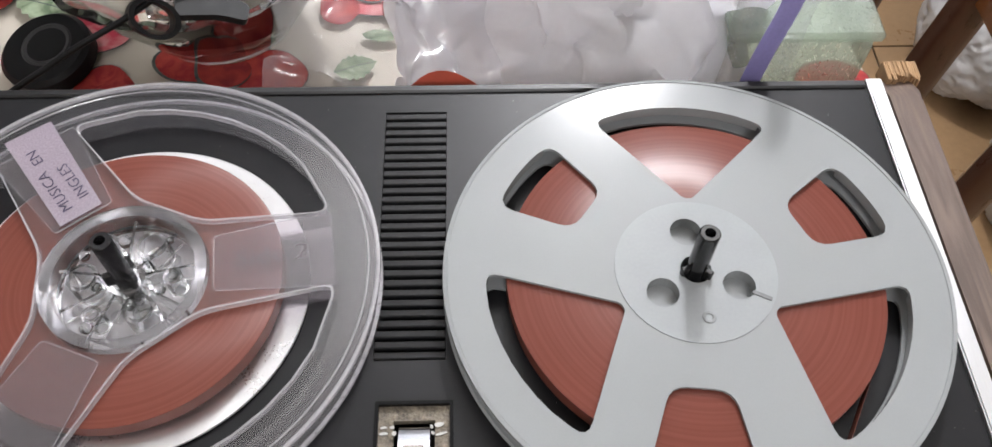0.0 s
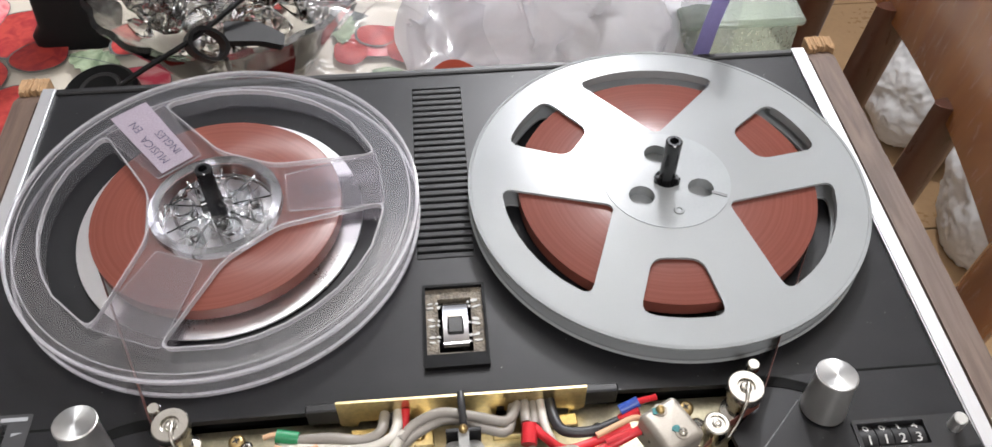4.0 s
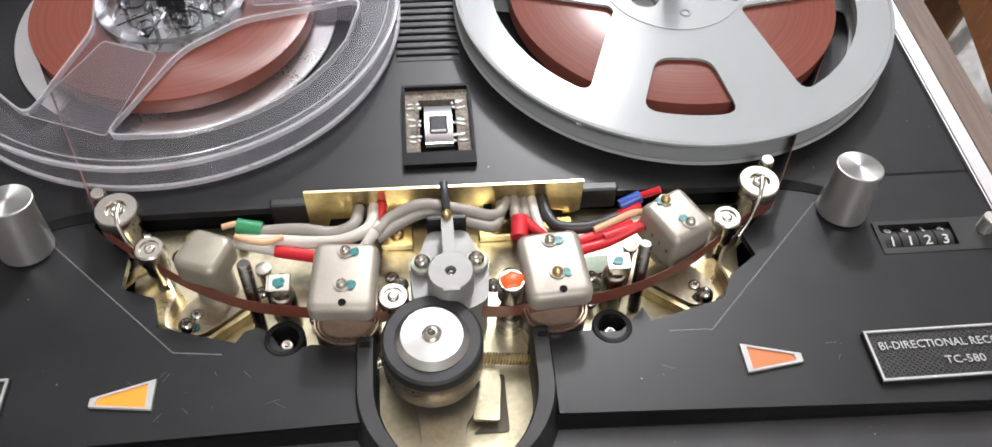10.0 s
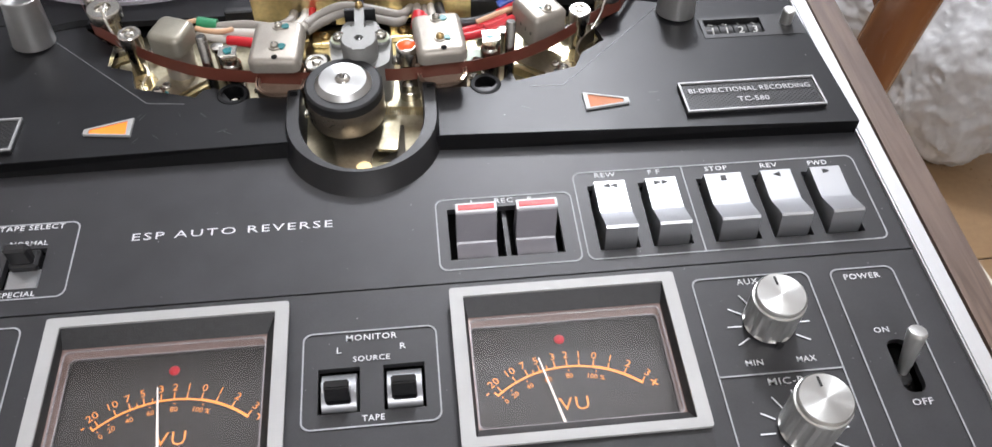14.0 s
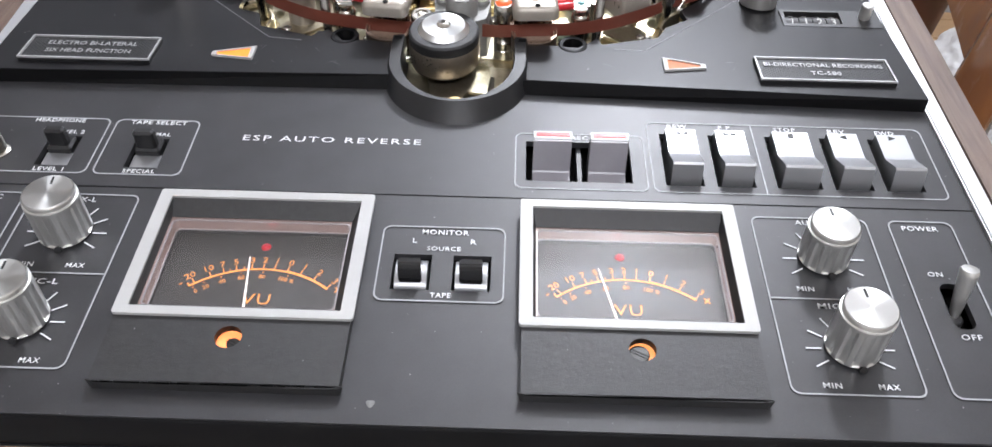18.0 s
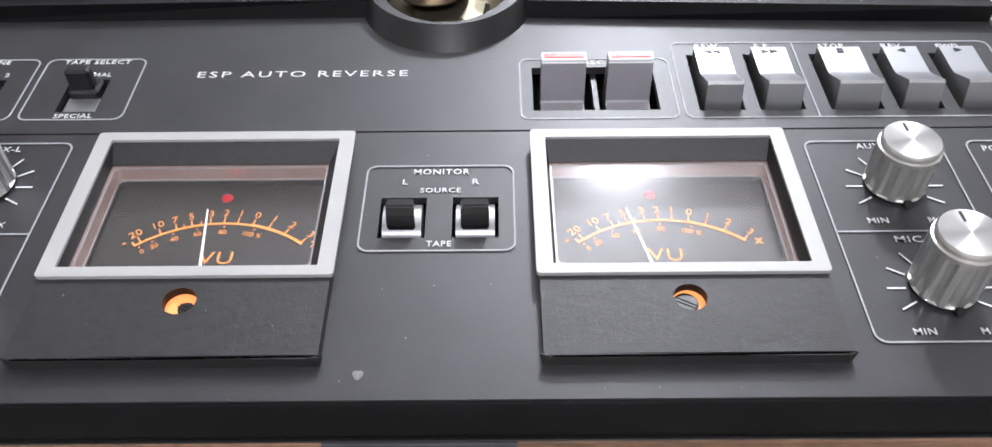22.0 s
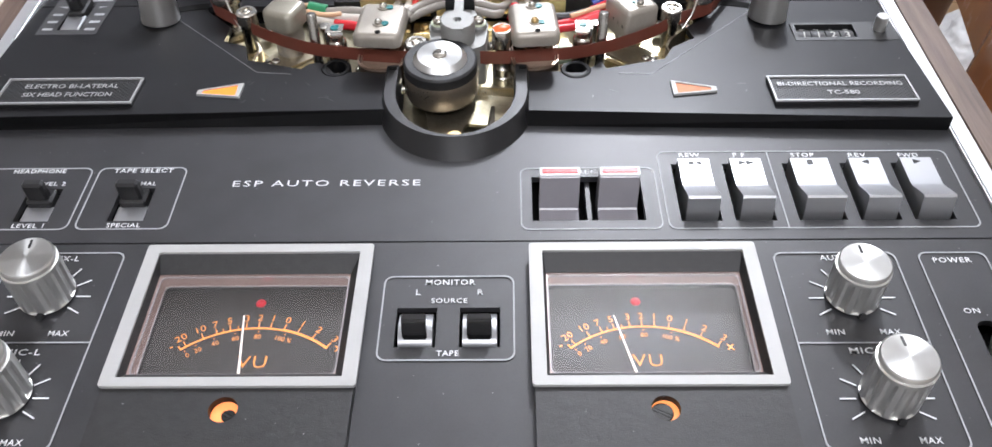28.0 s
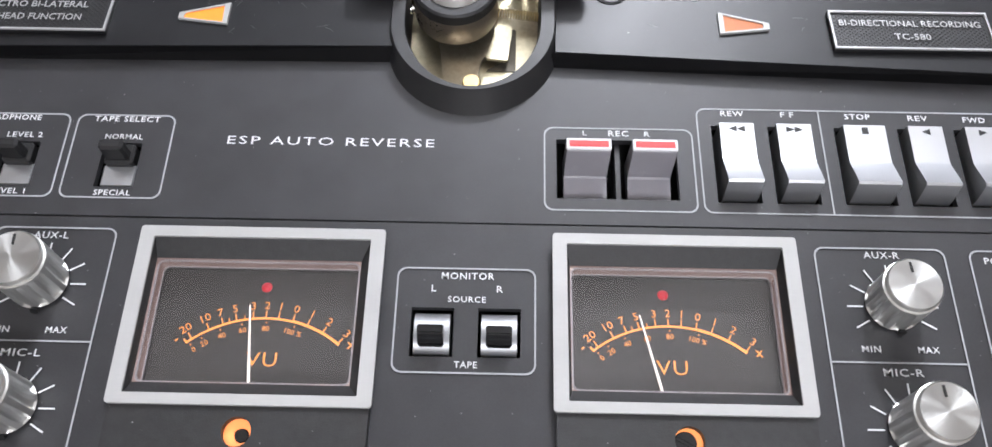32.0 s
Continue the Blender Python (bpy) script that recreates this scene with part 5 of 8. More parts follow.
def grey_reel():
    cx, cy, R = 0.0965, 0.2940, 0.0885
    z0 = zd(cx, cy) + 0.0006
    zb, zt = z0 + 0.0012, 0.9675
    e = thing("metal_tape_reel", "pale grey tape reel half full of brown tape on its spindle", "tape reel", (cx, cy, z0))
    wins = []
    for k in range(3):
        wins.append(reel_window(cx, cy, 207 + 120 * k, 3.0, 0.0305, 27.5, 0.0742, 0.006))
        wins.append(reel_window(cx, cy, 264 + 120 * k, 13.0, 0.0455, 13.6, 0.0742, 0.006))
    holes = [circle(*polar(cx, cy, 0.0156, a), 0.0057, 24) for a in (95, 215, 335)]
    hub = circle(cx, cy, 0.0068, 24)
    bm = plate(B(), circle(cx, cy, R, 120), wins + holes + [hub], zt - 0.0012, zt)
    f = part("top_flange", bm, GREYREEL, e, "pale grey flange with six windows", 30)
    for k in range(3):
        for mid, half in ((207 + 120 * k, 25.0), (264 + 120 * k, 11.5)):
            aa = [mid - half + 2 * half * q / 10 for q in range(11)]
            bm = plate(B(), [polar(cx, cy, 0.0752, q) for q in aa] + [polar(cx, cy, 0.0743, q) for q in reversed(aa)], [], zt - 0.0048, zt - 0.0012)
            part("window_wall", bm, GREYREEL, f, "turned-down edge of the window", 40)
    bm = lathe(B(), [(R - 0.0010, -0.0013), (R - 0.0002, -0.0015), (R + 0.0004, -0.0008), (R + 0.0002, 0.0001), (R - 0.0012, 0.0003), (R - 0.0016, -0.0004), (R - 0.0010, -0.0013)], cx, cy, zt, 120)
    part("rim_bead", bm, GREYREEL, f, "rolled rim", 60)
    bm = plate(B(), circle(cx, cy, R, 120), wins + [hub], zb, zb + 0.0012)
    f2 = part("bottom_flange", bm, GREYREEL, e, "pale grey flange with six windows", 30)
    bm = lathe(B(), [(R - 0.0010, -0.0003), (R - 0.0002, -0.0003), (R + 0.0004, 0.0006), (R - 0.0004, 0.0015), (R - 0.0012, 0.0012), (R - 0.0010, -0.0003)], cx, cy, zb, 120)
    part("rim_bead", bm, GREYREEL, f2, "rolled rim", 60)
    part("hub_plate", plate(B(), circle(cx, cy, 0.0285, 72), holes + [circle(cx, cy, 0.0055)], zt, zt + 0.0003), mat("smooth_hub_enamel", (0.33, 0.35, 0.355), 0.2, 0, 0.05, 60, 900, 0.05, spec=0.2), e, "smooth grey hub disc")
    part("hub", plate(B(), circle(cx, cy, 0.0275, 64), holes + [circle(cx, cy, 0.0060)], zb + 0.001, zt - 0.0011), GREYREEL, e, "grey hub")
    # disc added high in the hub so the holes show grey instead of shade
    part("hub_floor", lathe(B(), disc(0.0270, zt - 0.0065, zt - 0.0050, 0, bore=0.0062), cx, cy, 0, 48), GREYREEL, e, "raised grey floor added to lighten the hub holes")
    # darker strip on the flange: the tape slot's shade put into its colour
    part("tape_slot", box(0.0205, 0.0275, -0.0008, 0.0008, 0, 0.0004, 0.0001), mat("shaded_slot_grey", (0.16, 0.165, 0.17), 0.4), f, "strip painted darker for the shade in the tape slot", at=pose(cx, cy, zt + 0.00025, 0, 0, 333))
    packm = TAPE_PACK
    bm = B()
    prof = [(0.0276, zb + 0.0020)] + [(0.0665, zb + 0.0020), (0.0665, zt - 0.0022), (0.0660, zt - 0.0020)] + [(0.0276, zt - 0.0020), (0.0276, zb + 0.0020)]
    part("tape_pack", lathe(bm, prof, seg=120), packm, e, "wound brown recording tape", 40, at=(cx, cy, 0))
    part("moulded_ring", lathe(B(), [(0.0012, 0), (0.0014, 0.0005), (0.0021, 0.0005), (0.0024, 0), (0.0012, 0)], seg=20), GREYREEL, f, "small moulded ring", 40, at=(*polar(cx, cy, 0.0190, 275), zt + 0.0003))
    spindle(cx, cy, zb - 0.002, 0.9915, e)


def pack_material():
    m = mat("wound_tape", (0.20, 0.075, 0.055), 0.30, 0, 0.1, 200, 1500, 0.02, rvar=0.05, spec=0.32)
    nt = m.node_tree
    n, l = nt.nodes, nt.links
    tc, sep, ln, nz, rp = n.new("ShaderNodeTexCoord"), n.new("ShaderNodeVectorMath"), n.new("ShaderNodeMapping"), n.new("ShaderNodeTexNoise"), n.new("ShaderNodeValToRGB")
    sep.operation = "LENGTH"
    ln.inputs["Scale"].default_value = (1, 1, 0)
    l.new(tc.outputs["Object"], ln.inputs["Vector"])
    l.new(ln.outputs[0], sep.inputs[0])
    nz.noise_dimensions = "1D"
    nz.inputs["Scale"].default_value, nz.inputs["Detail"].default_value = 700, 5
    l.new(sep.outputs["Value"], nz.inputs["W"])
    e = rp.color_ramp.elements
    e[0].position, e[1].position, e[0].color, e[1].color = 0.3, 0.7, (0.165, 0.046, 0.032, 1), (0.195, 0.062, 0.045, 1)
    l.new(nz.outputs["Fac"], rp.inputs[0])
    l.new(rp.outputs[0], bsdf(m).inputs["Base Color"])
    return turned(m, 0.85)


TAPE_PACK = pack_material()
grey_reel()


def clear_reel():
    cx, cy, R = -0.1025, 0.2955, 0.0885
    z0 = zd(cx, cy) + 0.0006
    zb, zt = z0 + 0.0012, 0.9675
    e = thing("clear_tape_reel", "clear plastic tape reel with brown tape and a paper label", "tape reel", (cx, cy, z0))
    A = (8, 128, 248)          # spokes
    wins = [reel_window(cx, cy, a + 60, 26, 0.0318, 48.5, 0.0745, 0.006) for a in A]
    bm = plate(B(), circle(cx, cy, R, 120), wins + [circle(cx, cy, 0.0245, 48)], zt - 0.0011, zt)
    f = part("top_flange", bm, CLEAR, e, "clear plastic flange with three windows", 30)
    bm = lathe(B(), [(R - 0.0012, -0.0014), (R, -0.0014), (R + 0.0003, -0.0004), (R, 0.0006), (R - 0.0010, 0.0008), (R - 0.0016, 0.0002), (R - 0.0012, -0.0014)], cx, cy, zt, 120)
    part("rim_bead", bm, LIP, f, "thick clear rim", 60)
    for w in wins:
        part("window_lip", ring_wall(B(), w, zt - 0.0016, zt + 0.0009, 0.0009), LIP, f, "raised clear lip round the window")
    # ring added in place of a highlight arc on the flange
    r0 = 0.0845
    part("ridge", lathe(B(), [(r0 - 0.0003, zt + 0.0001), (r0, zt + 0.0004), (r0 + 0.0003, zt + 0.0001), (r0 - 0.0003, zt + 0.0001)], cx, cy, 0, 120), LIP, f, "fine milky ring painted as a highlight arc", 60)
    for a in A:
        # frosted spoke panel
        d = lambda r, o: (cx + r * math.cos(radians(a)) - o * math.sin(radians(a)), cy + r * math.sin(radians(a)) + o * math.cos(radians(a)))
        # outline paints the highlight along the panel's edge
        part("panel_edge", ring_wall(B(), fillet([d(0.0305, -0.0112), d(0.0725, -0.0157), d(0.0725, 0.0157), d(0.0305, 0.0112)], 0.002), zt + 0.0001, zt + 0.0005, 0.00025), LIP, f, "milky line painted as a highlight round the spoke panel")
        part("spoke_panel", prism(B(), [d(0.031, -0.011), d(0.072, -0.0155), d(0.072, 0.0155), d(0.031, 0.011)], zt + 0.0001, zt + 0.0004), FROST, f, "frosted spoke")
        part("spoke_panel", prism(B(), [d(0.031, -0.011), d(0.072, -0.0155), d(0.072, 0.0155), d(0.031, 0.011)], zb + 0.0012, zb + 0.0014), FROST, f, "frosted spoke")
    bm = plate(B(), circle(cx, cy, R, 120), wins + [circle(cx, cy, 0.0060, 24)], zb, zb + 0.0011)
    f2 = part("bottom_flange", bm, CLEAR, e, "clear plastic flange with three windows", 30)
    part("rim_bead", lathe(B(), [(R - 0.0012, 0.0012), (R, 0.0012), (R + 0.0003, 0.0004), (R, -0.0006), (R - 0.0012, -0.0006), (R - 0.0012, 0.0012)], cx, cy, zb, 120), LIP, f2, "thick clear rim", 60)
    # hub: a clear cup with ribs
    h = part("hub", lathe(B(), [(0.0245, zb + 0.001), (0.0285, zb + 0.001), (0.0285, zt + 0.0012), (0.0272, zt + 0.0014), (0.0245, zt + 0.0006), (0.0245, zb + 0.001)], cx, cy, 0, 72), SPARKLE, e, "clear hub ring", 40)
    rng = random.Random(3)
    for k in range(3):
        bm = lathe(B(), [(0.0042, zb + 0.001), (0.0056, zb + 0.001), (0.0056, zt - 0.0005), (0.0042, zt - 0.0005), (0.0042, zb + 0.001)], *polar(cx, cy, 0.0145, 60 + 120 * k), 0, 20)
        part("hub_post", bm, SPARKLE, h, "clear moulded post", 40)
        bm = lathe(B(), [(0.0020, zb + 0.001), (0.0034, zb + 0.001), (0.0034, zt - 0.001), (0.0020, zt - 0.001), (0.0020, zb + 0.001)], *polar(cx, cy, 0.0165, 0 + 120 * k), 0, 16)
        part("hub_post", bm, SPARKLE, h, "clear moulded post", 40)
    for k in range(9):
        bm = box(0.0068, 0.0235, -0.0005, 0.0005, zb + 0.001, zt - 0.0016 - 0.001 * (k % 2))
        part("hub_rib", bm, SPARKLE, h, "clear moulded rib", at=pose(cx, cy, 0, 0, 0, 40 * k + 12))
    for k in range(15):
        bm = B()
        bmesh.ops.create_icosphere(bm, subdivisions=2, radius=0.0015 + 0.0012 * rng.random())
        part("hub_boss", bm, CRYSTAL if k % 2 else SPARKLE, h, "small clear moulded boss", 60, at=(*polar(cx, cy, 0.0095 + 0.0125 * rng.random(), 24 * k + 9 * rng.random()), zt - 0.0022))
    part("hub_sleeve", lathe(B(), [(0.0046, zb), (0.0068, zb), (0.0068, zt - 0.002), (0.0046, zt - 0.002), (0.0046, zb)], cx, cy, 0, 24), SPARKLE, h, "clear centre sleeve", 40)
    part("tape_pack", lathe(B(), [(0.0287, zb + 0.002), (0.0542, zb + 0.002), (0.0542, zt - 0.0024), (0.0538, zt - 0.0022), (0.0287, zt - 0.0022), (0.0287, zb + 0.002)], seg=120), TAPE_PACK, e, "wound brown recording tape", 40, at=(cx, cy, 0))
    # paper label on one spoke, moulded words on another
    a = A[1]
    d = lambda r, o: (cx + r * math.cos(radians(a)) - o * math.sin(radians(a)), cy + r * math.sin(radians(a)) + o * math.cos(radians(a)))
    lab = part("paper_label", prism(B(), [d(0.032, -0.0078), d(0.0800, -0.0098), d(0.0805, 0.0085), d(0.032, 0.0082)], zt + 0.0006, zt + 0.0008), LABEL, e, "white paper label under clear tape with pen writing")
    pen = mat("pen_ink", (0.05, 0.04, 0.08), 0.5)
    for text, r, o, w in (("MUSICA", 0.0475, 0.0030, 0.0215), ("EN", 0.0668, 0.0022, 0.0070), ("INGLES", 0.0480, -0.0042, 0.0185)):
        letters(text, 0.0040, pose(*d(r, o), zt + 0.0009, 0, 0, a + 2), pen, lab, 'pen writing "%s"' % text.title(), width=w, bold=-0.012)
    a = A[0]
    d = lambda r, o: (cx + r * math.cos(radians(a)) - o * math.sin(radians(a)), cy + r * math.sin(radians(a)) + o * math.cos(radians(a)))
    letters("Side 2", 0.0062, pose(*d(0.051, 0.0), zt + 0.0004, 0, 0, a), FROST, f, 'moulded clear lettering "Side 2"', wide=1.2)
    spindle(cx, cy, zb - 0.002, 0.9905, e)
    part("reel_table", lathe(B(), disc(0.0625, zb - 0.0012, zb - 0.0002, 0.0003), cx, cy, 0, 90), turned(mat("bright_reel_table", (0.75, 0.75, 0.76), 0.3, 0.9, 0.04, 60, 900, 0.03), 0.6), deck, "bright metal reel table", 40)


clear_reel()

# ---- head assembly ----
CH = 0.9460


DARKSLOT = mat("shaded_screw_slot", (0.10, 0.095, 0.085), 0.5, 0.6, 0.1, 200, 900, 0.1)


def screw(x, y, z, r, parent, material=None, h=None, label="cross-head screw"):
    h = h or r * 0.7
    s = part("screw", lathe(B(), [(0, 0), (r, 0), (r, h * 0.42), (r * 0.92, h * 0.62), (r * 0.72, h * 0.84), (r * 0.42, h * 0.97), (r * 0.30, h * 0.90), (0, h * 0.72)], seg=20), material or STEEL, parent, label, 40, at=(x, y, z))
    if parent.parent is None or parent.parent == deck and parent == deck:
        bm = rbox(B(), -r * 0.46, r * 0.46, -r * 0.08, r * 0.08, h * 0.86, h * 1.02)
        rbox(bm, -r * 0.08, r * 0.08, -r * 0.46, r * 0.46, h * 0.86, h * 1.02)
        part("screw_slot", bm, DARKSLOT, s, at=pose(x, y, z, 0, 0, 25))
    return s


def daub(x, y, z, r, parent, material, label, seed):
    """A dab of locking paint."""
    rng = random.Random(seed)
    bm = B()
    pts = [(r * (0.75 + 0.5 * rng.random()) * math.cos(a), r * (0.75 + 0.5 * rng.random()) * math.sin(a)) for a in (2 * math.pi * k / 11 for k in range(11))]
    prism(bm, pts, 0, 0.0005)
    return part("paint_dab", bm, material, parent, label, at=(x, y, z))


def post(name, x, y, z0, prof, material, label, lean=(0, 0), seg=32):
    return part(name, lathe(B(), prof, seg=seg), material, deck, label, 40, at=pose(x, y, z0, lean[0], lean[1], 0))


def chassis():
    bm = B()
    pts = [(-0.117, 0.197), (-0.1165, 0.1925), (-0.1045, 0.180), (-0.1040, 0.1700), (-0.0930, 0.1610), (-0.0890, 0.1510), (-0.0660, 0.1450), (-0.030, 0.1405), (-0.026, 0.1400), (-0.0245, 0.112), (-0.016, 0.099), (0.0, 0.0945), (0.015, 0.099), (0.0235, 0.112), (0.025, 0.1400), (0.060, 0.1440), (0.0840, 0.1500), (0.0880, 0.1600), (0.0975, 0.1680), (0.0990, 0.1770), (0.1110, 0.1890), (0.1135, 0.1960), (0.0, 0.1978)]
    prism(bm, pts, CH - 0.0012, CH)
    part("chassis_plate", bm, CHASSIS, deck, "pale yellow plated steel chassis plate")
    # raised sub-plates that carry the outer heads
    for s in (-1, 1):
        tri = [(0.0610, 0.1640), (0.0770, 0.1514), (0.0828, 0.1519), (0.0853, 0.1555), (0.0842, 0.1617), (0.0780, 0.1680), (0.0690, 0.1690)]
        bm = B()
        prism(bm, fillet([(s * x - (0.0015 if s < 0 else 0), y) for x, y in tri][::s], 0.0025), CH + 0.0045, CH + 0.0057)
        part("head_plate", bm, HEADPLATE, deck, "plated mounting plate under the head")
        bm = B()
        prism(bm, [(s * x - (0.0015 if s < 0 else 0), y) for x, y in ((0.0625, 0.1622), (0.0765, 0.1508), (0.0755, 0.1498), (0.0615, 0.1605))][::s], CH + 0.0002, CH + 0.0044)
        part("plate_wall", bm, GOLD, deck, "yellow plated wall under the mounting plate")
        screw(s * 0.0812 - (0.0022 if s < 0 else 0), 0.1545, CH + 0.0057, 0.0027, deck, STEEL, 0.0032)
        screw(s * 0.0788 - (0.0022 if s < 0 else 0), 0.1588, CH + 0.0057, 0.0020, deck, STEEL, 0.0014)
        daub(s * 0.0790 - (0.0022 if s < 0 else 0), 0.1542, CH + 0.0057, 0.0016, deck, TEAL if s < 0 else DARKINK, "dab of locking paint", 91 + s)
        screw(s * 0.0880 - (0.0015 if s < 0 else 0), 0.1830, CH + 0.003, 0.0030, deck, STEEL, 0.0024)
        screw(s * 0.0850 - (0.0015 if s < 0 else 0), 0.1905, CH + 0.003, 0.0032, deck, BRASS, 0.0022)
    for s, c in ((-1, -0.0905), (1, 0.0880)):
        bm = B()
        prism(bm, fillet([(c - 0.004, 0.154), (c + 0.006, 0.150), (c + 0.007, 0.163), (c + 0.001, 0.172), (c - 0.006, 0.170)], 0.002), CH, CH + 0.0022)
        part("bracket", bm, GOLD, deck, "yellow plated bracket")
        line = smooth_line([(s * 0.0990, 0.1790, 0), (s * 0.0945, 0.1755, 0), (s * 0.0905, 0.1700, 0), (s * 0.0886, 0.1650, 0), (s * 0.0898, 0.1600, 0), (s * 0.0890, 0.1545, 0), (s * 0.0845, 0.1520, 0)], 5)
        bm = B()
        rows = []
        for i, q in enumerate(line):
            d = (line[min(i + 1, len(line) - 1)] - line[max(i - 1, 0)]).normalized()
            o = Vector((-d.y, d.x, 0)) * 0.0005
            rows.append([bm.verts.new((q.x + k * o.x, q.y + k * o.y, z)) for k, z in ((1, CH), (1, CH + 0.0075), (-1, CH + 0.0078), (-1, CH))])
        for a, b in zip(rows, rows[1:]):
            for k in range(4):
                bm.faces.new((a[k], a[(k + 1) % 4], b[(k + 1) % 4], b[k]))
        bm.faces.new(rows[0])
        bm.faces.new(rows[-1][::-1])
        part("guide_bracket", bm, HEADPLATE, deck, "curved pale plated wall of the guide bracket", 50)
        bm = B()
        prism(bm, [(s * 0.1000, 0.1800), (s * 0.1036, 0.1782), (s * 0.1112, 0.1686), (s * 0.1096, 0.1668), (s * 0.1020, 0.1752), (s * 0.0985, 0.1765)][::-s], CH + 0.004, CH + 0.0055)
        part("spring_arm", bm, GOLD, deck, "thin plated spring arm")
    for x, y in ((-0.0617, 0.1672), (0.0490, 0.1650), (-0.0199, 0.1700), (0.0190, 0.1690), (-0.0700, 0.1890), (0.0500, 0.1850), (-0.0560, 0.1720), (0.0460, 0.1660), (-0.0440, 0.1560), (0.0440, 0.1560), (-0.0820, 0.1870)):
        screw(x, y, CH + (0.005 if abs(x) > 0.08 else 0.003), 0.0023, deck, STEEL, 0.0020)
    for k, (x, y) in enumerate(((-0.0515, 0.1590), (0.0500, 0.1575))):
        daub(x, y, CH + 0.0052, 0.0012, deck, TEAL, "dab of teal locking paint", k)
    # gold shelf pieces behind the capstan
    for x0, x1, y0, y1, h in ((-0.0235, -0.0125, 0.1835, 0.1920, 0.0030), (0.0100, 0.0220, 0.1850, 0.1920, 0.0035), (-0.0440, -0.0250, 0.1880, 0.1930, 0.0020), (0.0300, 0.0430, 0.1880, 0.1930, 0.0020)):
        part("shelf_bracket", box(x0, x1, y0, y1, CH, CH + h, 0.0004), GOLD, deck, "small yellow plated bracket")
    screw(-0.0180, 0.1880, CH + 0.003, 0.0024, deck, BRASS)
    screw(0.0160, 0.1885, CH + 0.0035, 0.0024, deck, BRASS)
    part("circuit_piece", box(0.0420, 0.0545, 0.1630, 0.1760, CH, CH + 0.0016, 0.0003), mat("pale_green_board", (0.42, 0.55, 0.40), 0.4, 0, 0.15, 120, 900, 0.1), deck, "pale green board")
    # upright gold screen
    bm = B()
    xs = [(-0.0475, 0.9665), (0.0460, 0.9655), (0.0460, 0.9500), (0.0400, 0.9470), (0.0400, 0.9500), (0.0330, 0.9520), (0.0150, 0.9520), (0.0150, 0.9560), (0.0120, 0.9560), (0.0120, 0.9500), (-0.0130, 0.9500), (-0.0130, 0.9550), (-0.0160, 0.9550), (-0.0160, 0.9510), (-0.0330, 0.9520), (-0.0400, 0.9520), (-0.0415, 0.9480), (-0.0475, 0.9495)]
    a = [bm.verts.new((x, 0.1940, z)) for x, z in xs]
    b = [bm.verts.new((x, 0.1950, z)) for x, z in xs]
    n = len(xs)
    bm.faces.new(a)
    bm.faces.new(b[::-1])
    for i in range(n):
        bm.faces.new((a[i], a[(i + 1) % n], b[(i + 1) % n], b[i]))
    part("screen_plate", bm, GOLD, deck, "upright yellow plated screen plate")
    part("rear_channel", box(-0.0600, 0.0590, 0.1958, 0.1992, 0.9480, 0.9585, 0.0006), BLACK, deck, "black channel behind the screen")


chassis()


def can(cx, cy, rot, w, d, z0, z1, label, rad=0.003, material=None):
    """A drawn metal head cover with rounded edges, in its own frame."""
    m = pose(cx, cy, 0, 0, 0, rot)
    bm = B()
    rings = []
    for inset, z in ((0, z0), (0, z1 - 0.0022), (0.0005, z1 - 0.0010), (0.0014, z1 - 0.0002), (0.0024, z1)):
        rings.append([bm.verts.new((x, y, z)) for x, y in rect(-w / 2 + inset, w / 2 - inset, -d / 2 + inset, d / 2 - inset, max(0.0008, rad - inset * 0.6), 4)])
    for a, b in zip(rings, rings[1:]):
        for i in range(len(a)):
            bm.faces.new((a[i], a[(i + 1) % len(a)], b[(i + 1) % len(a)], b[i]))
    bm.faces.new(rings[-1])
    bm.faces.new(rings[0][::-1])
    return part("tape_head", bm, material or CAN, deck, label, 40, at=m), m


# darker copy of the bronze: shade on the shield wall is put into it
DARKBRONZE = mat("shaded_bronze_wall", (0.10, 0.075, 0.055), 0.35, 0.7, 0.2, 120, 900, 0.1)
TRAYTAN = mat("tan_shield_floor", (0.36, 0.27, 0.20), 0.4, 0.4, 0.2, 120, 900, 0.1)


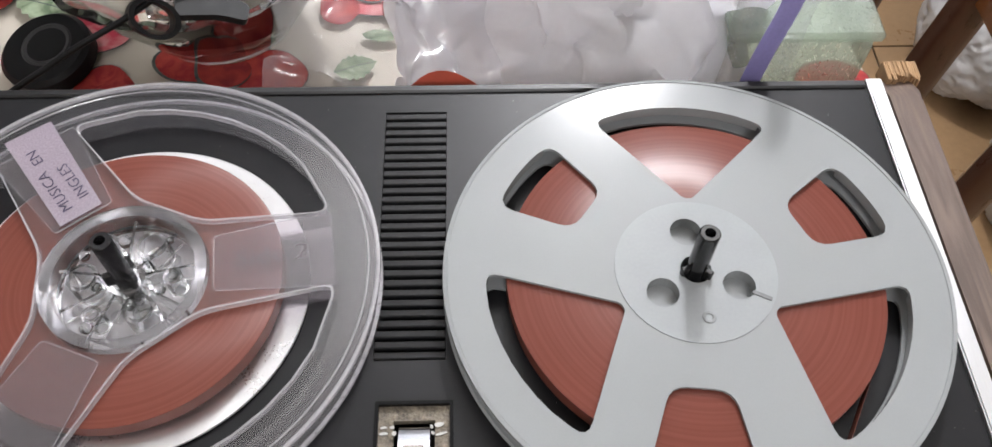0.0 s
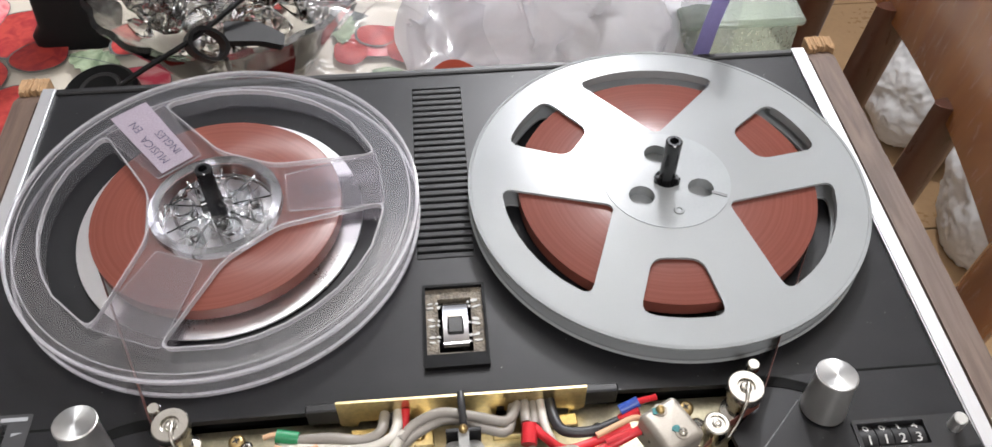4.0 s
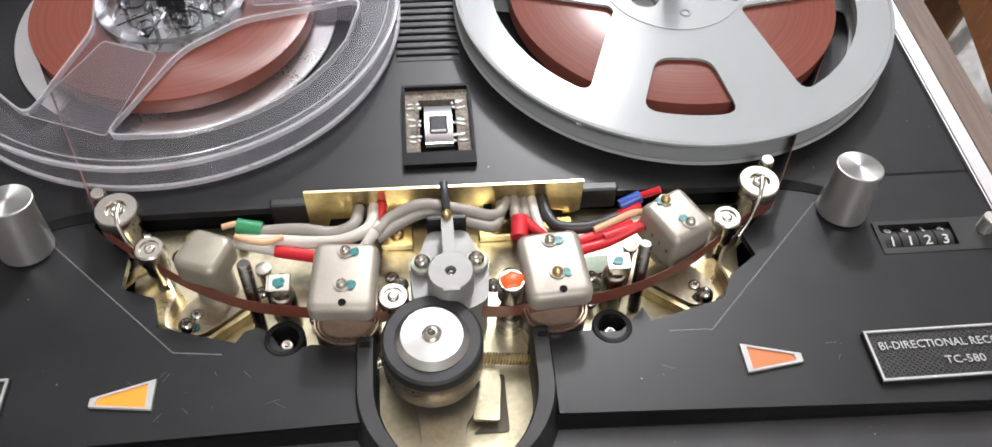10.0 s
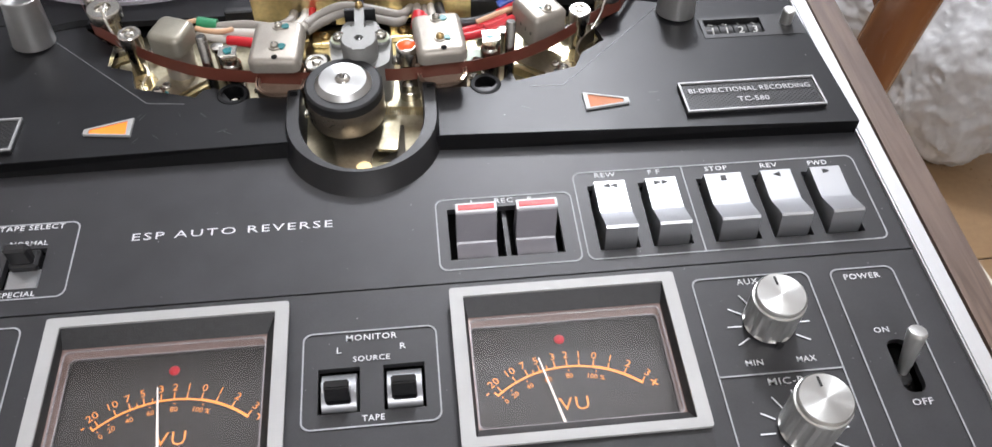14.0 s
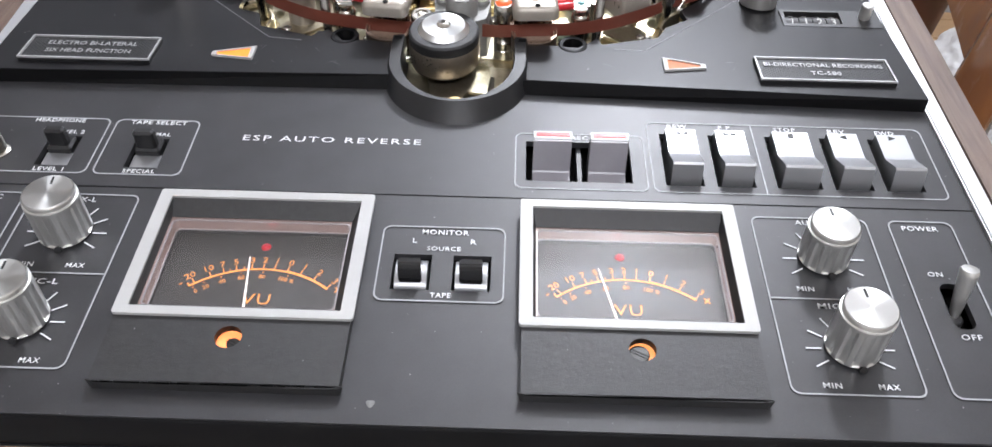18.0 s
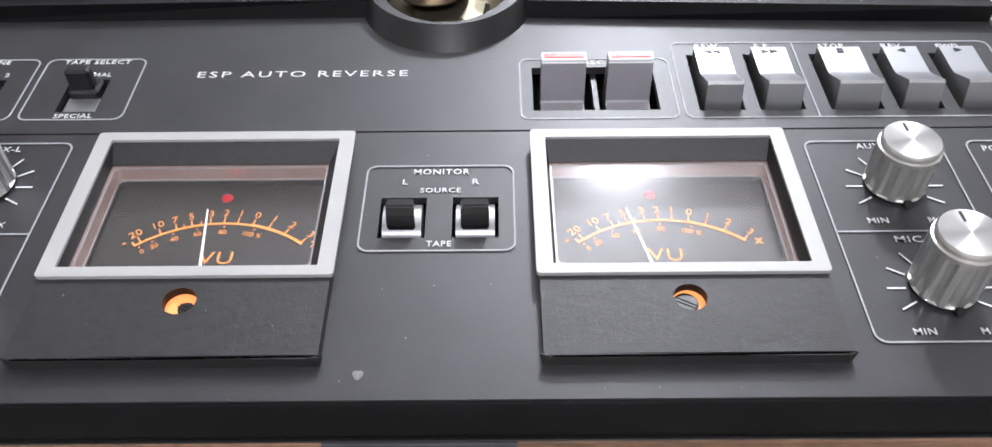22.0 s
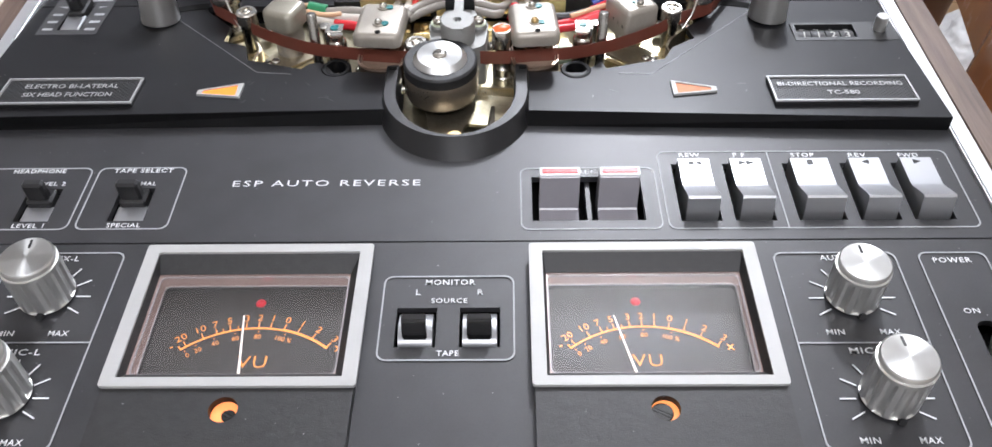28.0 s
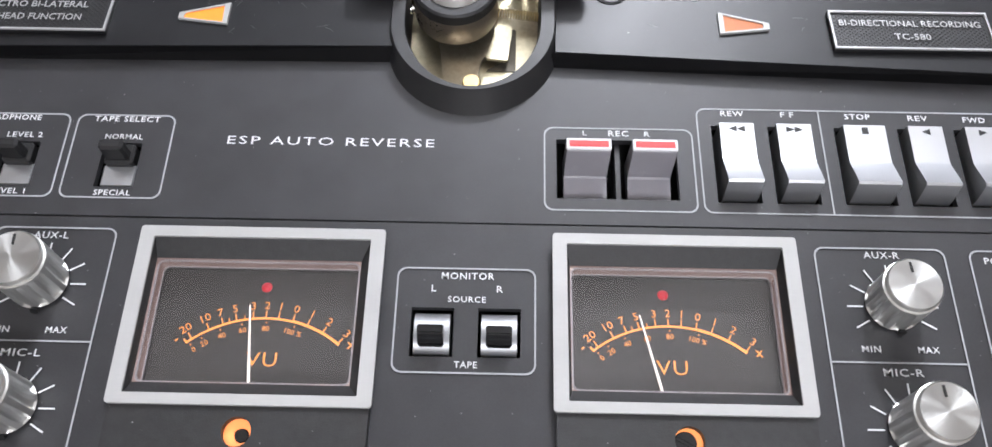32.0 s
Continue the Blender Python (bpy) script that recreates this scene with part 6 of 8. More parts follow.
def inner_head(cx, cy, rot, seed):
    m = pose(cx, cy, 0, 0, 0, rot)
    c = m @ Vector((0, 0.0004, 0))
    h, _ = can(c.x, c.y, rot, 0.0196, 0.0246, 0.9698, 0.9757, "dull nickel head cover with paint-locked screws")
    for k, yy in enumerate((0.0086, -0.0032)):
        p = m @ Vector((0.0, yy, 0))
        part("washer", lathe(B(), disc(0.0025, 0, 0.0004, 0.0001), seg=20), CAN, h, at=(p.x, p.y, 0.9757))
        screw(p.x, p.y, 0.9760, 0.0016, h, BRASS if k and cx > 0 else STEEL, 0.0017)
        daub(p.x + 0.0026, p.y - 0.0003, 0.9757, 0.0015, h, TEAL, "dab of teal locking paint", seed + k)
    p = m @ Vector((0.0006, -0.0092, 0))
    part("vent_hole", lathe(B(), disc(0.0012, 0, 0.0003), seg=16), MATT, h, "black disc standing in for a small shaded hole", at=(p.x, p.y, 0.97555))
    # body below the cover, and the bronze shield in front
    part("head_body", box(-0.0080, 0.0080, 0.0010, 0.0115, CH, 0.9692, 0.0008), STEEL, h, "steel head body", at=m)
    part("head_face", lathe(B(), [(0.0058, 0.9530), (0.0058, 0.9692)], seg=24), STEEL, h, at=m @ pose(0, 0.0035, 0))
    def pan(k):
        front = [(k * 0.0100 * math.sin(radians(t)), -0.0048 - k * 0.0098 * math.cos(radians(t)) ** 0.7) for t in (-84, -70, -52, -34, -17, 0, 17, 34, 52, 70, 84)]
        return fillet([(-0.0102 * k, 0.004)] + front + [(0.0102 * k, 0.004)], 0.0015, 3)
    part("shield", plate(B(), pan(1.0), [pan(0.95)], 0.9525, 0.9598), DARKBRONZE, h, "bronze magnetic shield, wall darkened for shade", 40, at=m)
    part("shield_rim", plate(B(), pan(1.0), [pan(0.945)], 0.9598, 0.9607), COPPER, h, "bright copper coloured rim", 40, at=m)
    part("inner_rim", plate(B(), pan(0.89), [pan(0.845)], 0.9572, 0.9603), COPPER, h, "inner copper coloured rim", 40, at=m)
    part("shield_tray", prism(B(), pan(0.94), 0.9555, 0.9574), TRAYTAN, h, "tan floor of the shield", 40, at=m)
    p = m @ Vector((0.0, -0.0116, 0))
    screw(p.x, p.y, 0.9574, 0.0013, h, COPPER, 0.0008)
    part("shield_wall", plate(B(), pan(1.0), [pan(0.90)], CH, 0.9530), STEEL, h, "dull steel side of the shield", 40, at=m)


inner_head(-0.0328, 0.1545, -4.5, 10)
inner_head(0.0303, 0.1545, 4.5, 20)
h1, m1 = can(-0.0753, 0.1681, -22, 0.0148, 0.0148, 0.9655, 0.9742, "dull putty-grey erase head cover", 0.0032, PUTTY)
part("head_base", lathe(B(), disc(0.0064, CH + 0.004, 0.9657, 0.0004), seg=32), CAN, h1, "round steel base", 40, at=m1)
h2, m2 = can(0.0728, 0.1736, 27, 0.0162, 0.0182, 0.9575, 0.9720, "nickel head cover with two paint-locked screws", 0.002)
part("head_base", lathe(B(), disc(0.0062, CH + 0.004, 0.9592, 0.0004), seg=32), STEEL, h2, "round steel base", 40, at=m2)
for k, (x, y) in enumerate(((0.0696, 0.1790), (0.0757, 0.1696))):
    part("washer", lathe(B(), disc(0.0025, 0, 0.0004, 0.0001), seg=20), CAN, h2, at=(x, y, 0.9720))
    screw(x, y, 0.9723, 0.0016, h2, STEEL if k else BRASS, 0.0018)
    daub(x - 0.0018, y - 0.0004 + 0.002 * k, 0.9720, 0.0015, h2, TEAL, "dab of teal locking paint", 40 + k)
for k, ch in enumerate("2920"):
    p = m2 @ Vector((-0.00815, 0.0048 - 0.0036 * k, 0))
    letters(ch, 0.0016, Matrix.Translation((p.x, p.y, 0.9640)) @ pose(0, 0, 0, 0, 0, 27 - 90) @ pose(0, 0, 0, 90, 0, 0), DARKINK, h2, 'black stamped figure "%s"' % ch)


def capstan():
    z = 0.9752
    body = B()
    prism(body, fillet([(-0.0140, 0.1655), (-0.0125, 0.1500), (-0.0060, 0.1462), (0.0040, 0.1462), (0.0100, 0.1495), (0.0115, 0.1655), (0.0080, 0.1675), (0.0050, 0.1760), (-0.0075, 0.1760), (-0.0100, 0.1675)], 0.0025), CH, 0.9660)
    c = part("capstan_housing", body, ZAMAK, deck, "grey die-cast capstan housing", 30)
    part("bearing_cap", lathe(B(), [(0, 0.9520), (0.0068, 0.9520), (0.0072, z - 0.0008), (0.0066, z), (0.0017, z), (0.0016, z - 0.0012), (0, z - 0.0012)], seg=40), ZAMAK, c, "round grey bearing cap", 40, at=(-0.0011, 0.1545, 0))
    part("shaft_end", lathe(B(), [(0, 0), (0.0013, 0), (0.0009, 0.0005), (0, 0.0007)], seg=20), mat("dark_chrome", (0.3, 0.3, 0.3), 0.1, 1.0, 0.05, 90, 900, 0.02, rvar=0.03), c, "dark shaft end", 50, at=(-0.0011, 0.1545, z - 0.0012))
    part("bearing_notch", box(-0.0036, 0.0014, 0.1474, 0.1487, z - 0.001, z + 0.0001), ZAMAK, c)
    bm = B()
    prism(bm, fillet([(-0.0030, 0.1600), (0.0008, 0.1600), (0.0008, 0.1770), (-0.0030, 0.1770)], 0.001), 0.966, 0.9725)
    part("arm", bm, ZAMAK, c, "grey cast arm", 40)
    for x in (-0.0095, 0.0072):
        part("lug", lathe(B(), disc(0.0036, 0.9560, 0.9682, 0.0006), seg=24), ZAMAK, c, "", 40, at=(x, 0.1622, 0))
        part("lug_cushion", lathe(B(), disc(0.0034, 0, 0.0005, 0.0001), seg=24), mat("pale_green_washer", (0.5, 0.55, 0.42), 0.4), c, at=(x, 0.1622, 0.9682))
        screw(x, 0.1622, 0.9687, 0.0025, c, STEEL, 0.0026)
    part("clamp_plate", box(-0.0075, 0.0052, 0.1775, 0.1790, 0.955, 0.9705, 0.0003), BLACK, c, "dark clamp plate")
    screw(-0.0011, 0.1772, 0.9725, 0.0016, c, BRASS, 0.0022)


capstan()


def pinch_roller():
    x, y = -0.0076, 0.1352
    r = part("pinch_roller", lathe(B(), [(0.0108, 0.9695), (0.0140, 0.9695), (0.0148, 0.9688), (0.0149, 0.9650), (0.0147, 0.9645), (0.0147, 0.9550), (0.0143, 0.9535), (0, 0.9535)], seg=72), RUBBER, deck, "black rubber pinch roller with an aluminium cap", 40, at=(x, y, 0))
    part("band", lathe(B(), [(0.0148, 0.9650), (0.01500, 0.9644), (0.01500, 0.9552), (0.0146, 0.9542)], seg=72), mat("worn_bronze_band", (0.36, 0.31, 0.25), 0.3, 0.85, 0.15, 60, 900, 0.05), r, "worn bronze band", 40, at=(x, y, 0))
    part("cap", lathe(B(), [(0.0109, 0.9690), (0.0109, 0.9697), (0.0090, 0.9718), (0.0024, 0.9718)], seg=72), KNOBTOP, r, "turned aluminium cap", 25, at=(x, y, 0))
    part("centre_screw", lathe(B(), [(0.0030, 0.9710), (0.0029, 0.9722), (0.0022, 0.9729), (0.0012, 0.9731), (0.0009, 0.9726), (0, 0.9724)], seg=28), STEEL, r, "steel centre screw", 40, at=(x, y, 0))
    bm = rbox(B(), -0.0010, 0.0010, -0.0002, 0.0002, 0.9726, 0.9731)
    rbox(bm, -0.0002, 0.0002, -0.0010, 0.0010, 0.9726, 0.9731)
    part("screw_slot", bm, DARKSLOT, r, at=(x, y, 0))
    # lever under the roller
    bm = B()
    prism(bm, fillet([(-0.0165, 0.1380), (0.0035, 0.1380), (0.0060, 0.1230), (0.0015, 0.1180), (-0.0010, 0.1020), (-0.0110, 0.1030), (-0.0130, 0.1200)], 0.002), CH + 0.001, CH + 0.0028)
    part("roller_lever", bm, HEADPLATE, deck, "dull steel roller lever")
    bm = B()
    prism(bm, fillet([(0.0030, 0.1180), (0.0110, 0.1170), (0.0125, 0.1300), (0.0100, 0.1440), (0.0060, 0.1440), (0.0060, 0.1290)], 0.001), CH + 0.0028, CH + 0.0042)
    part("roller_link", bm, CHASSIS, deck, "dull plated link")
    # dark slab on the plate paints the shadow of an opening
    part("chassis_slot", prism(B(), fillet([(0.0030, 0.1150), (0.0140, 0.1150), (0.0140, 0.1340), (0.0118, 0.1340), (0.0100, 0.1200)], 0.001), CH, CH + 0.0004), mat("slot_shade_steel", (0.10, 0.09, 0.07), 0.5, 0.6), deck, "patch painted dark for the shade in the chassis slot")
    part("stop_screw", lathe(B(), [(0, 0), (0.0040, 0), (0.0040, 0.0025), (0.0032, 0.0030), (0.0032, 0.0096), (0.0028, 0.0102), (0, 0.0102)], seg=40), BRASS, deck, "knurled brass stop", 40, at=(-0.0013, 0.1028, CH + 0.001))


pinch_roller()


def coil(x0, y0, x1, y1, z, r, turns, wire, material, label):
    a, b = Vector((x0, y0, z)), Vector((x1, y1, z))
    d = (b - a).normalized()
    s = d.cross(Vector((0, 0, 1)))
    pts = []
    n = turns * 10
    for k in range(n + 1):
        t = k / n
        w = 2 * math.pi * turns * t
        pts.append(a + (b - a) * t + s * r * math.cos(w) + Vector((0, 0, 1)) * r * math.sin(w))
    return part("spring", sweep(B(), pts, wire, 5), material, deck, label, 60)


coil(0.0065, 0.1372, 0.0245, 0.1352, 0.9520, 0.0017, 19, 0.00028, GOLD, "thin plated coil spring")
coil(-0.0265, 0.1370, -0.0205, 0.1385, 0.9525, 0.0016, 7, 0.00035, STEEL, "short steel coil spring")


def cup():
    """The black horseshoe wall round the pinch roller."""
    def horseshoe(R, yc, top, Ry=None):
        Ry = Ry or R
        return [(-R, top)] + [(R * math.cos(radians(180 + 180 * k / 28)), yc + Ry * math.sin(radians(180 + 180 * k / 28))) for k in range(29)] + [(R, top)]
    out, inn = horseshoe(0.0288, 0.1240, 0.1405), horseshoe(0.0232, 0.1250, 0.1405, 0.0274)
    foot = horseshoe(0.0302, 0.1192, 0.1405)
    bm = B()
    levels = [[bm.verts.new((x - 0.0013, y, z)) for x, y in loop] for loop, z in ((foot, Z0 - 0.001), (out, 0.9620), ([(x * 0.985, 0.1240 + (y - 0.1240) * 0.985) for x, y in out], 0.9627), ([(x * 1.03, 0.1250 + (y - 0.1250) * 1.02) for x, y in inn], 0.9627), (inn, 0.9610), (inn, CH - 0.001))]
    for a, b in zip(levels, levels[1:]):
        for i in range(len(a) - 1):
            bm.faces.new((a[i], a[i + 1], b[i + 1], b[i]))
    for i in (0, -1):
        bm.faces.new([lv[i] for lv in levels])
    c = part("roller_guard", bm, BLACK, deck, "black horseshoe guard round the pinch roller", 35)
    for x in (-0.0275, 0.0255):
        bm = box(x - 0.0022, x + 0.0022, 0.1385, 0.1420, 0.950, 0.9615, 0.0006)
        part("end_post", bm, BLACK, c, "", 30)
        part("end_slot", box(x - 0.0015, x + 0.0015, 0.1375, 0.1388, 0.9612, 0.9632), MATT, c)


cup()

# guide posts, pins and rollers
P1 = [(0, 0), (0.0032, 0), (0.0032, 0.012), (0.0048, 0.0125), (0.0048, 0.0150), (0.0043, 0.0156), (0.0030, 0.0156), (0.0029, 0.0150), (0, 0.0150)]
g = post("tape_guide", -0.0188, 0.1530, 0.9500, P1, STEEL, "steel tape guide")
screw(-0.0188, 0.1530, 0.9650, 0.0018, g, STEEL, 0.0009)
screw(-0.0165, 0.1600, 0.9600, 0.0024, deck, STEEL, 0.0022)
g = post("tape_guide", 0.0171, 0.1514, CH, [(0, 0), (0.0042, 0), (0.0042, 0.0040), (0.0038, 0.0044), (0.0042, 0.0048), (0.0042, 0.0085), (0.0036, 0.0092), (0.0030, 0.0105), (0.0030, 0.0185), (0.0042, 0.0190), (0.0042, 0.0262), (0.0038, 0.0268), (0, 0.0268)], STEEL, "steel tape guide with an orange painted top")
part("paint_dab", lathe(B(), [(0, 0.0012), (0.0014, 0.0010), (0.0026, 0.0006), (0.0033, 0), (0, 0)], seg=24, wob=lambda a, r, z: 1 + 0.12 * math.sin(2 * a + 1) + 0.08 * math.sin(5 * a)), ORANGEP, g, "orange locking paint", 60, at=(0.0171, 0.1514, CH + 0.0268))
screw(0.0125, 0.1590, 0.9580, 0.0023, deck, STEEL, 0.0024)
DARKST = mat("dark_ground_steel", (0.34, 0.33, 0.31), 0.25, 1.0, 0.08, 90, 900, 0.05)
for x, y, lx in ((-0.0618, 0.1560, 2), (0.0586, 0.1550, -2)):
    post("guide_pin", x, y, CH, [(0, 0), (0.0021, 0), (0.0021, 0.0278), (0.0017, 0.0284), (0, 0.0284)], DARKST, "slender ground steel pin", (-13, -lx), 20)
for s, x, y in ((-1, -0.0526, 0.1572), (1, 0.0509, 0.1580)):
    g = post("tape_guide", x, y, CH, [(0, 0), (0.0040, 0), (0.0040, 0.0165), (0.0036, 0.0178), (0.0030, 0.0184), (0.0030, 0.0205), (0, 0.0205)], STEEL, "steel guide with a folded spring clip")
    bm = box(x - 0.0034, x + 0.0034, y - 0.0028, y + 0.0034, 0.9690, 0.9698, 0.0003)
    rbox(bm, x + 0.0030 * s, x + 0.0038 * s, y - 0.0024, y + 0.0030, 0.9520, 0.9696) if s > 0 else rbox(bm, x - 0.0038, x - 0.0030, y - 0.0024, y + 0.0030, 0.9520, 0.9696)
    part("clip", bm, STEEL, g, "folded steel clip")
    daub(x, y, 0.9698, 0.0017, g, TEAL, "dab of teal locking paint", 60 + s)
    coil(x + s * 0.0062, y + 0.0086, x + s * 0.0062, y + 0.0087, 0.9530, 0.0018, 1, 0.0003, STEEL, "small steel spring")
    post("spring_post", x + s * 0.0062, y + 0.0090, CH, [(0, 0), (0.0017, 0), (0.0017, 0.0165), (0.0024, 0.0170), (0.0024, 0.0190), (0, 0.0195)], STEEL, "small steel screw post", seg=18)
for s, x, y in ((-1, -0.1060, 0.1898), (1, 0.1042, 0.1878)):
    r = post("tape_roller", x, y, 0.9470, [(0, 0), (0.0062, 0), (0.0062, 0.0030), (0.0040, 0.0040), (0.0040, 0.0100), (0.0052, 0.0104), (0.0052, 0.0162), (0.0066, 0.0166), (0.0069, 0.0172), (0.0069, 0.0212), (0.0064, 0.0218), (0.0034, 0.0218), (0.0030, 0.0205), (0, 0.0205)], STEEL, "turned steel tape roller", seg=48)
    screw(x, y, 0.9675, 0.0022, r, STEEL, 0.0014)
    part("tension_wire", sweep(B(), smooth_line([(x + 0.001, y + 0.001, 0.9692), (x - s * 0.0015, y - 0.006, 0.9690), (x - s * 0.004, y - 0.010, 0.962), (x - s * 0.008, y - 0.014, 0.957)], 6), 0.0007, 8), STEEL, r, "bent steel wire", 60)
    r = post("tape_guide", s * 0.0922 - 0.0018, 0.1750, 0.9460, [(0, 0), (0.0030, 0), (0.0030, 0.0090), (0.0038, 0.0095), (0.0038, 0.0150), (0.0046, 0.0155), (0.0046, 0.0205), (0.0041, 0.0210), (0.0030, 0.0210), (0.0029, 0.0203), (0, 0.0203)], STEEL, "steel tape guide with a slotted top", seg=36)
    screw(s * 0.0922 - 0.0018, 0.1750, 0.9662, 0.0017, r, STEEL, 0.0009)
    post("stop_pin", s * 0.1112 - 0.0018, 0.1968, 0.9500, [(0, 0), (0.0018, 0), (0.0018, 0.0150), (0.0024, 0.0156), (0.0024, 0.0185), (0.0020, 0.0190), (0, 0.0190)], STEEL, "small steel stop pin", seg=20)
for x, y in ((-0.0518, 0.1440), (0.0475, 0.1412)):
    p = part("screw_well", lathe(B(), [(0.0060, -0.004), (0.0062, 0.0002), (0.0058, 0.0006), (0.0044, 0.0004), (0.0040, -0.0045), (0, -0.0045)], seg=32), LIPBLACK, deck, "black rubbery screw well", 40, at=(x, y, zd(x, y)))
    screw(x, y, zd(x, y) - 0.0045, 0.0028, p, STEEL, 0.0016)


# ---- wires ----
def wire(pts, r, material, label):
    return part("cable", sweep(B(), smooth_line(pts, 7), r, 8), material, deck, label, 60)


ZW = 0.9600
wire([(-0.0660, 0.1838, ZW), (-0.0499, 0.1835, ZW + 0.001), (-0.0382, 0.1822, ZW), (-0.0315, 0.1850, ZW), (-0.0300, 0.1932, ZW - 0.002)], 0.0021, GREYW, "grey screened cable")
wire([(-0.0735, 0.1845, ZW + 0.003), (-0.0690, 0.1855, ZW + 0.003), (-0.0645, 0.1842, ZW + 0.002)], 0.0010, PEACH, "thin peach wire")
wire([(-0.0690, 0.1855, ZW + 0.002), (-0.0610, 0.1842, ZW + 0.001)], 0.0026, GREENW, "green insulating sleeve")
wire([(-0.0680, 0.1815, ZW), (-0.0560, 0.1800, ZW), (-0.0381, 0.1785, ZW), (-0.0284, 0.1810, ZW + 0.001), (-0.0255, 0.1860, ZW), (-0.0250, 0.1935, ZW - 0.002)], 0.0021, WHITE, "white cable")
wire([(-0.0690, 0.1800, ZW), (-0.0560, 0.1768, ZW - 0.001), (-0.0420, 0.1740, ZW - 0.001)], 0.0018, WHITE, "white cable")
wire([(-0.0565, 0.1768, ZW - 0.001), (-0.0427, 0.1735, ZW - 0.001), (-0.0330, 0.1725, ZW - 0.002)], 0.0021, REDW, "red insulating sleeve")
wire([(-0.0560, 0.1795, ZW - 0.003), (-0.0440, 0.1762, ZW - 0.003), (-0.0340, 0.1770, ZW - 0.003), (-0.0275, 0.1850, ZW - 0.003), (-0.0272, 0.1936, ZW - 0.003)], 0.0015, BLACKW, "black cable")
wire([(-0.0230, 0.1830, ZW - 0.002), (-0.0222, 0.1938, ZW - 0.001)], 0.0017, REDW, "red cable")
wire([(-0.0690, 0.1805, ZW + 0.003), (-0.0640, 0.1785, ZW + 0.003), (-0.0590, 0.1775, ZW + 0.003), (-0.0540, 0.1800, ZW + 0.002)], 0.0011, PEACH, "thin peach wire")
wire([(-0.0290, 0.1720, ZW), (-0.0270, 0.1765, ZW + 0.001), (-0.0225, 0.1830, ZW + 0.002)], 0.0020, WHITE, "white cable")
wire([(-0.0240, 0.1800, ZW + 0.002), (-0.0186, 0.1860, ZW + 0.002), (-0.0085, 0.1888, ZW + 0.004), (0.0053, 0.1862, ZW + 0.003), (0.0150, 0.1850, ZW + 0.001), (0.0200, 0.1932, ZW - 0.002)], 0.0020, GREYW, "grey screened cable")
wire([(-0.0240, 0.1785, ZW), (-0.0166, 0.1835, ZW + 0.001), (-0.0066, 0.1868, ZW + 0.002), (0.0070, 0.1825, ZW + 0.001), (0.0150, 0.1815, ZW), (0.0180, 0.1930, ZW - 0.003)], 0.0019, GREYW, "grey screened cable")
wire([(-0.0013, 0.1945, 0.9675), (-0.0012, 0.1900, 0.9680), (-0.0010, 0.1850, 0.9665), (-0.0010, 0.1800, 0.9640)], 0.0014, BLACKW, "black cable tie")
wire([(0.0225, 0.1770, ZW + 0.002), (0.0244, 0.1805, ZW + 0.003), (0.0283, 0.1768, ZW + 0.002), (0.0356, 0.1725, ZW), (0.0480, 0.1752, ZW), (0.0600, 0.1785, ZW + 0.002)], 0.0018, REDW, "red insulating sleeve")
wire([(0.0222, 0.1745, ZW + 0.002), (0.0232, 0.1820, ZW + 0.003)], 0.0030, REDW, "red insulating sleeve")
wire([(0.0411, 0.1695, ZW), (0.0515, 0.1725, ZW), (0.0630, 0.1765, ZW + 0.003)], 0.0018, REDW, "red insulating sleeve")
wire([(0.0470, 0.1760, ZW + 0.002), (0.0540, 0.1785, ZW + 0.003), (0.0611, 0.1808, ZW + 0.004), (0.0660, 0.1785, ZW + 0.006)], 0.0012, PEACH, "thin peach wire")
wire([(0.0500, 0.1735, ZW + 0.001), (0.0580, 0.1755, ZW + 0.002), (0.0650, 0.1760, ZW + 0.004)], 0.0016, REDW, "red insulating sleeve")
wire([(0.0320, 0.1935, ZW - 0.002), (0.0330, 0.1840, ZW), (0.0366, 0.1795, ZW), (0.0467, 0.1790, ZW), (0.0580, 0.1822, ZW + 0.001)], 0.0021, BLACKW, "black cable")
wire([(0.0565, 0.1820, ZW + 0.001), (0.0640, 0.1830, ZW + 0.004)], 0.0021, REDW, "red insulating sleeve")
wire([(0.0570, 0.1848, ZW + 0.003), (0.0640, 0.1868, ZW + 0.005)], 0.0022, BLUEW, "blue insulating sleeve")
wire([(0.0630, 0.1866, ZW + 0.005), (0.0700, 0.1860, ZW + 0.009)], 0.0012, REDW, "red wire")
wire([(0.0285, 0.1936, ZW - 0.002), (0.0288, 0.1840, ZW), (0.0302, 0.1780, ZW), (0.0330, 0.1735, ZW - 0.002)], 0.0017, WHITE, "white cable")
wire([(0.0225, 0.1936, ZW - 0.002), (0.0222, 0.1840, ZW)], 0.0020, GREYW, "grey screened cable")
wire([(0.0258, 0.1936, ZW - 0.003), (0.0252, 0.1830, ZW)], 0.0019, GREYW, "grey screened cable")
wire([(0.0232, 0.1760, ZW), (0.0240, 0.1700, ZW)], 0.0011, WHITE, "thin white wire")


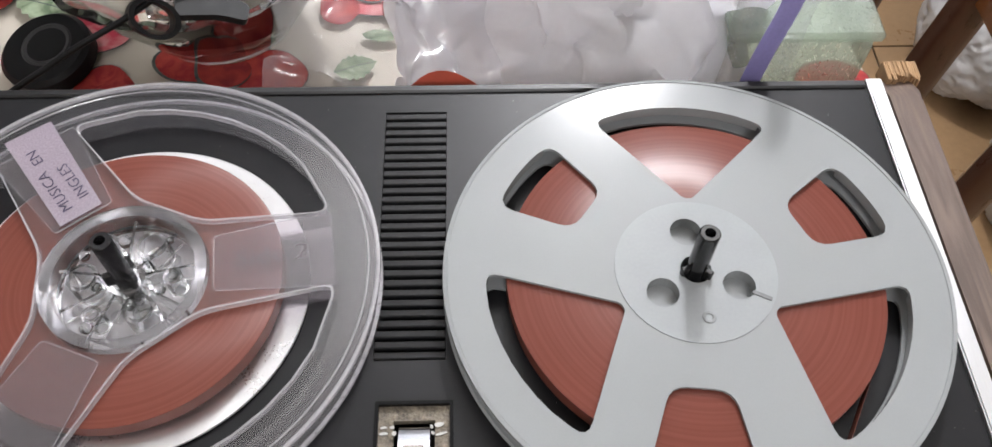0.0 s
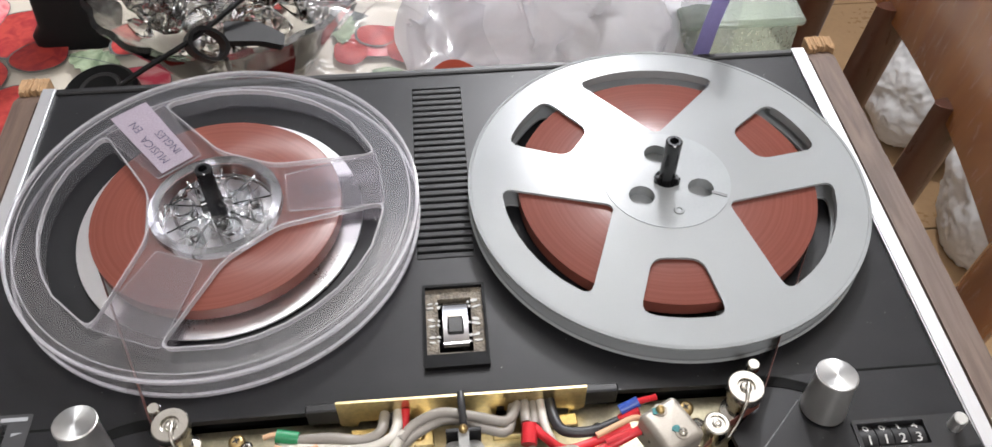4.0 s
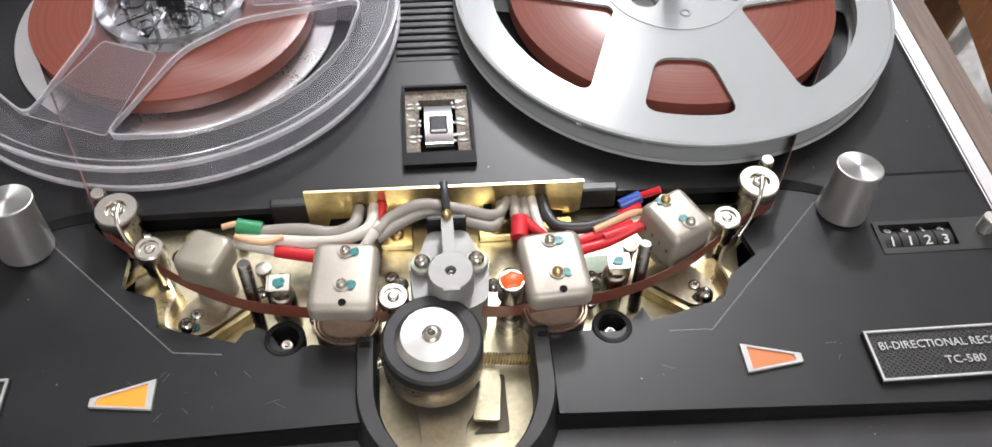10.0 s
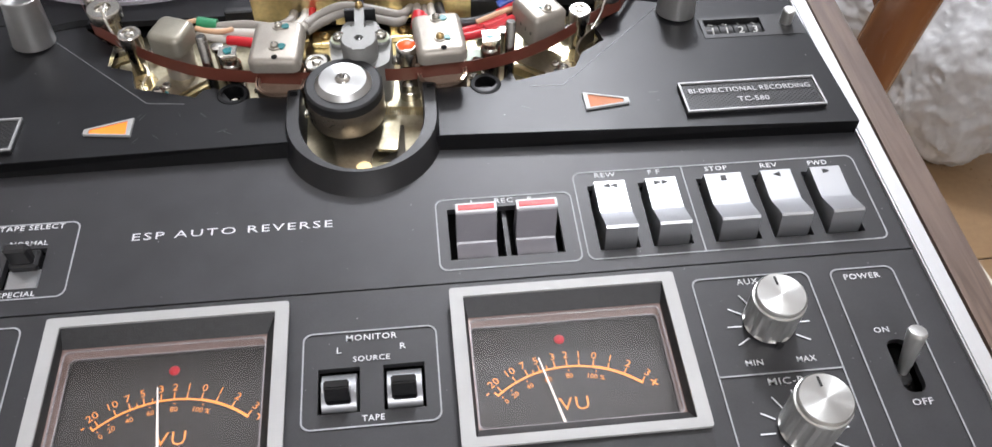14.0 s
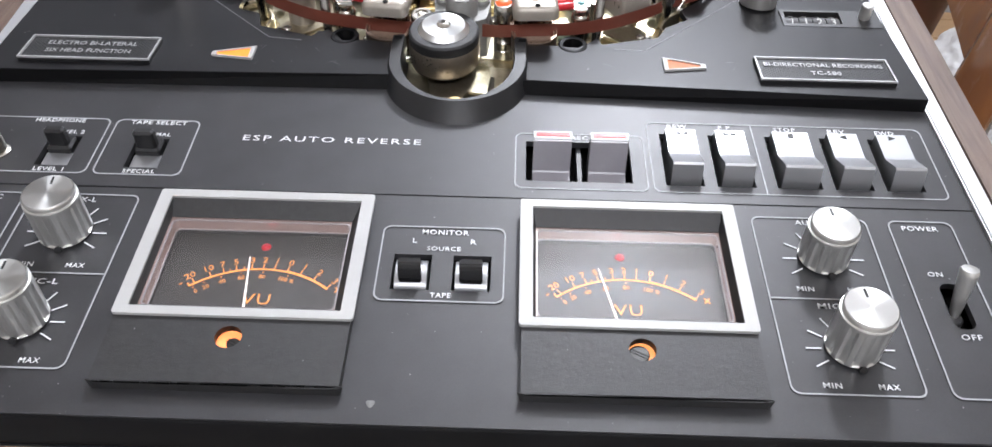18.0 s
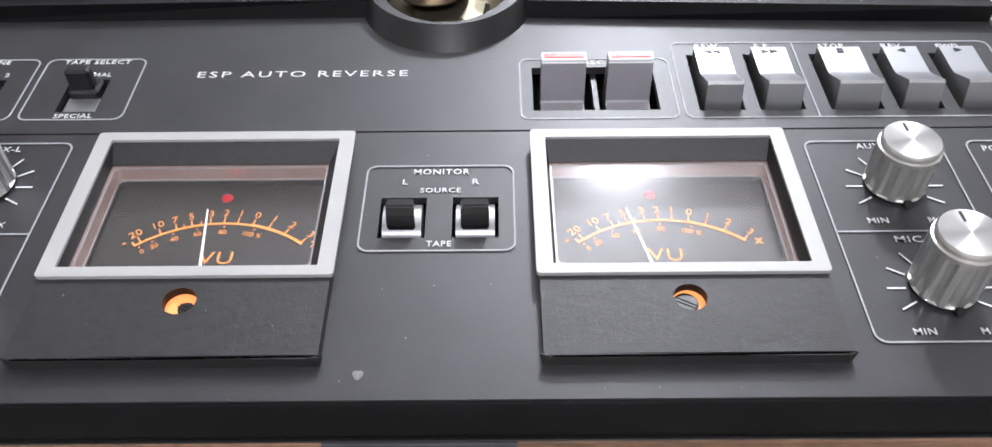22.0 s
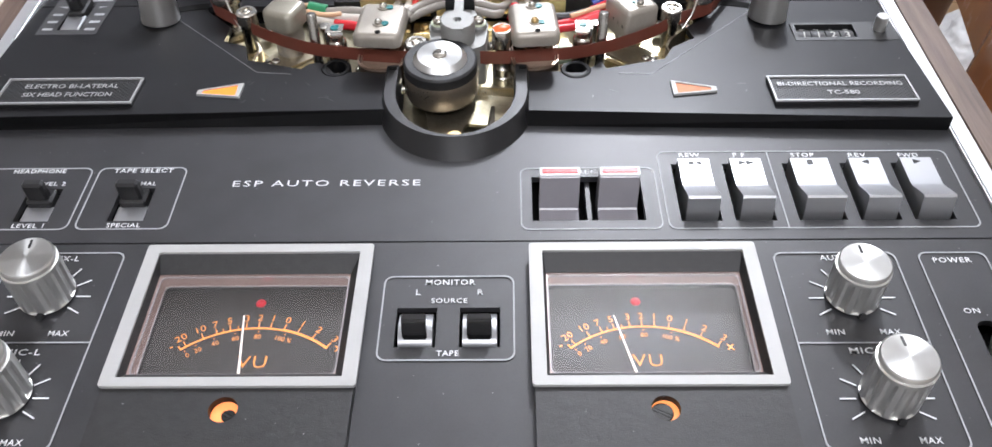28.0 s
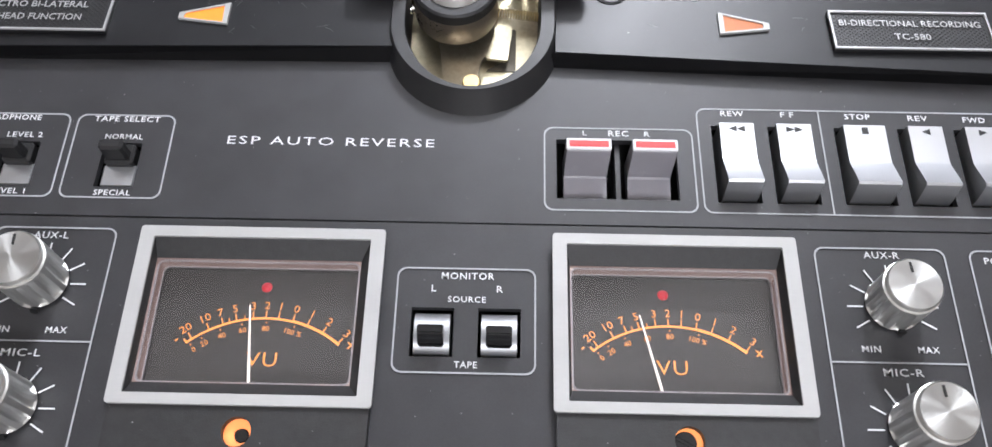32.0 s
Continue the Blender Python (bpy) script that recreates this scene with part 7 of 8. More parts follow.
# ---- the running tape ----
def ribbon():
    line = smooth_line([(-0.1120, 0.1880, 0), (-0.1009, 0.1792, 0), (-0.0834, 0.1665, 0), (-0.0640, 0.1571, 0), (-0.0453, 0.1530, 0), (-0.0300, 0.1508, 0), (-0.0185, 0.1498, 0), (-0.0076, 0.1502, 0), (0.0038, 0.1500, 0), (0.0160, 0.1492, 0), (0.0300, 0.1508, 0), (0.0447, 0.1520, 0), (0.0616, 0.1566, 0), (0.0792, 0.1655, 0), (0.0949, 0.1770, 0), (0.1100, 0.1855, 0)], 8)
    bm = B()
    rows = []
    for i, p in enumerate(line):
        d = (line[min(i + 1, len(line) - 1)] - line[max(i - 1, 0)]).normalized()
        s = Vector((-d.y, d.x, 0)) * 0.00006
        rows.append([bm.verts.new((p.x + o * s.x, p.y - 0.0012 + o * s.y, z)) for o, z in ((1, 0.9575), (1, 0.9638), (-1, 0.9638), (-1, 0.9575))])
    for a, b in zip(rows, rows[1:]):
        for k in range(4):
            bm.faces.new((a[k], a[(k + 1) % 4], b[(k + 1) % 4], b[k]))
    bm.faces.new(rows[0])
    bm.faces.new(rows[-1][::-1])
    e = tagged(part("recording_tape", bm, TAPE, None, "", 60), "thin brown recording tape threaded past the heads", "tape")
    # the runs out to the two reels
    for a, b in (((-0.1120, 0.1868), (-0.1490, 0.2680)), ((0.1100, 0.1843), (0.1560, 0.2650))):
        bm = B()
        q = [bm.verts.new((*p, z)) for p, z in ((a, 0.9575), (b, 0.9578), (b, 0.9640), (a, 0.9638))]
        q2 = [bm.verts.new((v.co.x + 0.00012, v.co.y, v.co.z)) for v in q]
        bm.faces.new(q)
        bm.faces.new(q2[::-1])
        for k in range(4):
            bm.faces.new((q[k], q[(k + 1) % 4], q2[(k + 1) % 4], q2[k]))
        part("tape_run", bm, TAPE, e)


ribbon()

# ---- headphone plug and microphone jack ----
def jack_socket(x, y):
    s = part("jack_socket", lathe(B(), [(0.0019, 0), (0.0046, 0), (0.0046, 0.0008), (0.0038, 0.0014), (0.0022, 0.0014), (0.0019, 0.0006), (0.0019, 0)], seg=32), STEEL, deck, "nickel jack socket", 40, at=(x, y, Z0))
    part("bore", lathe(B(), disc(0.0020, 0, 0.0003), seg=20), MATT, s, at=(x, y, Z0 + 0.0001))


jack_socket(-0.1726, 0.0668)
jack_socket(-0.1730, 0.0235)


def headphone_plug():
    x, y = -0.1726, 0.0668
    e = thing("headphone_plug", "black headphone plug with a gold collar in its socket", "plug", (x, y, Z0 + 0.0014))
    m = pose(x, y, Z0, -4, -6, 0)
    part("shank", lathe(B(), [(0, 0.0014), (0.0036, 0.0014), (0.0040, 0.0030), (0.0040, 0.0090), (0.0036, 0.0098), (0, 0.0098)], seg=32), STEEL, e, "nickel adapter", 40, at=m)
    part("collar", lathe(B(), disc(0.0039, 0.0098, 0.0135, 0.0004), seg=32), BRASS, e, "gold collar", 40, at=m)
    part("grip", lathe(B(), [(0, 0.0135), (0.0052, 0.0135), (0.0058, 0.0150), (0.0056, 0.0300), (0.0048, 0.0345), (0, 0.0350)], seg=32), RUBBER, e, "black moulded grip", 40, at=m)
    a = m @ Vector((0, 0, 0.0320))
    part("cable", sweep(B(), smooth_line([a, a + Vector((-0.008, 0.001, 0.004)), a + Vector((-0.030, 0.006, -0.004)), (-0.245, 0.085, 0.955), (-0.285, 0.100, 0.860), (-0.330, 0.100, TABLE + 0.002), (-0.420, 0.160, TABLE + 0.002)], 8), 0.0021, 10), BLACKW, e, "black cable", 60)


headphone_plug()


# ---- table and printed cloth ----
def leaf(cx, cy, length, width, rot, teeth=7):
    """A toothed leaf outline."""
    up, dn = [], []
    for k in range(teeth * 2 + 1):
        t = k / (teeth * 2)
        w = width * math.sin(math.pi * min(1, t * 1.02 + 0.02)) ** 0.8 * (1.0 if k % 2 == 0 else 0.78)
        up.append((length * t, w / 2))
        dn.append((length * t, -w / 2))
    pts = up + dn[::-1][1:-1]
    c, s = math.cos(radians(rot)), math.sin(radians(rot))
    return [(cx + c * x - s * y, cy + s * x + c * y) for x, y in pts]


def vine(pts, w):
    line = smooth_line([(x, y, 0) for x, y in pts], 6)
    up, dn = [], []
    for i, p in enumerate(line):
        d = (line[min(i + 1, len(line) - 1)] - line[max(i - 1, 0)]).normalized()
        up.append((p.x - d.y * w / 2, p.y + d.x * w / 2))
        dn.append((p.x + d.y * w / 2, p.y - d.x * w / 2))
    return up + dn[::-1]


def painted(name, a, b, scale=60.0, rough=0.75):
    """Watercolour-like print: two hues mixed in streaks."""
    m = mat(name, a, rough, 0, 0.1, 40, 900, 0.2, coord="World")
    nt = m.node_tree
    n, l = nt.nodes, nt.links
    nz, rp = n.new("ShaderNodeTexNoise"), n.new("ShaderNodeValToRGB")
    nz.inputs["Scale"].default_value, nz.inputs["Detail"].default_value, nz.inputs["Distortion"].default_value = scale, 6, 1.0
    mp = next(k for k in n if k.type == "MAPPING")
    l.new(mp.outputs[0], nz.inputs["Vector"])
    e = rp.color_ramp.elements
    e[0].position, e[1].position, e[0].color, e[1].color = 0.38, 0.62, (*a, 1), (*b, 1)
    l.new(nz.outputs["Fac"], rp.inputs[0])
    l.new(rp.outputs[0], bsdf(m).inputs["Base Color"])
    return m


PRINT_RED = painted("print_red_fruit", (0.30, 0.013, 0.017), (0.45, 0.045, 0.032), 90)
PRINT_ORANGE = painted("print_orange_fruit", (0.40, 0.016, 0.012), (0.60, 0.13, 0.05), 110)
PRINT_GREEN = painted("print_green_leaf", (0.11, 0.16, 0.09), (0.33, 0.40, 0.27), 60)
PRINT_WINE = painted("print_wine_stroke", (0.22, 0.010, 0.012), (0.36, 0.03, 0.02), 80)
PRINT_PALE = painted("print_pale_leaf", (0.36, 0.40, 0.30), (0.50, 0.50, 0.40), 50)
PRINT_DARK = painted("print_dark_edge", (0.05, 0.06, 0.06), (0.12, 0.14, 0.13), 60)
PRINT_BLUE = painted("print_blue_wash", (0.42, 0.47, 0.52), (0.52, 0.54, 0.55), 40)
PRINT_TAN = painted("print_tan_wash", (0.60, 0.47, 0.30), (0.66, 0.57, 0.44), 30)
PRINT_PINK = painted("print_pink_flower", (0.60, 0.05, 0.09), (0.70, 0.30, 0.30), 50)


def edge(y):
    """The side of the table runs a little askew to the deck."""
    return 0.285 - 0.125 * (y - 0.55)


def table():
    CLOTH = painted("cream_printed_cloth", (0.62, 0.575, 0.49), (0.52, 0.475, 0.40), 9)
    t = thing("dining_table", "dark wooden dining table covered by a printed cloth", "table", (-0.2, 0.35, FLOOR))
    part("tabletop", prism(B(), [(-0.85, -0.30), (edge(-0.30) - 0.01, -0.30), (edge(0.95) - 0.01, 0.95), (-0.85, 0.95)], TABLE - 0.034, TABLE - 0.004), DARKWOOD, t)
    for x in (-0.80, 0.20):
        for y in (-0.25, 0.90):
            part("leg", box(x - 0.03, x + 0.03, y - 0.03, y + 0.03, FLOOR, TABLE - 0.034, 0.004), DARKWOOD, t)
    bm = prism(B(), [(-0.86, -0.31), (edge(-0.31), -0.31), (edge(0.96), 0.96), (-0.86, 0.96)], TABLE - 0.004, TABLE - 0.0005)
    rng = random.Random(5)
    c = tagged(part("tablecloth", bm, CLOTH), "cream tablecloth printed with red fruit and green leaves", "tablecloth")
    # hanging edge beside the chair, softly folded
    bm = B()
    n = 60
    top, low = [], []
    for k in range(n + 1):
        y = -0.31 + 1.27 * k / n
        w = 0.010 * math.sin(k * 0.9) + 0.006 * math.sin(k * 2.3 + 1)
        top.append(bm.verts.new((edge(y) - 0.0005, y, TABLE - 0.001)))
        low.append(bm.verts.new((edge(y) + 0.007 + w, y, TABLE - 0.17)))
    for k in range(n):
        bm.faces.new((top[k], top[k + 1], low[k + 1], low[k]))
    part("hanging_edge", bm, CLOTH, c, "hanging folded edge", 60)
    k = [0]

    def put(pts, material, label):
        k[0] += 1
        z = TABLE - 0.0004 + 0.00003 * k[0]
        part("print", prism(B(), pts, z, z + 0.0001), material, c, label)
    rng = random.Random(17)
    for i in range(90):
        if i % 3 == 0:
            x, y = rng.uniform(0.222, 0.315), rng.uniform(-0.05, 0.28)
        else:
            x, y = rng.uniform(-0.24, 0.30), rng.uniform(-0.13, -0.055)
        a, le = rng.uniform(0, 6.28), rng.uniform(0.006, 0.022)
        put(vine([(x, y), (x + le * 0.5 * math.cos(a), y + le * 0.5 * math.sin(a) + rng.uniform(-0.003, 0.003)), (x + le * math.cos(a + 0.5), y + le * math.sin(a + 0.5))], rng.uniform(0.0004, 0.0016)), (PRINT_TAN, PRINT_PALE, PRINT_TAN, PRINT_BLUE)[i % 4], "faint printed brush stroke")
    F = [(-0.1115, -0.0590, 0.0165, 0.0200, -20, PRINT_RED), (0.2290, -0.0630, 0.031, 0.0205, -38, PRINT_ORANGE), (-0.2150, -0.055, 0.020, 0.018, 10, PRINT_ORANGE), (-0.095, -0.110, 0.020, 0.016, 20, PRINT_RED), (0.318, 0.055, 0.030, 0.010, -50, PRINT_ORANGE), (0.300, 0.080, 0.012, 0.009, 0, PRINT_ORANGE), (0.312, 0.100, 0.010, 0.007, 20, PRINT_RED),
         (-0.30, 0.10, 0.03, 0.026, 20, PRINT_RED), (-0.36, 0.30, 0.032, 0.03, 40, PRINT_RED), (-0.28, 0.22, 0.02, 0.03, 0, PRINT_PINK), (0.258, 0.535, 0.026, 0.018, 20, PRINT_RED), (-0.165, 0.560, 0.028, 0.02, 0, PRINT_RED), (-0.118, 0.545, 0.026, 0.024, 30, PRINT_RED), (-0.245, 0.585, 0.03, 0.02, 10, PRINT_PINK), (-0.27, 0.50, 0.03, 0.022, -30, PRINT_PINK), (-0.33, 0.56, 0.03, 0.03, 0, PRINT_RED), (0.27, 0.46, 0.02, 0.016, 0, PRINT_PINK), (-0.26, 0.40, 0.022, 0.03, 0, PRINT_RED), (-0.05, 0.62, 0.03, 0.02, 0, PRINT_PINK), (-0.350, 0.655, 0.034, 0.030, 15, PRINT_RED), (-0.375, 0.600, 0.030, 0.030, 50, PRINT_RED), (-0.325, 0.625, 0.022, 0.020, 0, PRINT_WINE), (-0.395, 0.680, 0.030, 0.030, 20, PRINT_PINK), (-0.360, 0.375, 0.034, 0.040, 10, PRINT_RED), (-0.320, 0.420, 0.030, 0.030, 10, PRINT_WINE)]
    for i, (x, y, rx, ry, rot, m) in enumerate(F):
        put(blob(x, y, rx * 1.05, ry * 1.05, rot, seed=i), PRINT_DARK, "dark painted edge of a fruit")
        put(blob(x + rx * 0.03, y + ry * 0.02, rx, ry, rot, seed=i), m, "printed red fruit")
    rng = random.Random(31)
    for i in range(16):
        x, y, r = rng.uniform(-0.34, 0.02), rng.uniform(0.43, 0.70), rng.uniform(0.014, 0.026)
        put(blob(x, y, r * 1.06, r * 0.9, 40 * i, seed=60 + i), PRINT_DARK if i % 3 else PRINT_WINE, "dark painted edge of a fruit")
        put(blob(x + 0.001, y + 0.001, r, r * 0.84, 40 * i, seed=60 + i), PRINT_RED if i % 4 else PRINT_WINE, "printed red fruit")
    for i in range(14):
        put(leaf(rng.uniform(-0.34, 0.02), rng.uniform(0.43, 0.70), rng.uniform(0.025, 0.05), rng.uniform(0.012, 0.024), rng.uniform(0, 360)), PRINT_GREEN if i % 2 else PRINT_DARK, "printed green leaf")
    L = [(-0.073, -0.052, 0.050, 0.026, -28), (-0.070, -0.066, 0.058, 0.022, -22), (-0.085, -0.086, 0.03, 0.012, 40), (-0.060, -0.092, 0.034, 0.014, 60), (0.094, -0.050, 0.030, 0.022, -95), (0.080, -0.052, 0.034, 0.016, -110), (0.106, -0.060, 0.040, 0.026, -15), (0.100, -0.085, 0.040, 0.024, -40), (0.066, -0.088, 0.036, 0.020, -150), (0.112, -0.086, 0.034, 0.020, 10), (0.030, -0.055, 0.018, 0.008, -40), (0.045, -0.075, 0.030, 0.014, -120), (0.130, -0.056, 0.018, 0.012, -60),
         (-0.33, 0.16, 0.06, 0.03, 60), (-0.30, 0.34, 0.05, 0.03, 120), (-0.205, 0.585, 0.04, 0.02, 20), (-0.072, 0.545, 0.03, 0.024, 20), (0.28, 0.50, 0.03, 0.02, 90), (-0.30, 0.62, 0.05, 0.03, -20), (-0.16, 0.62, 0.04, 0.02, 100)]
    for i, (x, y, le, wd, rot) in enumerate(L):
        put(leaf(x, y, le, wd, rot), PRINT_GREEN, "printed green leaf")
        c2, s2 = math.cos(radians(rot)), math.sin(radians(rot))
        put(vine([(x, y), (x + c2 * le * 0.5 - s2 * 0.001, y + s2 * le * 0.5 + c2 * 0.001), (x + c2 * le * 0.95, y + s2 * le * 0.95)], 0.0009), PRINT_DARK, "printed leaf vein")
    for pts in ([(-0.094, -0.085), (-0.085, -0.070), (-0.060, -0.072), (-0.035, -0.080)], [(0.060, -0.090), (0.075, -0.072), (0.092, -0.055)], [(0.055, -0.062), (0.061, -0.068), (0.057, -0.074), (0.052, -0.070), (0.056, -0.064)], [(0.250, 0.020), (0.270, 0.010), (0.300, 0.022)], [(0.120, -0.075), (0.135, -0.085), (0.150, -0.080)], [(0.235, -0.020), (0.260, -0.015), (0.275, 0.005)]):
        put(vine(pts, 0.0014), PRINT_GREEN, "printed curling stem")
    # highlights on the fruit, pale half of each leaf, and faint brush strokes over the cloth
    for i, (x, y, rx, ry, rot, m) in enumerate(F[:7]):
        c2, s2 = math.cos(radians(rot)), math.sin(radians(rot))
        for u, v, a, b in ((-0.35, 0.35, 0.22, 0.10), (0.25, 0.45, 0.16, 0.07), (0.1, -0.4, 0.30, 0.06), (-0.1, 0.05, 0.34, 0.05)):
            px, py = u * rx, v * ry
            put(blob(x + c2 * px - s2 * py, y + s2 * px + c2 * py, a * rx, b * ry, rot + 8, n=16, wob=0.15, seed=200 + i), PRINT_ORANGE if b > 0.06 else PRINT_WINE, "brush stroke on a fruit")
    for i, (x, y, le, wd, rot) in enumerate(L[:13]):
        c2, s2 = math.cos(radians(rot)), math.sin(radians(rot))
        put(leaf(x - s2 * wd * 0.16 + c2 * le * 0.12, y + c2 * wd * 0.16 + s2 * le * 0.12, le * 0.72, wd * 0.34, rot + 4, 6), PRINT_PALE, "pale half of a leaf")
        for q in (0.3, 0.5, 0.7):
            for sd in (-1, 1):
                bx, by = x + c2 * le * q, y + s2 * le * q
                ang = radians(rot + sd * 42)
                put(vine([(bx, by), (bx + math.cos(ang) * wd * 0.22, by + math.sin(ang) * wd * 0.22), (bx + math.cos(ang) * wd * 0.4, by + math.sin(ang) * wd * 0.42)], 0.0006), PRINT_DARK, "printed leaf vein")
    rng = random.Random(23)
    for i in range(10):
        x, y = rng.uniform(-0.20, 0.20), rng.uniform(-0.125, -0.053)
        put(leaf(x, y, rng.uniform(0.010, 0.026), rng.uniform(0.004, 0.010), rng.uniform(0, 360), 4), PRINT_GREEN if i % 3 == 0 else PRINT_PALE, "small printed leaf")
    put(blob(0.170, -0.066, 0.016, 0.007, -10, seed=31), PRINT_BLUE, "pale blue wash of the print")
    put(blob(0.150, -0.083, 0.020, 0.006, 5, seed=32), PRINT_TAN, "tan wash of the print")


table()


def deck_wear():
    """Dust specks and short scratches on the reel deck."""
    rng = random.Random(77)
    bm = B()
    for k in range(420):
        x, y = rng.uniform(-0.194, 0.186), rng.uniform(0.1165, 0.385)
        r = 0.00008 + 0.00022 * rng.random() ** 3
        if 0.1165 < y < 0.200 and abs(x) < 0.120 and not (y < 0.135 and abs(x) > 0.036):
            continue
        if -0.022 < x < 0.014 and 0.215 < y < 0.385 or x > 0.12 and 0.112 < y < 0.136 or x < -0.12 and 0.112 < y < 0.138 or abs(x) > 0.14 and 0.160 < y < 0.215:
            continue
        bmesh.ops.create_icosphere(bm, subdivisions=1, radius=r, matrix=Matrix.LocRotScale((x, y, zd(x, y)), None, (1, 1, 0.6)))
    tagged(part("dust", bm, mat("pale_deck_dust", (0.26, 0.26, 0.25), 0.9, 0, 0.1, 300, 900, 0.1), deck, "specks of pale dust"), kind="stuff")
    grey = mat("fine_scratch", (0.10, 0.10, 0.10), 0.5, 0, 0.1, 300, 900, 0.05)
    for k in range(16):
        x, y = rng.choice((-1, 1)) * rng.uniform(0.045, 0.118), rng.uniform(0.119, 0.136)
        tilt = math.degrees(math.atan(SLOPE))
        part("scratch", box(-rng.uniform(0.0008, 0.003), rng.uniform(0.0008, 0.003), -0.00006, 0.00006, -0.00002, 0.00004), grey, deck, at=pose(x, y, zd(x, y), tilt, 0, rng.uniform(-70, 70)))


deck_wear()

# ---- things behind the deck ----
def crumpled(nx, ny, shape, seed, amp, scale=18.0):
    """A creased sheet: shape(u, v) gives the place, noise the creases."""
    bm = B()
    rows = []
    for i in range(nx + 1):
        row = []
        for j in range(ny + 1):
            p = Vector(shape(i / nx, j / ny))
            q = p * scale + Vector((seed, seed * 2.3, 0))
            d = noise.noise_vector(q) * amp + noise.noise_vector(q * 2.7) * amp * 0.4
            ridge = (0.5 - abs(noise.noise(q * 1.3 + Vector((9, 0, 0))))) * amp * 0.8
            row.append(bm.verts.new(p + d + Vector((0, -ridge, ridge * 0.3))))
        rows.append(row)
    for a, b in zip(rows, rows[1:]):
        for j in range(ny):
            bm.faces.new((a[j], a[j + 1], b[j + 1], b[j]))
    return bm


def white_bag():
    def shape(u, v):
        x = -0.020 + 0.155 * u
        y = 0.412 + 0.020 * math.sin(u * 5.0) + 0.030 * v
        top = 1.030 - 0.15 * max(0, 0.36 - u) / 0.36
        return (x + 0.030 * v * (u - 0.2), y + 0.05 * v * v, TABLE + 0.001 + (top - TABLE) * v)

    def back(u, v):
        a = shape(u, v)
        return (a[0], a[1] + 0.05 + 0.01 * math.sin(u * 7), a[2])
    e = thing("white_plastic_bag", "crumpled white plastic bag standing behind the deck", "bag", (0.06, 0.45, TABLE))
    part("front_sheet", crumpled(70, 70, shape, 1.7, 0.014, 34.0), BAGSHEET, e, "creased white plastic", 60)
    part("back_sheet", crumpled(30, 30, back, 5.1, 0.010), BAGSHEET, e, "creased white plastic", 60)
    part("printed_patch", crumpled(10, 10, lambda u, v: (-0.014 + 0.036 * u, 0.403 + 0.006 * u, 0.918 + (0.010 + 0.024 * math.sin(2.6 * u + 0.25)) * v), 1.7, 0.003), mat("orange_bag_print", (0.80, 0.16, 0.10), 0.4, 0, 0.08, 40, 600, 0.1), e, "orange printed patch", 60)
    bm = box(0, 0.020, 0, 0.0004, 0, 0.006)
    part("printed_mark", bm, mat("blue_bag_print", (0.05, 0.15, 0.5), 0.4), e, "blue printed mark", at=pose(0.073, 0.428, 0.985, 30, -25, 0))


white_bag()


def zip_bag():
    e = thing("plastic_box", "greenish clear plastic box with a purple zip bag over it", "box", (0.165, 0.45, TABLE))
    GREENBOX = clear("green_clear_plastic", (0.80, 0.86, 0.80), (0.55, 0.62, 0.54), 0.35, gloss_rough=0.15)
    bm = box(0.138, 0.205, 0.425, 0.520, TABLE, 0.945, 0.004, 2)
    part("body", bm, GREENBOX, e, "greenish clear plastic", 40)
    part("lid", box(0.136, 0.207, 0.423, 0.522, 0.945, 0.951, 0.002), GREENBOX, e, "greenish clear lid", 40)
    part("bag_sheet", crumpled(16, 24, lambda u, v: (0.126 + 0.034 * u, 0.402 + 0.012 * math.sin(3 * u), 0.86 + 0.15 * v), 3.3, 0.004), BAG, e, "thin clear bag", 60)
    part("zip", sweep(B(), smooth_line([(0.138, 0.399, 0.93), (0.141, 0.398, 0.965), (0.146, 0.400, 1.0), (0.143, 0.408, 1.03)], 6), 0.0018, 8, (0.0045, 0.0008)), mat("purple_zip", (0.30, 0.27, 0.55), 0.35), e, "purple zip strip", 60)


zip_bag()


def clear_bag():
    e = thing("clear_plastic_bag", "crumpled clear plastic bag lying behind the deck", "bag", (-0.03, 0.45, TABLE))
    part("sheet", crumpled(40, 30, lambda u, v: (-0.075 + 0.10 * u, 0.405 + 0.12 * v, 0.925 + 0.03 * math.sin(3 * v) - 0.02 * u), 8.8, 0.012, 26), BAG, e, "creased clear plastic", 60)
    part("side", crumpled(30, 20, lambda u, v: (-0.075 + 0.10 * u, 0.405 + 0.004 * math.sin(9 * u), TABLE + 0.001 + (0.925 - TABLE) * v - 0.02 * u * v), 8.8, 0.004, 26), BAG, e, "creased clear plastic", 60)


clear_bag()


CUTGLASS = bpy.data.materials.new("cut_crystal_glass")
CUTGLASS.use_nodes = True
for socket, value in (("Base Color", (0.93, 0.93, 0.92, 1)), ("Roughness", 0.03), ("IOR", 1.52), ("Transmission Weight", 1.0)):
    bsdf(CUTGLASS).inputs[socket].default_value = value


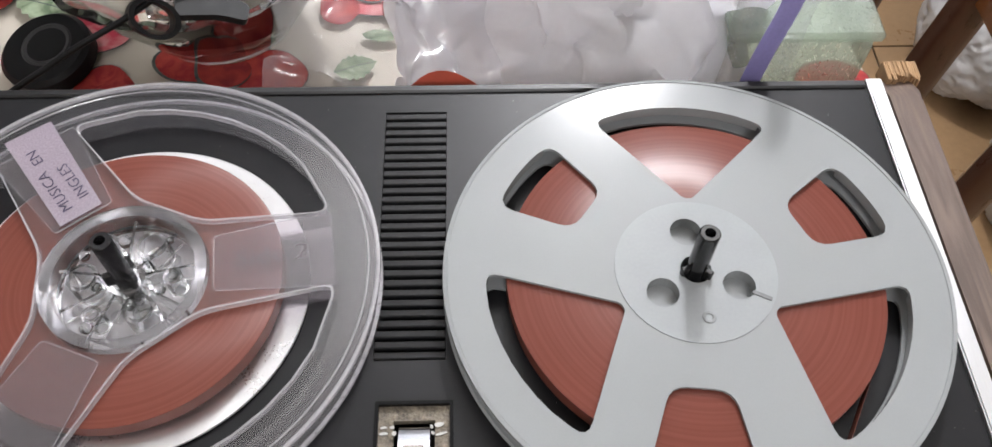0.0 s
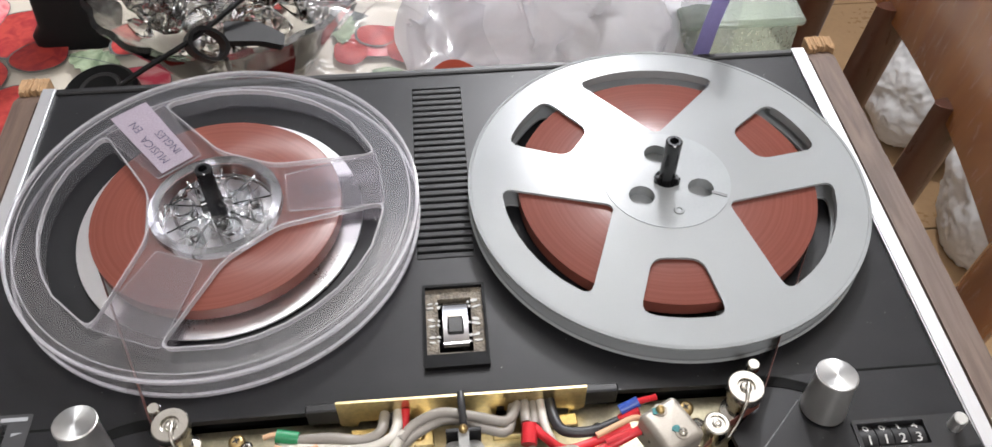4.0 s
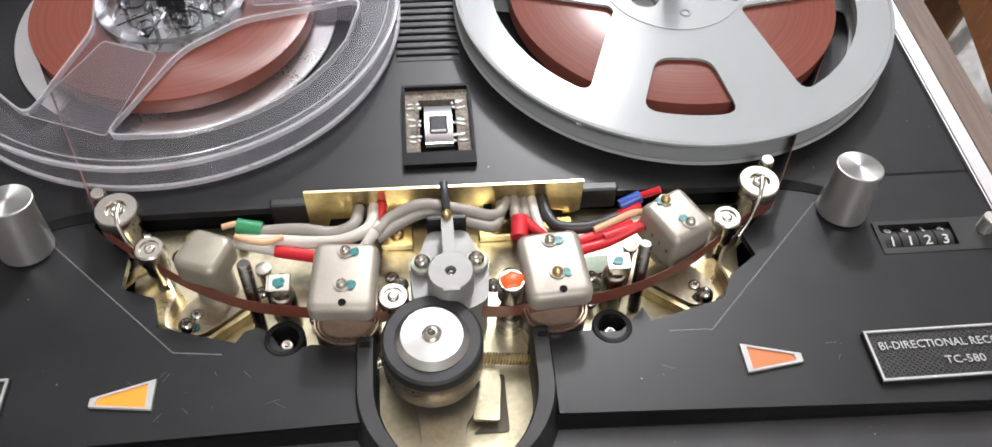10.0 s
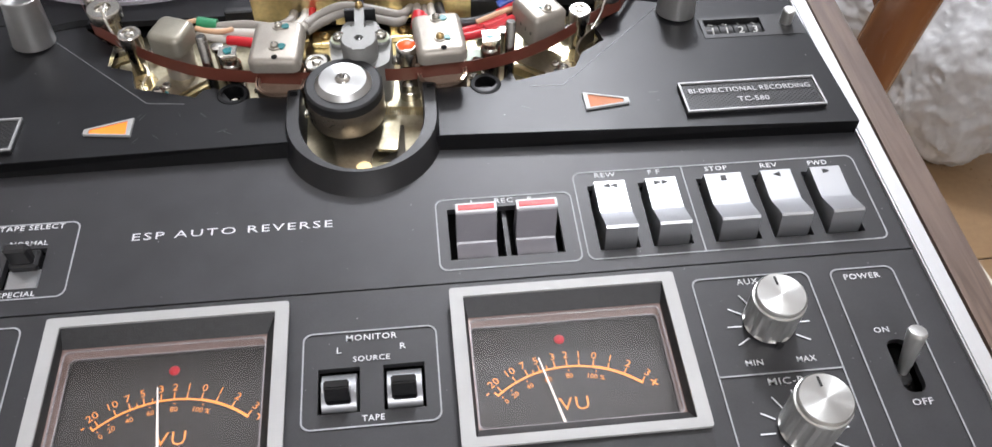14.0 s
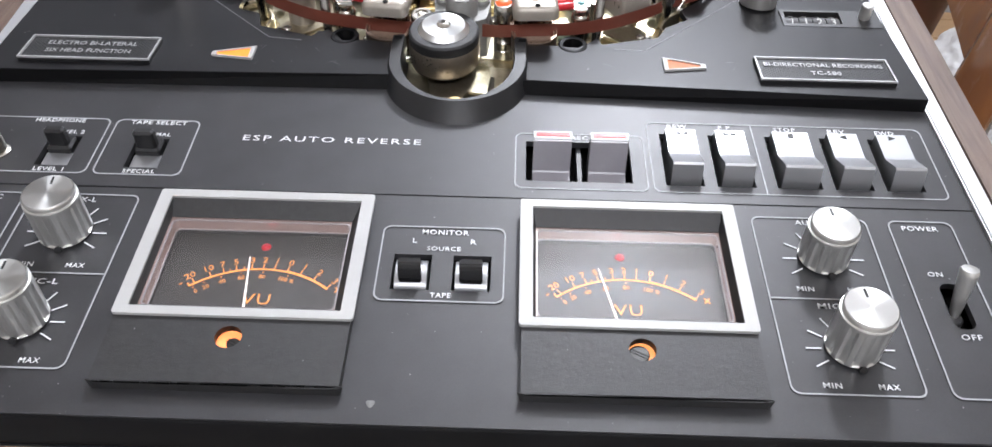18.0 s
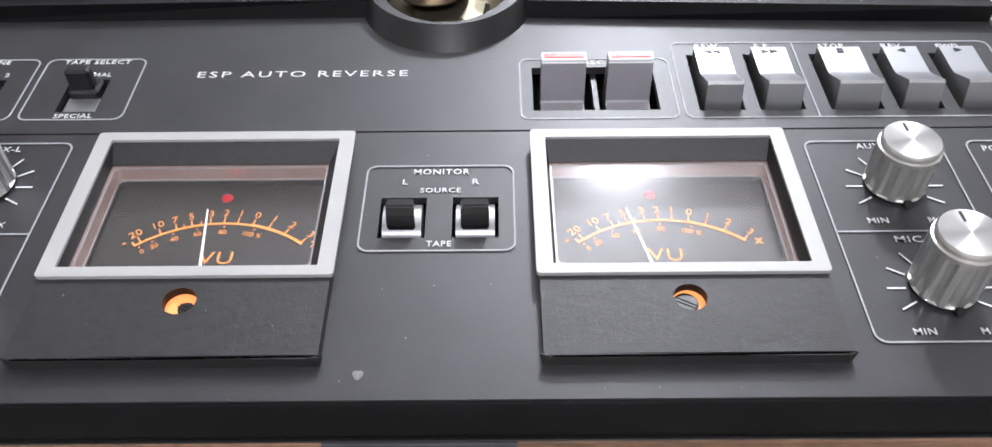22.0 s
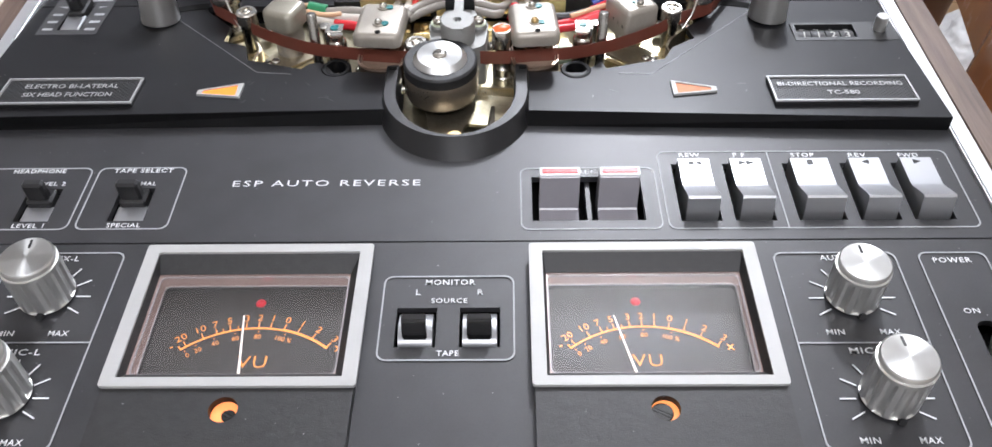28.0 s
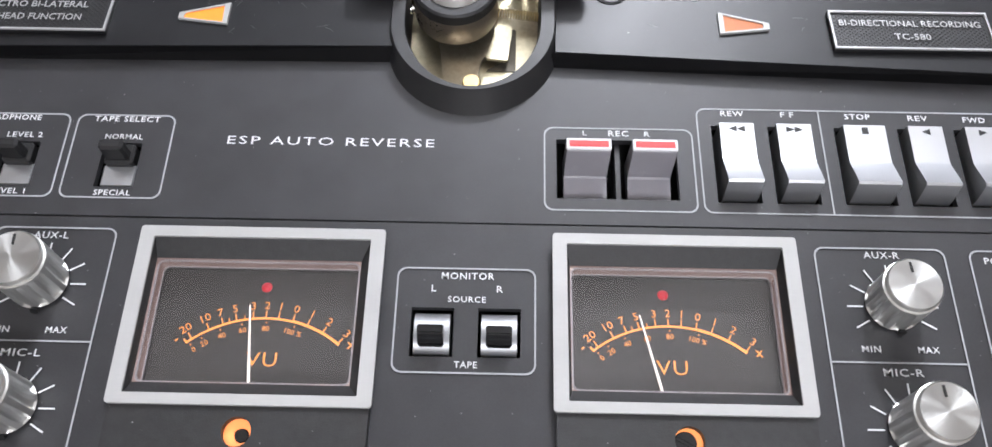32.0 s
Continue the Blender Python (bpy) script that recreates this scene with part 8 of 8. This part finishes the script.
def cut_glass_bowl():
    cx, cy = -0.152, 0.604
    e = thing("crystal_bowl", "cut crystal glass bowl heaped with faceted glass drops", "bowl", (cx, cy, TABLE))

    def cut(a, r, z):
        return 1 + 0.05 * abs(math.sin(9 * a + z * 60)) * (0.3 + z * 6)
    prof = [(0, 0.002), (0.045, 0.0), (0.050, 0.006), (0.064, 0.030), (0.084, 0.062), (0.100, 0.088), (0.096, 0.090), (0.078, 0.063), (0.058, 0.032), (0.040, 0.012), (0, 0.010)]
    part("bowl", lathe(B(), prof, seg=72, wob=cut), CUTGLASS, e, "cut crystal", 20, at=(cx, cy, TABLE))
    rng = random.Random(11)
    for k in range(110):
        a, q = rng.random() * 6.28, math.sqrt(rng.random())
        r = 0.082 * q
        size = 0.007 + rng.random() * 0.007
        bm = lathe(B(), [(0, -2.0), (0.55, -1.5), (0.95, -0.2), (0.75, 0.5), (0, 1.2)], seg=7)
        for v in bm.verts:
            v.co *= size
        lean = 60 + 50 * rng.random()
        part("crystal_drop", bm, CUTGLASS, e, "faceted crystal drop", at=pose(cx + r * math.cos(a), cy + r * math.sin(a), TABLE + 0.058 + 0.050 * rng.random() + 0.030 * (1 - q), lean, 20 * rng.random(), math.degrees(rng.random() * 6.28)))


cut_glass_bowl()


PLASTIC = mat("dull_black_plastic", (0.0045, 0.0045, 0.005), 0.5, 0, 0.2, 120, 1800, 0.2, spec=0.2)


def cable_clip():
    e = thing("lamp_cord", "thin black cord with a black plastic clip over the bowl", "cord", (-0.144, 0.482, 0.911))
    line = smooth_line([(-0.262, 0.440, 0.800), (-0.232, 0.436, 0.880), (-0.190, 0.455, 0.906), (-0.150, 0.478, 0.918), (-0.112, 0.520, 0.924), (-0.075, 0.575, 0.912), (-0.030, 0.640, 0.870)], 8)
    part("cord", sweep(B(), line, 0.0017, 10), PLASTIC, e, "thin black cord", 60)
    bm = lathe(B(), [(0.0088, -0.007), (0.0112, -0.007), (0.0114, 0.007), (0.0090, 0.007), (0.0088, -0.007)], seg=28, wob=lambda a, r, z: 1 + 0.14 * math.cos(2 * a + 0.8))
    part("clip_ring", bm, PLASTIC, e, "black plastic band", 40, at=pose(-0.144, 0.480, 0.911, 48, 22, 20))
    bm = prism(B(), fillet([(0, -0.008), (0.022, -0.009), (0.036, -0.014), (0.040, -0.004), (0.026, 0.008), (0.004, 0.009)], 0.003), -0.002, 0.0025)
    part("clip_wing", bm, PLASTIC, e, "flat black plastic wing", 40, at=pose(-0.136, 0.488, 0.912, 12, 18, 24))


cable_clip()


def black_plug():
    e = thing("black_adapter", "tall black plastic power adapter standing on the tablecloth", "adapter", (-0.300, 0.650, TABLE))
    bm = B()
    rings = []
    for z, w, d in ((0, 0.031, 0.020), (0.012, 0.031, 0.020), (0.020, 0.024, 0.017), (0.130, 0.013, 0.013), (0.134, 0.011, 0.011)):
        rings.append([bm.verts.new((-0.300 + px * w, 0.655 + py * d, TABLE + z)) for px, py in rect(-1, 1, -1, 1, 0.35)])
    for a, b in zip(rings, rings[1:]):
        for i in range(len(a)):
            bm.faces.new((a[i], a[(i + 1) % len(a)], b[(i + 1) % len(a)], b[i]))
    bm.faces.new(rings[0][::-1])
    bm.faces.new(rings[-1])
    part("body", bm, PLASTIC, e, "black plastic body", 40)
    c = thing("round_cap", "round black plastic cap with a grey ring lying on the cloth", "cap", (-0.262, 0.560, TABLE))
    part("rim", lathe(B(), disc(0.030, 0, 0.016, 0.003), seg=40), PLASTIC, c, "black plastic rim", 40, at=pose(-0.258, 0.560, TABLE + 0.004, 8, -6, 0))
    part("ring", lathe(B(), [(0.013, 0), (0.0155, 0.0008), (0.017, 0), (0.013, 0)], seg=32), RUBBER, c, "grey moulded ring", 40, at=pose(-0.258, 0.560, TABLE + 0.0202, 8, -6, 0))


black_plug()


# ---- chair beside the table ----
def chair():
    e = thing("wooden_chair", "varnished brown wooden chair with a slatted back pushed to the table", "chair", (0.36, 0.55, FLOOR))
    seat = FLOOR + 0.46
    for y in (0.356, 0.760):
        bm = sweep(B(), smooth_line([(0.402, y, FLOOR), (0.360, y, 0.45), (0.362, y, 0.72), (0.388, y, 0.98)], 6), 0.02, 16, (0.020, 0.019))
        part("post", bm, CHAIRWOOD, e, "varnished back post", 60)
    bm = B()
    n = 16
    pr = [(-0.014, -0.065), (0.008, -0.067), (0.024, 0.060), (0.020, 0.075), (0.002, 0.075), (-0.006, 0.060)]
    rows = []
    for k in range(n + 1):
        y = 0.350 + 0.42 * k / n
        bow = 0.018 * math.sin(math.pi * k / n)
        lift = 0.012 * math.sin(math.pi * k / n)
        rows.append([bm.verts.new((0.366 + bow + a, y, 0.862 + lift + b)) for a, b in pr])
    for a, b in zip(rows, rows[1:]):
        for i in range(len(pr)):
            bm.faces.new((a[i], a[(i + 1) % len(pr)], b[(i + 1) % len(pr)], b[i]))
    bm.faces.new(rows[0])
    bm.faces.new(rows[-1][::-1])
    part("top_rail", bm, CHAIRWOOD, e, "broad curved top rail", 50)
    for y in (0.483, 0.600, 0.718):
        bm = sweep(B(), smooth_line([(0.354, y, 0.545), (0.360, y, 0.68), (0.374, y, 0.82)], 6), 0.02, 12, (0.019, 0.007))
        part("slat", bm, DARKWOOD, e, "dark back slat", 50)
    part("lower_rail", box(0.344, 0.368, 0.370, 0.745, 0.530, 0.560, 0.004), DARKWOOD, e)
    part("seat", box(-0.070, 0.345, 0.345, 0.775, seat - 0.03, seat, 0.008, 2), CHAIRWOOD, e, "varnished wooden seat", 40)
    for y in (0.370, 0.750):
        part("leg", box(-0.060, -0.025, y - 0.018, y + 0.018, FLOOR, seat - 0.03, 0.003), CHAIRWOOD, e)
        part("side_stretcher", box(-0.035, 0.375, y - 0.01, y + 0.01, 0.22, 0.25, 0.003), DARKWOOD, e)


chair()


def soft_bag(name, label, c, r, base, seed, material):
    bm = B()
    bmesh.ops.create_icosphere(bm, subdivisions=6, radius=1.0)
    for v in bm.verts:
        q = v.co * 2.2 + Vector((seed, 0, 0))
        k = 1 + 0.11 * noise.noise(q) + 0.07 * (0.5 - abs(noise.noise(q * 1.8))) + 0.06 * (0.5 - abs(noise.noise(q * 4.0))) + 0.03 * (0.5 - abs(noise.noise(q * 9.0)))
        v.co = Vector((v.co.x * r[0] * k, v.co.y * r[1] * k, max(v.co.z, -0.75) * r[2] * k))
    low = min(v.co.z for v in bm.verts)
    for v in bm.verts:
        v.co += Vector((c[0], c[1], base - low))
    ob = part(name, bm, material, None, "", 70)
    return tagged(ob, label, "bag", "white bags by the chair")


SOFT = mat("dull_white_plastic", (0.50, 0.50, 0.50), 0.5, 0, 0.08, 6, 120, 0.5, bumpd=0.004, coord="World")
soft_bag("plastic_bag", "small full white plastic bag standing on the tiled floor", (0.93, 1.22), (0.12, 0.12, 0.12), FLOOR, 2.0, SOFT)
soft_bag("plastic_bag", "full white plastic bag standing on the tiled floor", (0.945, 0.925), (0.12, 0.13, 0.17), FLOOR, 4.0, SOFT)
